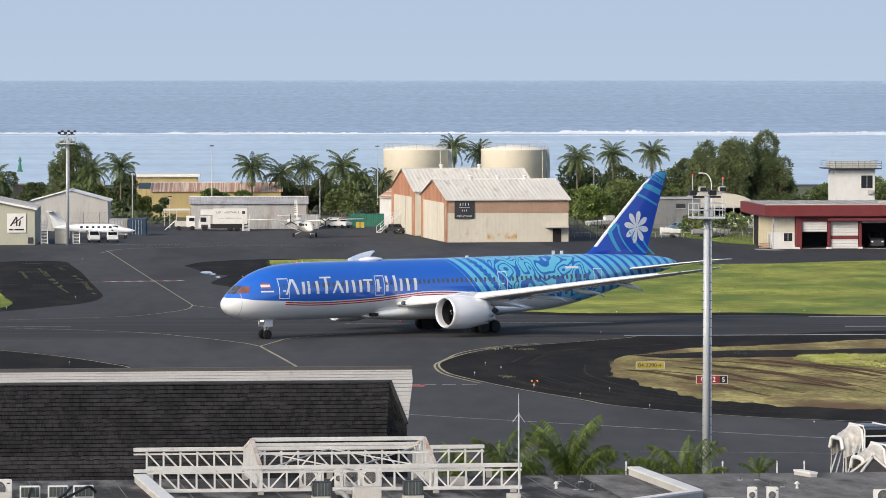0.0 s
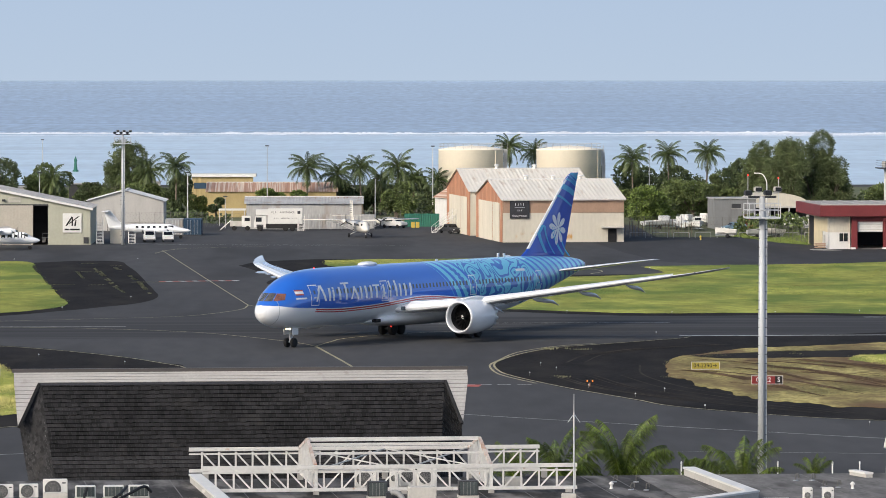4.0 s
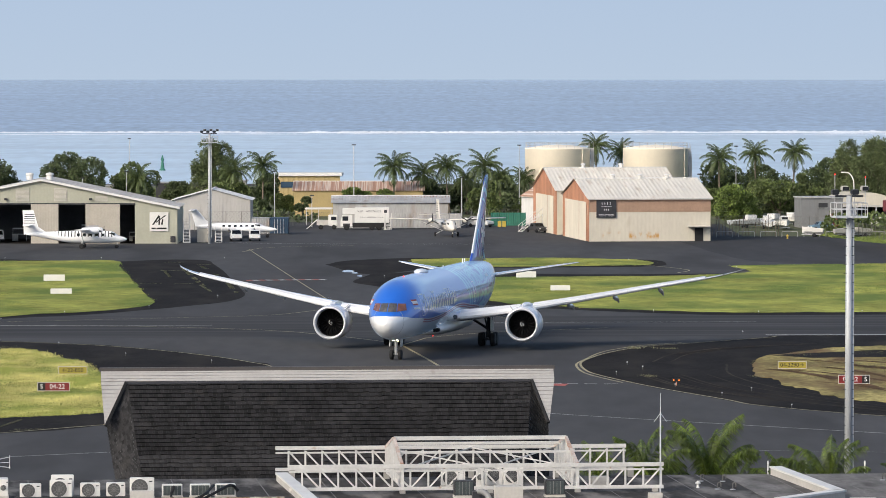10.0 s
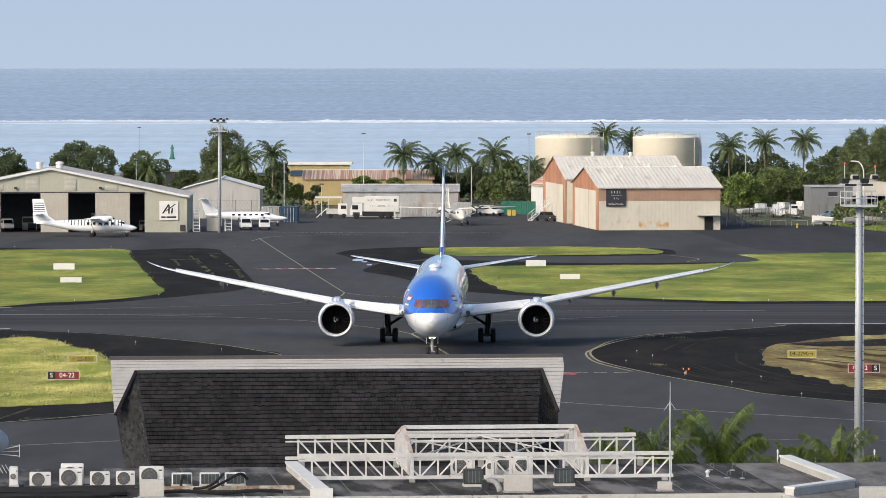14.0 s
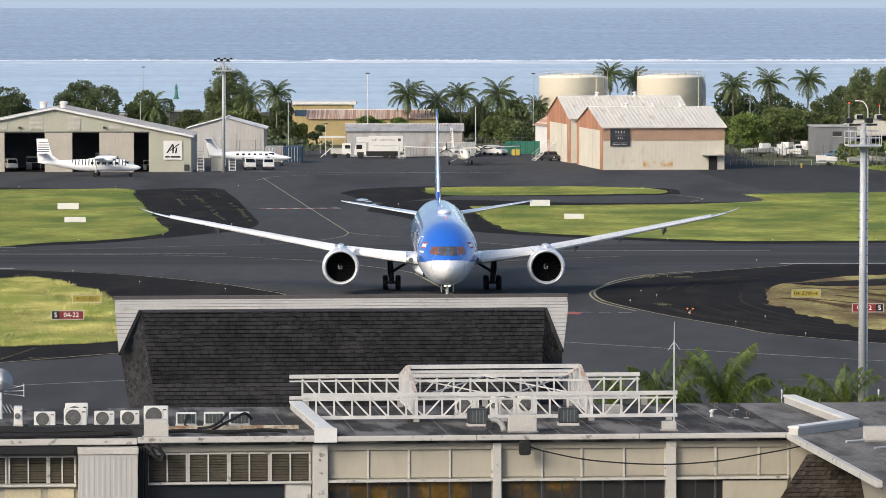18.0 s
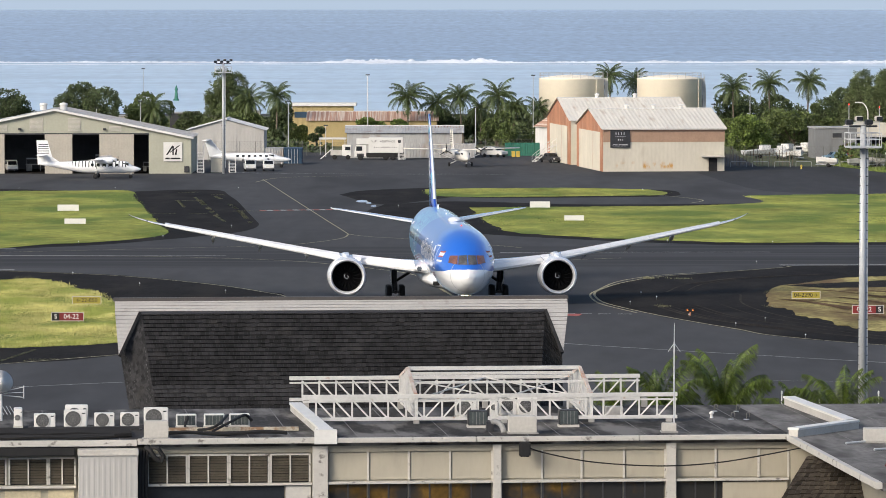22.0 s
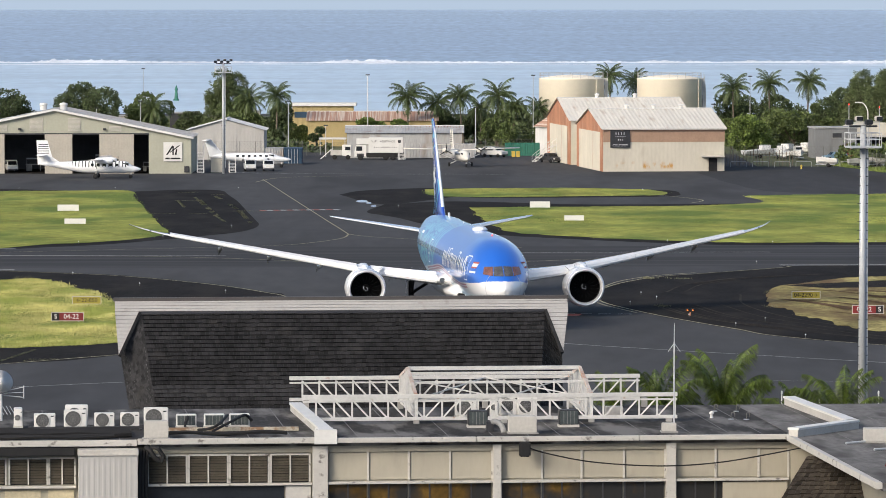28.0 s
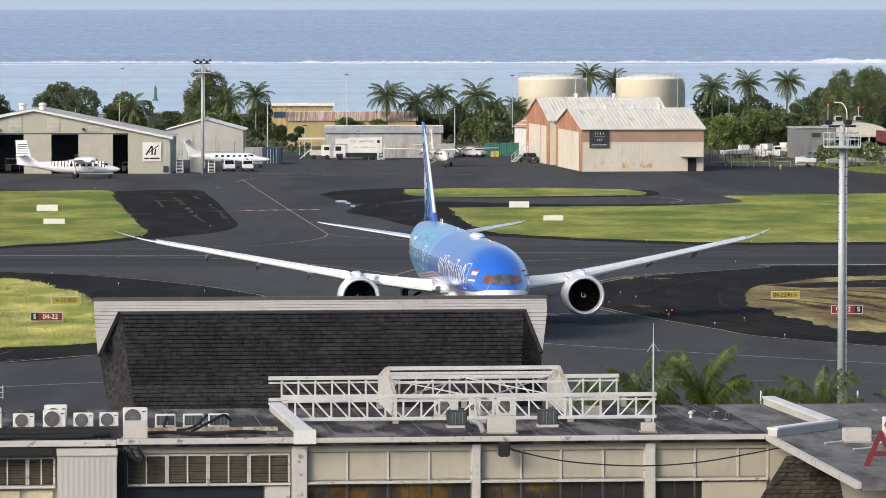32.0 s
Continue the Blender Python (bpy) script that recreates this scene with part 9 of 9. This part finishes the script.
part("head", cube(-2.3, -1.5, -0.15, 0.15, 9.5, 9.7, 0.04), M["white"], a)


# ---- signs on the grass ----
def text_mesh(body, size, extrude=0.01):
    cu = bpy.data.curves.new("text", "FONT")
    cu.body, cu.size, cu.extrude, cu.align_x, cu.align_y = body, size, extrude, "CENTER", "CENTER"
    tmp = bpy.data.objects.new("text_tmp", cu)
    me = bpy.data.meshes.new_from_object(tmp)
    bpy.data.objects.remove(tmp)
    return me


for body, x, size in (("V.I.P", 3.55, 0.50), ("ASSISTANCE", 5.85, 0.46)):
    me = text_mesh(body, size, 0.008)
    tx = put("lettering", me, M["dark_metal"], vip_truck, "dark painted capital lettering")
    tx.matrix_basis = pose(x, -1.212, 3.2, 90)


def taxi_sign(x, y, w, h, plates, label):
    s = thing("taxiway_sign", pose(x, y, 0), label, "sign", "taxiway signs")
    part("case", cube(-w / 2 - 0.05, w / 2 + 0.05, 0.0, 0.25, 0.10, 0.20 + h, 0.03), M["dark_metal"], s)
    for x_ in (-w * 0.35, w * 0.35):
        part("leg", cube(x_ - 0.05, x_ + 0.05, 0.08, 0.16, 0, 0.10), M["galvanised"], s)
    part("rim", cube(-w / 2 - 0.06, w / 2 + 0.06, -0.012, 0.0, 0.09, 0.21 + h), M["dirty_white"], s)
    at = -w / 2
    for share, face_mat, txt, txt_mat in plates:
        pl = part("face_plate", cube(at, at + w * share, -0.02, -0.012, 0.15, 0.15 + h), M[face_mat], s)
        ob = put("lettering", text_mesh(txt, h * 0.86), M[txt_mat], pl)
        ob.matrix_basis = pose(at + w * share / 2, -0.03, 0.15 + h / 2, 90, 0, 0)
        at += w * share
    return s


taxi_sign(-33.1, 469.5, 2.6, 0.62, [(1.0, "sign_yellow", "\u219022-850", "black")], "yellow taxiway sign with black characters on the grass")
taxi_sign(-33.1, 445.5, 2.75, 0.68, [(0.24, "black", "S", "letter_white"), (0.76, "sign_red", "04-22", "letter_white")], "red and black runway sign on the grass")
taxi_sign(34.3, 477.5, 2.6, 0.62, [(1.0, "sign_yellow", "04-2290\u2192", "black")], "yellow taxiway distance sign with black characters")
taxi_sign(38.3, 455.5, 2.75, 0.68, [(0.76, "sign_red", "04-22", "letter_white"), (0.24, "black", "S", "letter_white")], "red and black runway sign beside the mast")
for x, y, w in ((-49.5, 668, 2.8), (-45.9, 631, 2.65), (13.0, 678, 2.7), (16.6, 640, 2.5)):
    s = thing("marker_board", pose(x, y, 0), "blank white marker board standing on grass", "sign", "marker boards")
    part("board", cube(-w / 2, w / 2, 0, 0.12, 0.1, 0.92 if y > 650 else 0.75, 0.02), M["white"], s)
    for x_ in (-w * 0.35, w * 0.35):
        part("leg", cube(x_ - 0.04, x_ + 0.04, 0.12, 0.2, 0, 0.6), M["galvanised"], s)
for k, (x, y) in enumerate(((-30, 500), (-21, 488), (-38, 519), (-17.5, 470), (20.2, 478), (17.4, 470), (19.0, 485), (25.5, 440), (30.5, 425), (22, 452), (-56, 585), (-42, 583), (-33, 596), (-26, 622), (26, 586), (38, 583), (50, 584), (29, 735), (43, 708), (-48, 741), (-62, 740), (-30, 742), (-6, 680), (-1, 650), (12, 685), (36.3, 435), (42.3, 405), (48, 403), (33.5, 540), (60, 586), (28.5, 447))):
    e = thing("edge_light", pose(x, y, 0), "small taxiway edge light on a short stem", "light", "edge lights")
    part("stem", rod(bmesh.new(), (0, 0, 0), (0, 0, 0.26), 0.026, None, 6), M["dull_post"], e)
    part("dome", spin(bmesh.new(), [(0.25, 0.045), (0.30, 0.05), (0.34, 0.03), (0.36, 0.01)], (0, 0, 0), "Z", 8), M["letter_white"], e)
g_ = thing("guard_light", pose(22.2, 454, 0), "orange double runway guard light", "light")
part("stand", cube(-0.05, 0.05, -0.05, 0.05, 0, 0.35), M["rust_red"], g_)
for sd in (1, -1):
    part("lamp_housing", cube(sd * 0.24 - 0.18, sd * 0.24 + 0.18, -0.12, 0.15, 0.35, 0.68, 0.04), M["black"], g_)
    part("lens", spin(bmesh.new(), [(-0.14, 0.02), (-0.13, 0.06), (-0.1, 0.065)], (sd * 0.24, 0, 0.52), "Y", 12), M["amber_glow"], g_, "glowing amber lens")
# pale hoops and cones along the right-hand apron
for k in range(9):
    c = thing("barrier", pose(47.5 + k * 3.6, 836 - 0.5 * (k % 3), 0), "low pale grey tubular barrier on the apron edge", "barrier", "tube barriers")
    part("hoop", tube(bmesh.new(), [(0, 0, 0), (0, 0, 0.8), (0.1, 0, 0.9), (2.5, 0, 0.9), (2.6, 0, 0.8), (2.6, 0, 0)], 0.045, 6), M["tube_grey"], c)
c = thing("hydrant", pose(58.5, 826, 0), "yellow hydrant post on the apron edge", "hydrant")
part("post", spin(bmesh.new(), [(0, 0.14), (0.35, 0.12), (0.42, 0.19), (0.55, 0.19), (0.75, 0.07)], (0, 0, 0), "Z", 10), M["yellow_plastic"], c)


# ---- fences ----
def fence(x0, y0, x1, y1, h, label, step=2.6):
    f = thing("chain_fence", pose(x0, y0, 0, 0, 0, math.degrees(math.atan2(y1 - y0, x1 - x0))), label, "fence", "fences")
    L = math.hypot(x1 - x0, y1 - y0)
    n_ = max(1, int(L / step))
    for k in range(n_ + 1):
        part("post", rod(bmesh.new(), (L * k / n_, 0, 0), (L * k / n_, 0, h), 0.045, None, 5), M["dull_post"], f)
    for z in (0.15, h * 0.5, h - 0.05):
        part("wire", rod(bmesh.new(), (0, 0, z), (L, 0, z), 0.018, None, 4), M["dull_post"], f)
    bm = bmesh.new()
    for k in range(int(L / 0.6)):
        rod(bm, (k * 0.6, 0, 0.1), (min(L, k * 0.6 + h * 0.7), 0, h - 0.1), 0.009, None, 3, False)
        rod(bm, (k * 0.6, 0, h - 0.1), (min(L, k * 0.6 + h * 0.7), 0, 0.1), 0.009, None, 3, False)
    part("wire_netting", bm, M["dull_post"], f, kind="stuff")
    return f


fence(-40, 862, -24, 866, 3.4, "tall grey chain-link security fence")
fence(-24, 892, -17, 894, 2.4, "grey chain-link fence behind the trucks")
fence(46.5, 850, 62, 862, 3.0, "rusty chain-link fence with leaning posts")
fence(62, 862, 90, 862, 2.6, "grey chain-link fence beside the boats")
fence(69, 846, 75.5, 808, 2.4, "grey chain-link fence beside the fire station")
fence(2, 905, 16, 905, 2.6, "grey chain-link fence below the trees")
pf = thing("post_fence", pose(46.6, 842, 0), "row of weathered timber fence posts", "fence")
rnd = random.Random(12)
for k in range(22):
    part("post", rod(bmesh.new(), (k * 0.55, rnd.uniform(-0.4, 0.4), 0), (k * 0.55 + rnd.uniform(-0.15, 0.15), 0, rnd.uniform(1.8, 3.0)), 0.06, None, 5), M["bark"], pf)


# ---- boats ----
def boat(m, L, label, mat="white"):
    b = thing("boat", m, label, "boat", "stored boats")
    rings = []
    for f in np.linspace(0, 1, 8):
        w = 0.19 * L * (1 - (max(0, f - 0.45) / 0.55) ** 2.2) + 0.02
        k0 = 0.5 + 0.25 * max(0, f - 0.6) * L * 0.4
        rings.append([(L * (f - 0.5), -w, 1.35 + 0.35 * f), (L * (f - 0.5), -w * 0.8, 0.8), (L * (f - 0.5), 0, k0), (L * (f - 0.5), w * 0.8, 0.8), (L * (f - 0.5), w, 1.35 + 0.35 * f)])
    bm = bmesh.new()
    loft(bm, rings, False, False)
    for a0, a1 in zip(rings, rings[1:]):
        face(bm, tuple(np.array(a0[0]) - (0, 0, 0.12)), tuple(np.array(a1[0]) - (0, 0, 0.12)), tuple(np.array(a1[4]) - (0, 0, 0.12)), tuple(np.array(a0[4]) - (0, 0, 0.12)))
    face(bm, *rings[0])
    part("hull", bm, M[mat], b)
    if L < 5:
        for x_ in (-L * 0.22, L * 0.08):
            part("thwart", cube(x_ - 0.12, x_ + 0.12, -L * 0.17, L * 0.17, 1.25, 1.32), M["dirty_white"], b)
    else:
        part("cabin", cube(-L * 0.05, L * 0.2, -L * 0.1, L * 0.1, 1.4, 2.3, 0.08), M["white"], b)
        part("cabin_glass", cube(L * 0.19, L * 0.215, -L * 0.09, L * 0.09, 1.8, 2.2), M["glass"], b)
    part("trailer", cube(-L * 0.4, L * 0.5, -0.5, 0.5, 0.38, 0.5), M["steel"], b)
    for sd in (1, -1):
        wheel(b, -L * 0.1, sd * 0.75, 0.32, 0.2)
    return b


boat(pose(63.4, 836, 0, 0, 0, 165), 3.6, "white open boat on a trailer")
boat(pose(68.5, 834, 0, 0, 0, 12), 3.6, "grey dinghy on a trailer", "grey_sheet")
boat(pose(71.5, 836, 0, 0, 0, -160), 3.4, "small pale boat on a trailer", "dirty_white")
for k, (x, y, L) in enumerate(((55.5, 880, 7), (60, 886, 8), (58.5, 875, 6.5), (64.5, 893, 7), (69, 896, 9), (74, 888, 8), (82, 880, 8), (61, 872, 6), (86, 886, 7), (78, 874, 6))):
    boat(pose(x, y, 0.0, 0, 0, 20 + 37 * k), L, "white motor boat stored ashore", "white")
# lagoon beacon
b_ = thing("beacon", pose(-75.2, 1428, -2.2), "green conical channel beacon in the lagoon", "beacon")
part("tower", spin(bmesh.new(), [(0, 0.9), (0.5, 0.85), (0.8, 0.55), (3.0, 0.32), (3.1, 0.5), (3.3, 0.5)], (0, 0, 0), "Z", 14), M["green_paint"], b_)
part("top_mark", spin(bmesh.new(), [(3.3, 0.5), (4.6, 0.03)], (0, 0, 0), "Z", 12), M["green_paint"], b_)


# ---- boarding bridges ----
def bridge(x, y, z, turn):
    b = thing("boarding_bridge", pose(x, y, z, 0, 0, turn), "passenger boarding bridge with creased pale hood", "boarding bridge", "boarding bridges")

    def arch(x_, grow, low=-3.0):
        return [(x_, -1.15 - grow, low), (x_, -1.2 - grow, -0.6), (x_, -1.0 - grow, -0.1 + grow), (x_, -0.6, 0.12 + grow), (x_, 0.6, 0.12 + grow), (x_, 1.0 + grow, -0.1 + grow), (x_, 1.2 + grow, -0.6), (x_, 1.15 + grow, low)]

    rings = []
    for k in range(13):  # canvas that sags forward from the rear frame to the bumper
        f = k / 12
        crease = 0.03 * math.sin(k * 2.1) + 0.02 * math.sin(k * 4.7 + 1)
        rings.append([(q[0] + 0.03 * math.sin(3.0 * q[1] + k), q[1], q[2] - 0.42 * (1 - f) ** 1.3) for q in arch(-0.95 + 1.1 * f, -0.12 + 0.3 * f + crease, -1.15)])
    canvas_ = loft(bmesh.new(), rings, False, False)
    part("hood_canvas", canvas_, M["canvas"], b, "creased pale canvas hood", True)
    front = [(x, y, z_ if z_ < -2 else z_ - 0.42) for x, y, z_ in arch(-0.98, -0.1)]
    part("bumper", tube(bmesh.new(), smooth_line(front[1:-1], 4), 0.13, 8), M["white"], b, "white padded hood bumper", True)
    for sd in (0, -1):
        e = front[sd]
        part("hood_edge", rod(bmesh.new(), e, (e[0] + 0.1, e[1], -0.95), 0.035, None, 6), M["canvas"], b)
    part("hood_rim", tube(bmesh.new(), arch(0.16, 0.22), 0.07, 8), M["white"], b, "white rear frame of the hood", True)
    part("floor_plate", cube(-1.2, 0.2, -1.1, 1.1, -2.95, -2.8, 0.02), M["galvanised"], b)
    for sd in (1, -1):
        for x0_, x1_ in ((-0.95, -0.2), (-0.6, 0.05)):
            part("closing_strut", rod(bmesh.new(), (x0_, sd * 1.36, -2.9), (x1_, sd * 1.4, -0.7), 0.045, None, 6), M["galvanised"], b)
    part("cab", cube(0.22, 1.75, -1.4, 1.4, -3.0, 0.28, 0.12), M["bridge_grey"], b, "dark glazed cab")
    part("cab_roof", cube(0.26, 1.71, -1.36, 1.36, 0.0, 0.36, 0.1), M["blue_grey"], b)
    for x_ in (0.26, 1.74):
        part("frame", tube(bmesh.new(), [(x_, -1.43, -3), (x_, -1.43, 0.1), (x_, -1.15, 0.38), (x_, 1.15, 0.38), (x_, 1.43, 0.1), (x_, 1.43, -3)], 0.055, 6), M["white"], b)
    for z_ in (-0.22, -1.75):
        part("window_frame", cube(0.3, 1.7, -1.46, -1.40, z_ - 0.04, z_ + 0.04), M["white"], b)
    part("tunnel", cube(1.8, 14, -1.25, 1.25, -2.7, -0.12, 0.08), M["blue_grey"], b)
    for k in range(5):
        part("tunnel_rib", cube(2.6 + 2.2 * k, 2.7 + 2.2 * k, -1.31, 1.31, -2.75, -0.06, 0.02), M["white"], b)
    part("leg", cube(2.0, 2.5, -0.3, 0.3, -z, -2.9, 0.03), M["galvanised"], b)
    return b


bridge(33.6, 300, 7.25, 14)
bridge(33.4, 287, 7.1, 14)
for x, y in ((16.1, 240), (17.9, 240), (20.7, 240), (23.3, 240), (24.6, 240)):
    p_ = thing("light_post", pose(x, y, 0), "thin white post beyond the roof edge", "post", "white posts")
    part("post", rod(bmesh.new(), (0, 0, 0), (0, 0, 10.15), 0.035, None, 8), M["white"], p_)
    part("cap", spin(bmesh.new(), [(10.1, 0.045), (10.2, 0.045), (10.25, 0.02)], (0, 0, 0), "Z", 8), M["white"], p_)


# ---- surf on the reef ----
def surf(x0, x1, y, h, seed, thick=9.0):
    rnd = random.Random(seed)
    bm = bmesh.new()
    rings = []
    n_ = max(8, int((x1 - x0) / 1.1))
    for k in range(n_ + 1):
        x = x0 + (x1 - x0) * k / n_
        env = min(1.0, 5 * k / n_, 5 * (n_ - k) / n_) ** 0.7
        hh = h * env * (0.45 + 0.55 * abs(noise.noise(Vector((x * 0.05, seed, 0)))) * 2 + 0.55 * rnd.random() ** 2)
        w = thick * (0.5 + env * 0.6)
        yy = y + 4 * noise.noise(Vector((x * 0.02, seed, 4)))
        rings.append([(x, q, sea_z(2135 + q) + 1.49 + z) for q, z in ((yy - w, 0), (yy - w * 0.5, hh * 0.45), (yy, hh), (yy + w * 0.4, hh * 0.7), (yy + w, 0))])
    loft(bm, rings, False, False)
    return bm


reef = thing("reef_surf", pose(0, 2135, -1.48), "white surf breaking along the reef", "surf", kind="stuff")
for k, (x0, x1, h) in enumerate(((-420, -160, 0.9), (-175, -60, 0.7), (-64, 40, 0.8), (30, 120, 0.75), (112, 210, 0.95), (200, 420, 0.9))):
    part("foam_line", surf(x0, x1, 4 * math.sin(k * 2.0), h, k), M["foam"], reef, kind="stuff", smooth=True)
for k, (x0, x1, y) in enumerate(((-300, -90, -55), (-120, 60, -38), (20, 230, -60), (140, 330, -30))):
    part("foam_streak", surf(x0, x1, y, 0.22, 20 + k, 5), M["foam"], reef, kind="stuff", smooth=True)
BREAKERS = []
for k, (xc, w, h) in enumerate(((135, 50, 1.7), (-10, 85, 1.9), (-150, 50, 1.5), (-35, 36, 1.7), (185, 50, 1.6), (40, 80, 1.2), (-110, 60, 1.3), (230, 70, 1.5))):
    b_ = thing("breaker", pose(xc, 2138, -1.48), "white breaking wave on the reef", "wave", "breakers")
    part("crest", surf(-w / 2, w / 2, 0, h, 60 + k, 10), M["foam"], b_, smooth=True)
    BREAKERS.append((b_, xc))


# ---- what moves ----
def motions():
    walk(plane, [
        (0.0, pose(-2.36, 532.77, 0, 0, 0, -143.70)), (0.3, pose(-2.70, 531.58, 0, 0, 0, -142.33)), (1.0, pose(-3.46, 528.79, 0, 0, 0, -139.11)), (2.0, pose(-4.42, 524.81, 0, 0, 0, -134.43)),
        (3.0, pose(-5.08, 520.84, 0, 0, 0, -129.58)), (4.5, pose(-5.36, 514.91, 0, 0, 0, -122.00)), (6.0, pose(-5.07, 509.03, 0, 0, 0, -114.72)), (8.0, pose(-4.33, 501.32, 0, 0, 0, -106.54)),
        (10.0, pose(-3.24, 493.80, 0, 0, 0, -99.96)), (12.0, pose(-1.84, 486.48, 0, 0, 0, -94.71)), (14.0, pose(-0.63, 479.39, 0, 0, 0, -91.20)), (16.0, pose(-0.01, 472.54, 0, 0, 0, -89.65)),
        (18.0, pose(0.38, 465.91, 0, 0, 0, -88.94)), (20.0, pose(1.02, 459.49, 0, 0, 0, -87.90)), (22.0, pose(1.93, 453.24, 0, 0, 0, -86.52)), (23.5, pose(2.74, 448.64, 0, 0, 0, -85.47)),
        (25.0, pose(3.51, 444.10, 0, 0, 0, -84.64)), (26.5, pose(4.15, 439.59, 0, 0, 0, -84.21)), (28.0, pose(4.71, 435.06, 0, 0, 0, -84.01)), (30.0, pose(5.49, 428.91, 0, 0, 0, -83.75)),
        (31.6, pose(6.15, 423.93, 0, 0, 0, -83.52)), (32.0, pose(6.31, 422.68, 0, 0, 0, -83.46))])
    # each breaker swells, runs a little along the reef and settles
    peaks = (0.5, 23.0, 28.0, 27.0, 32.0, 9.0, 6.0, 13.0)
    for (b, x), peak in zip(BREAKERS, peaks):
        rows = []
        for t in sorted({0.0, max(0.0, peak - 5), max(0.0, peak - 2.5), peak, min(32.0, peak + 2.5), min(32.0, peak + 5), 32.0}):
            lift = math.exp(-((t - peak) / 2.2) ** 2)
            rows.append((t, pose(x + 1.2 * (t - peak), 2138 - 0.8 * (t - peak), -3.6 + 2.2 * lift)))
        walk(b, rows)


motions()
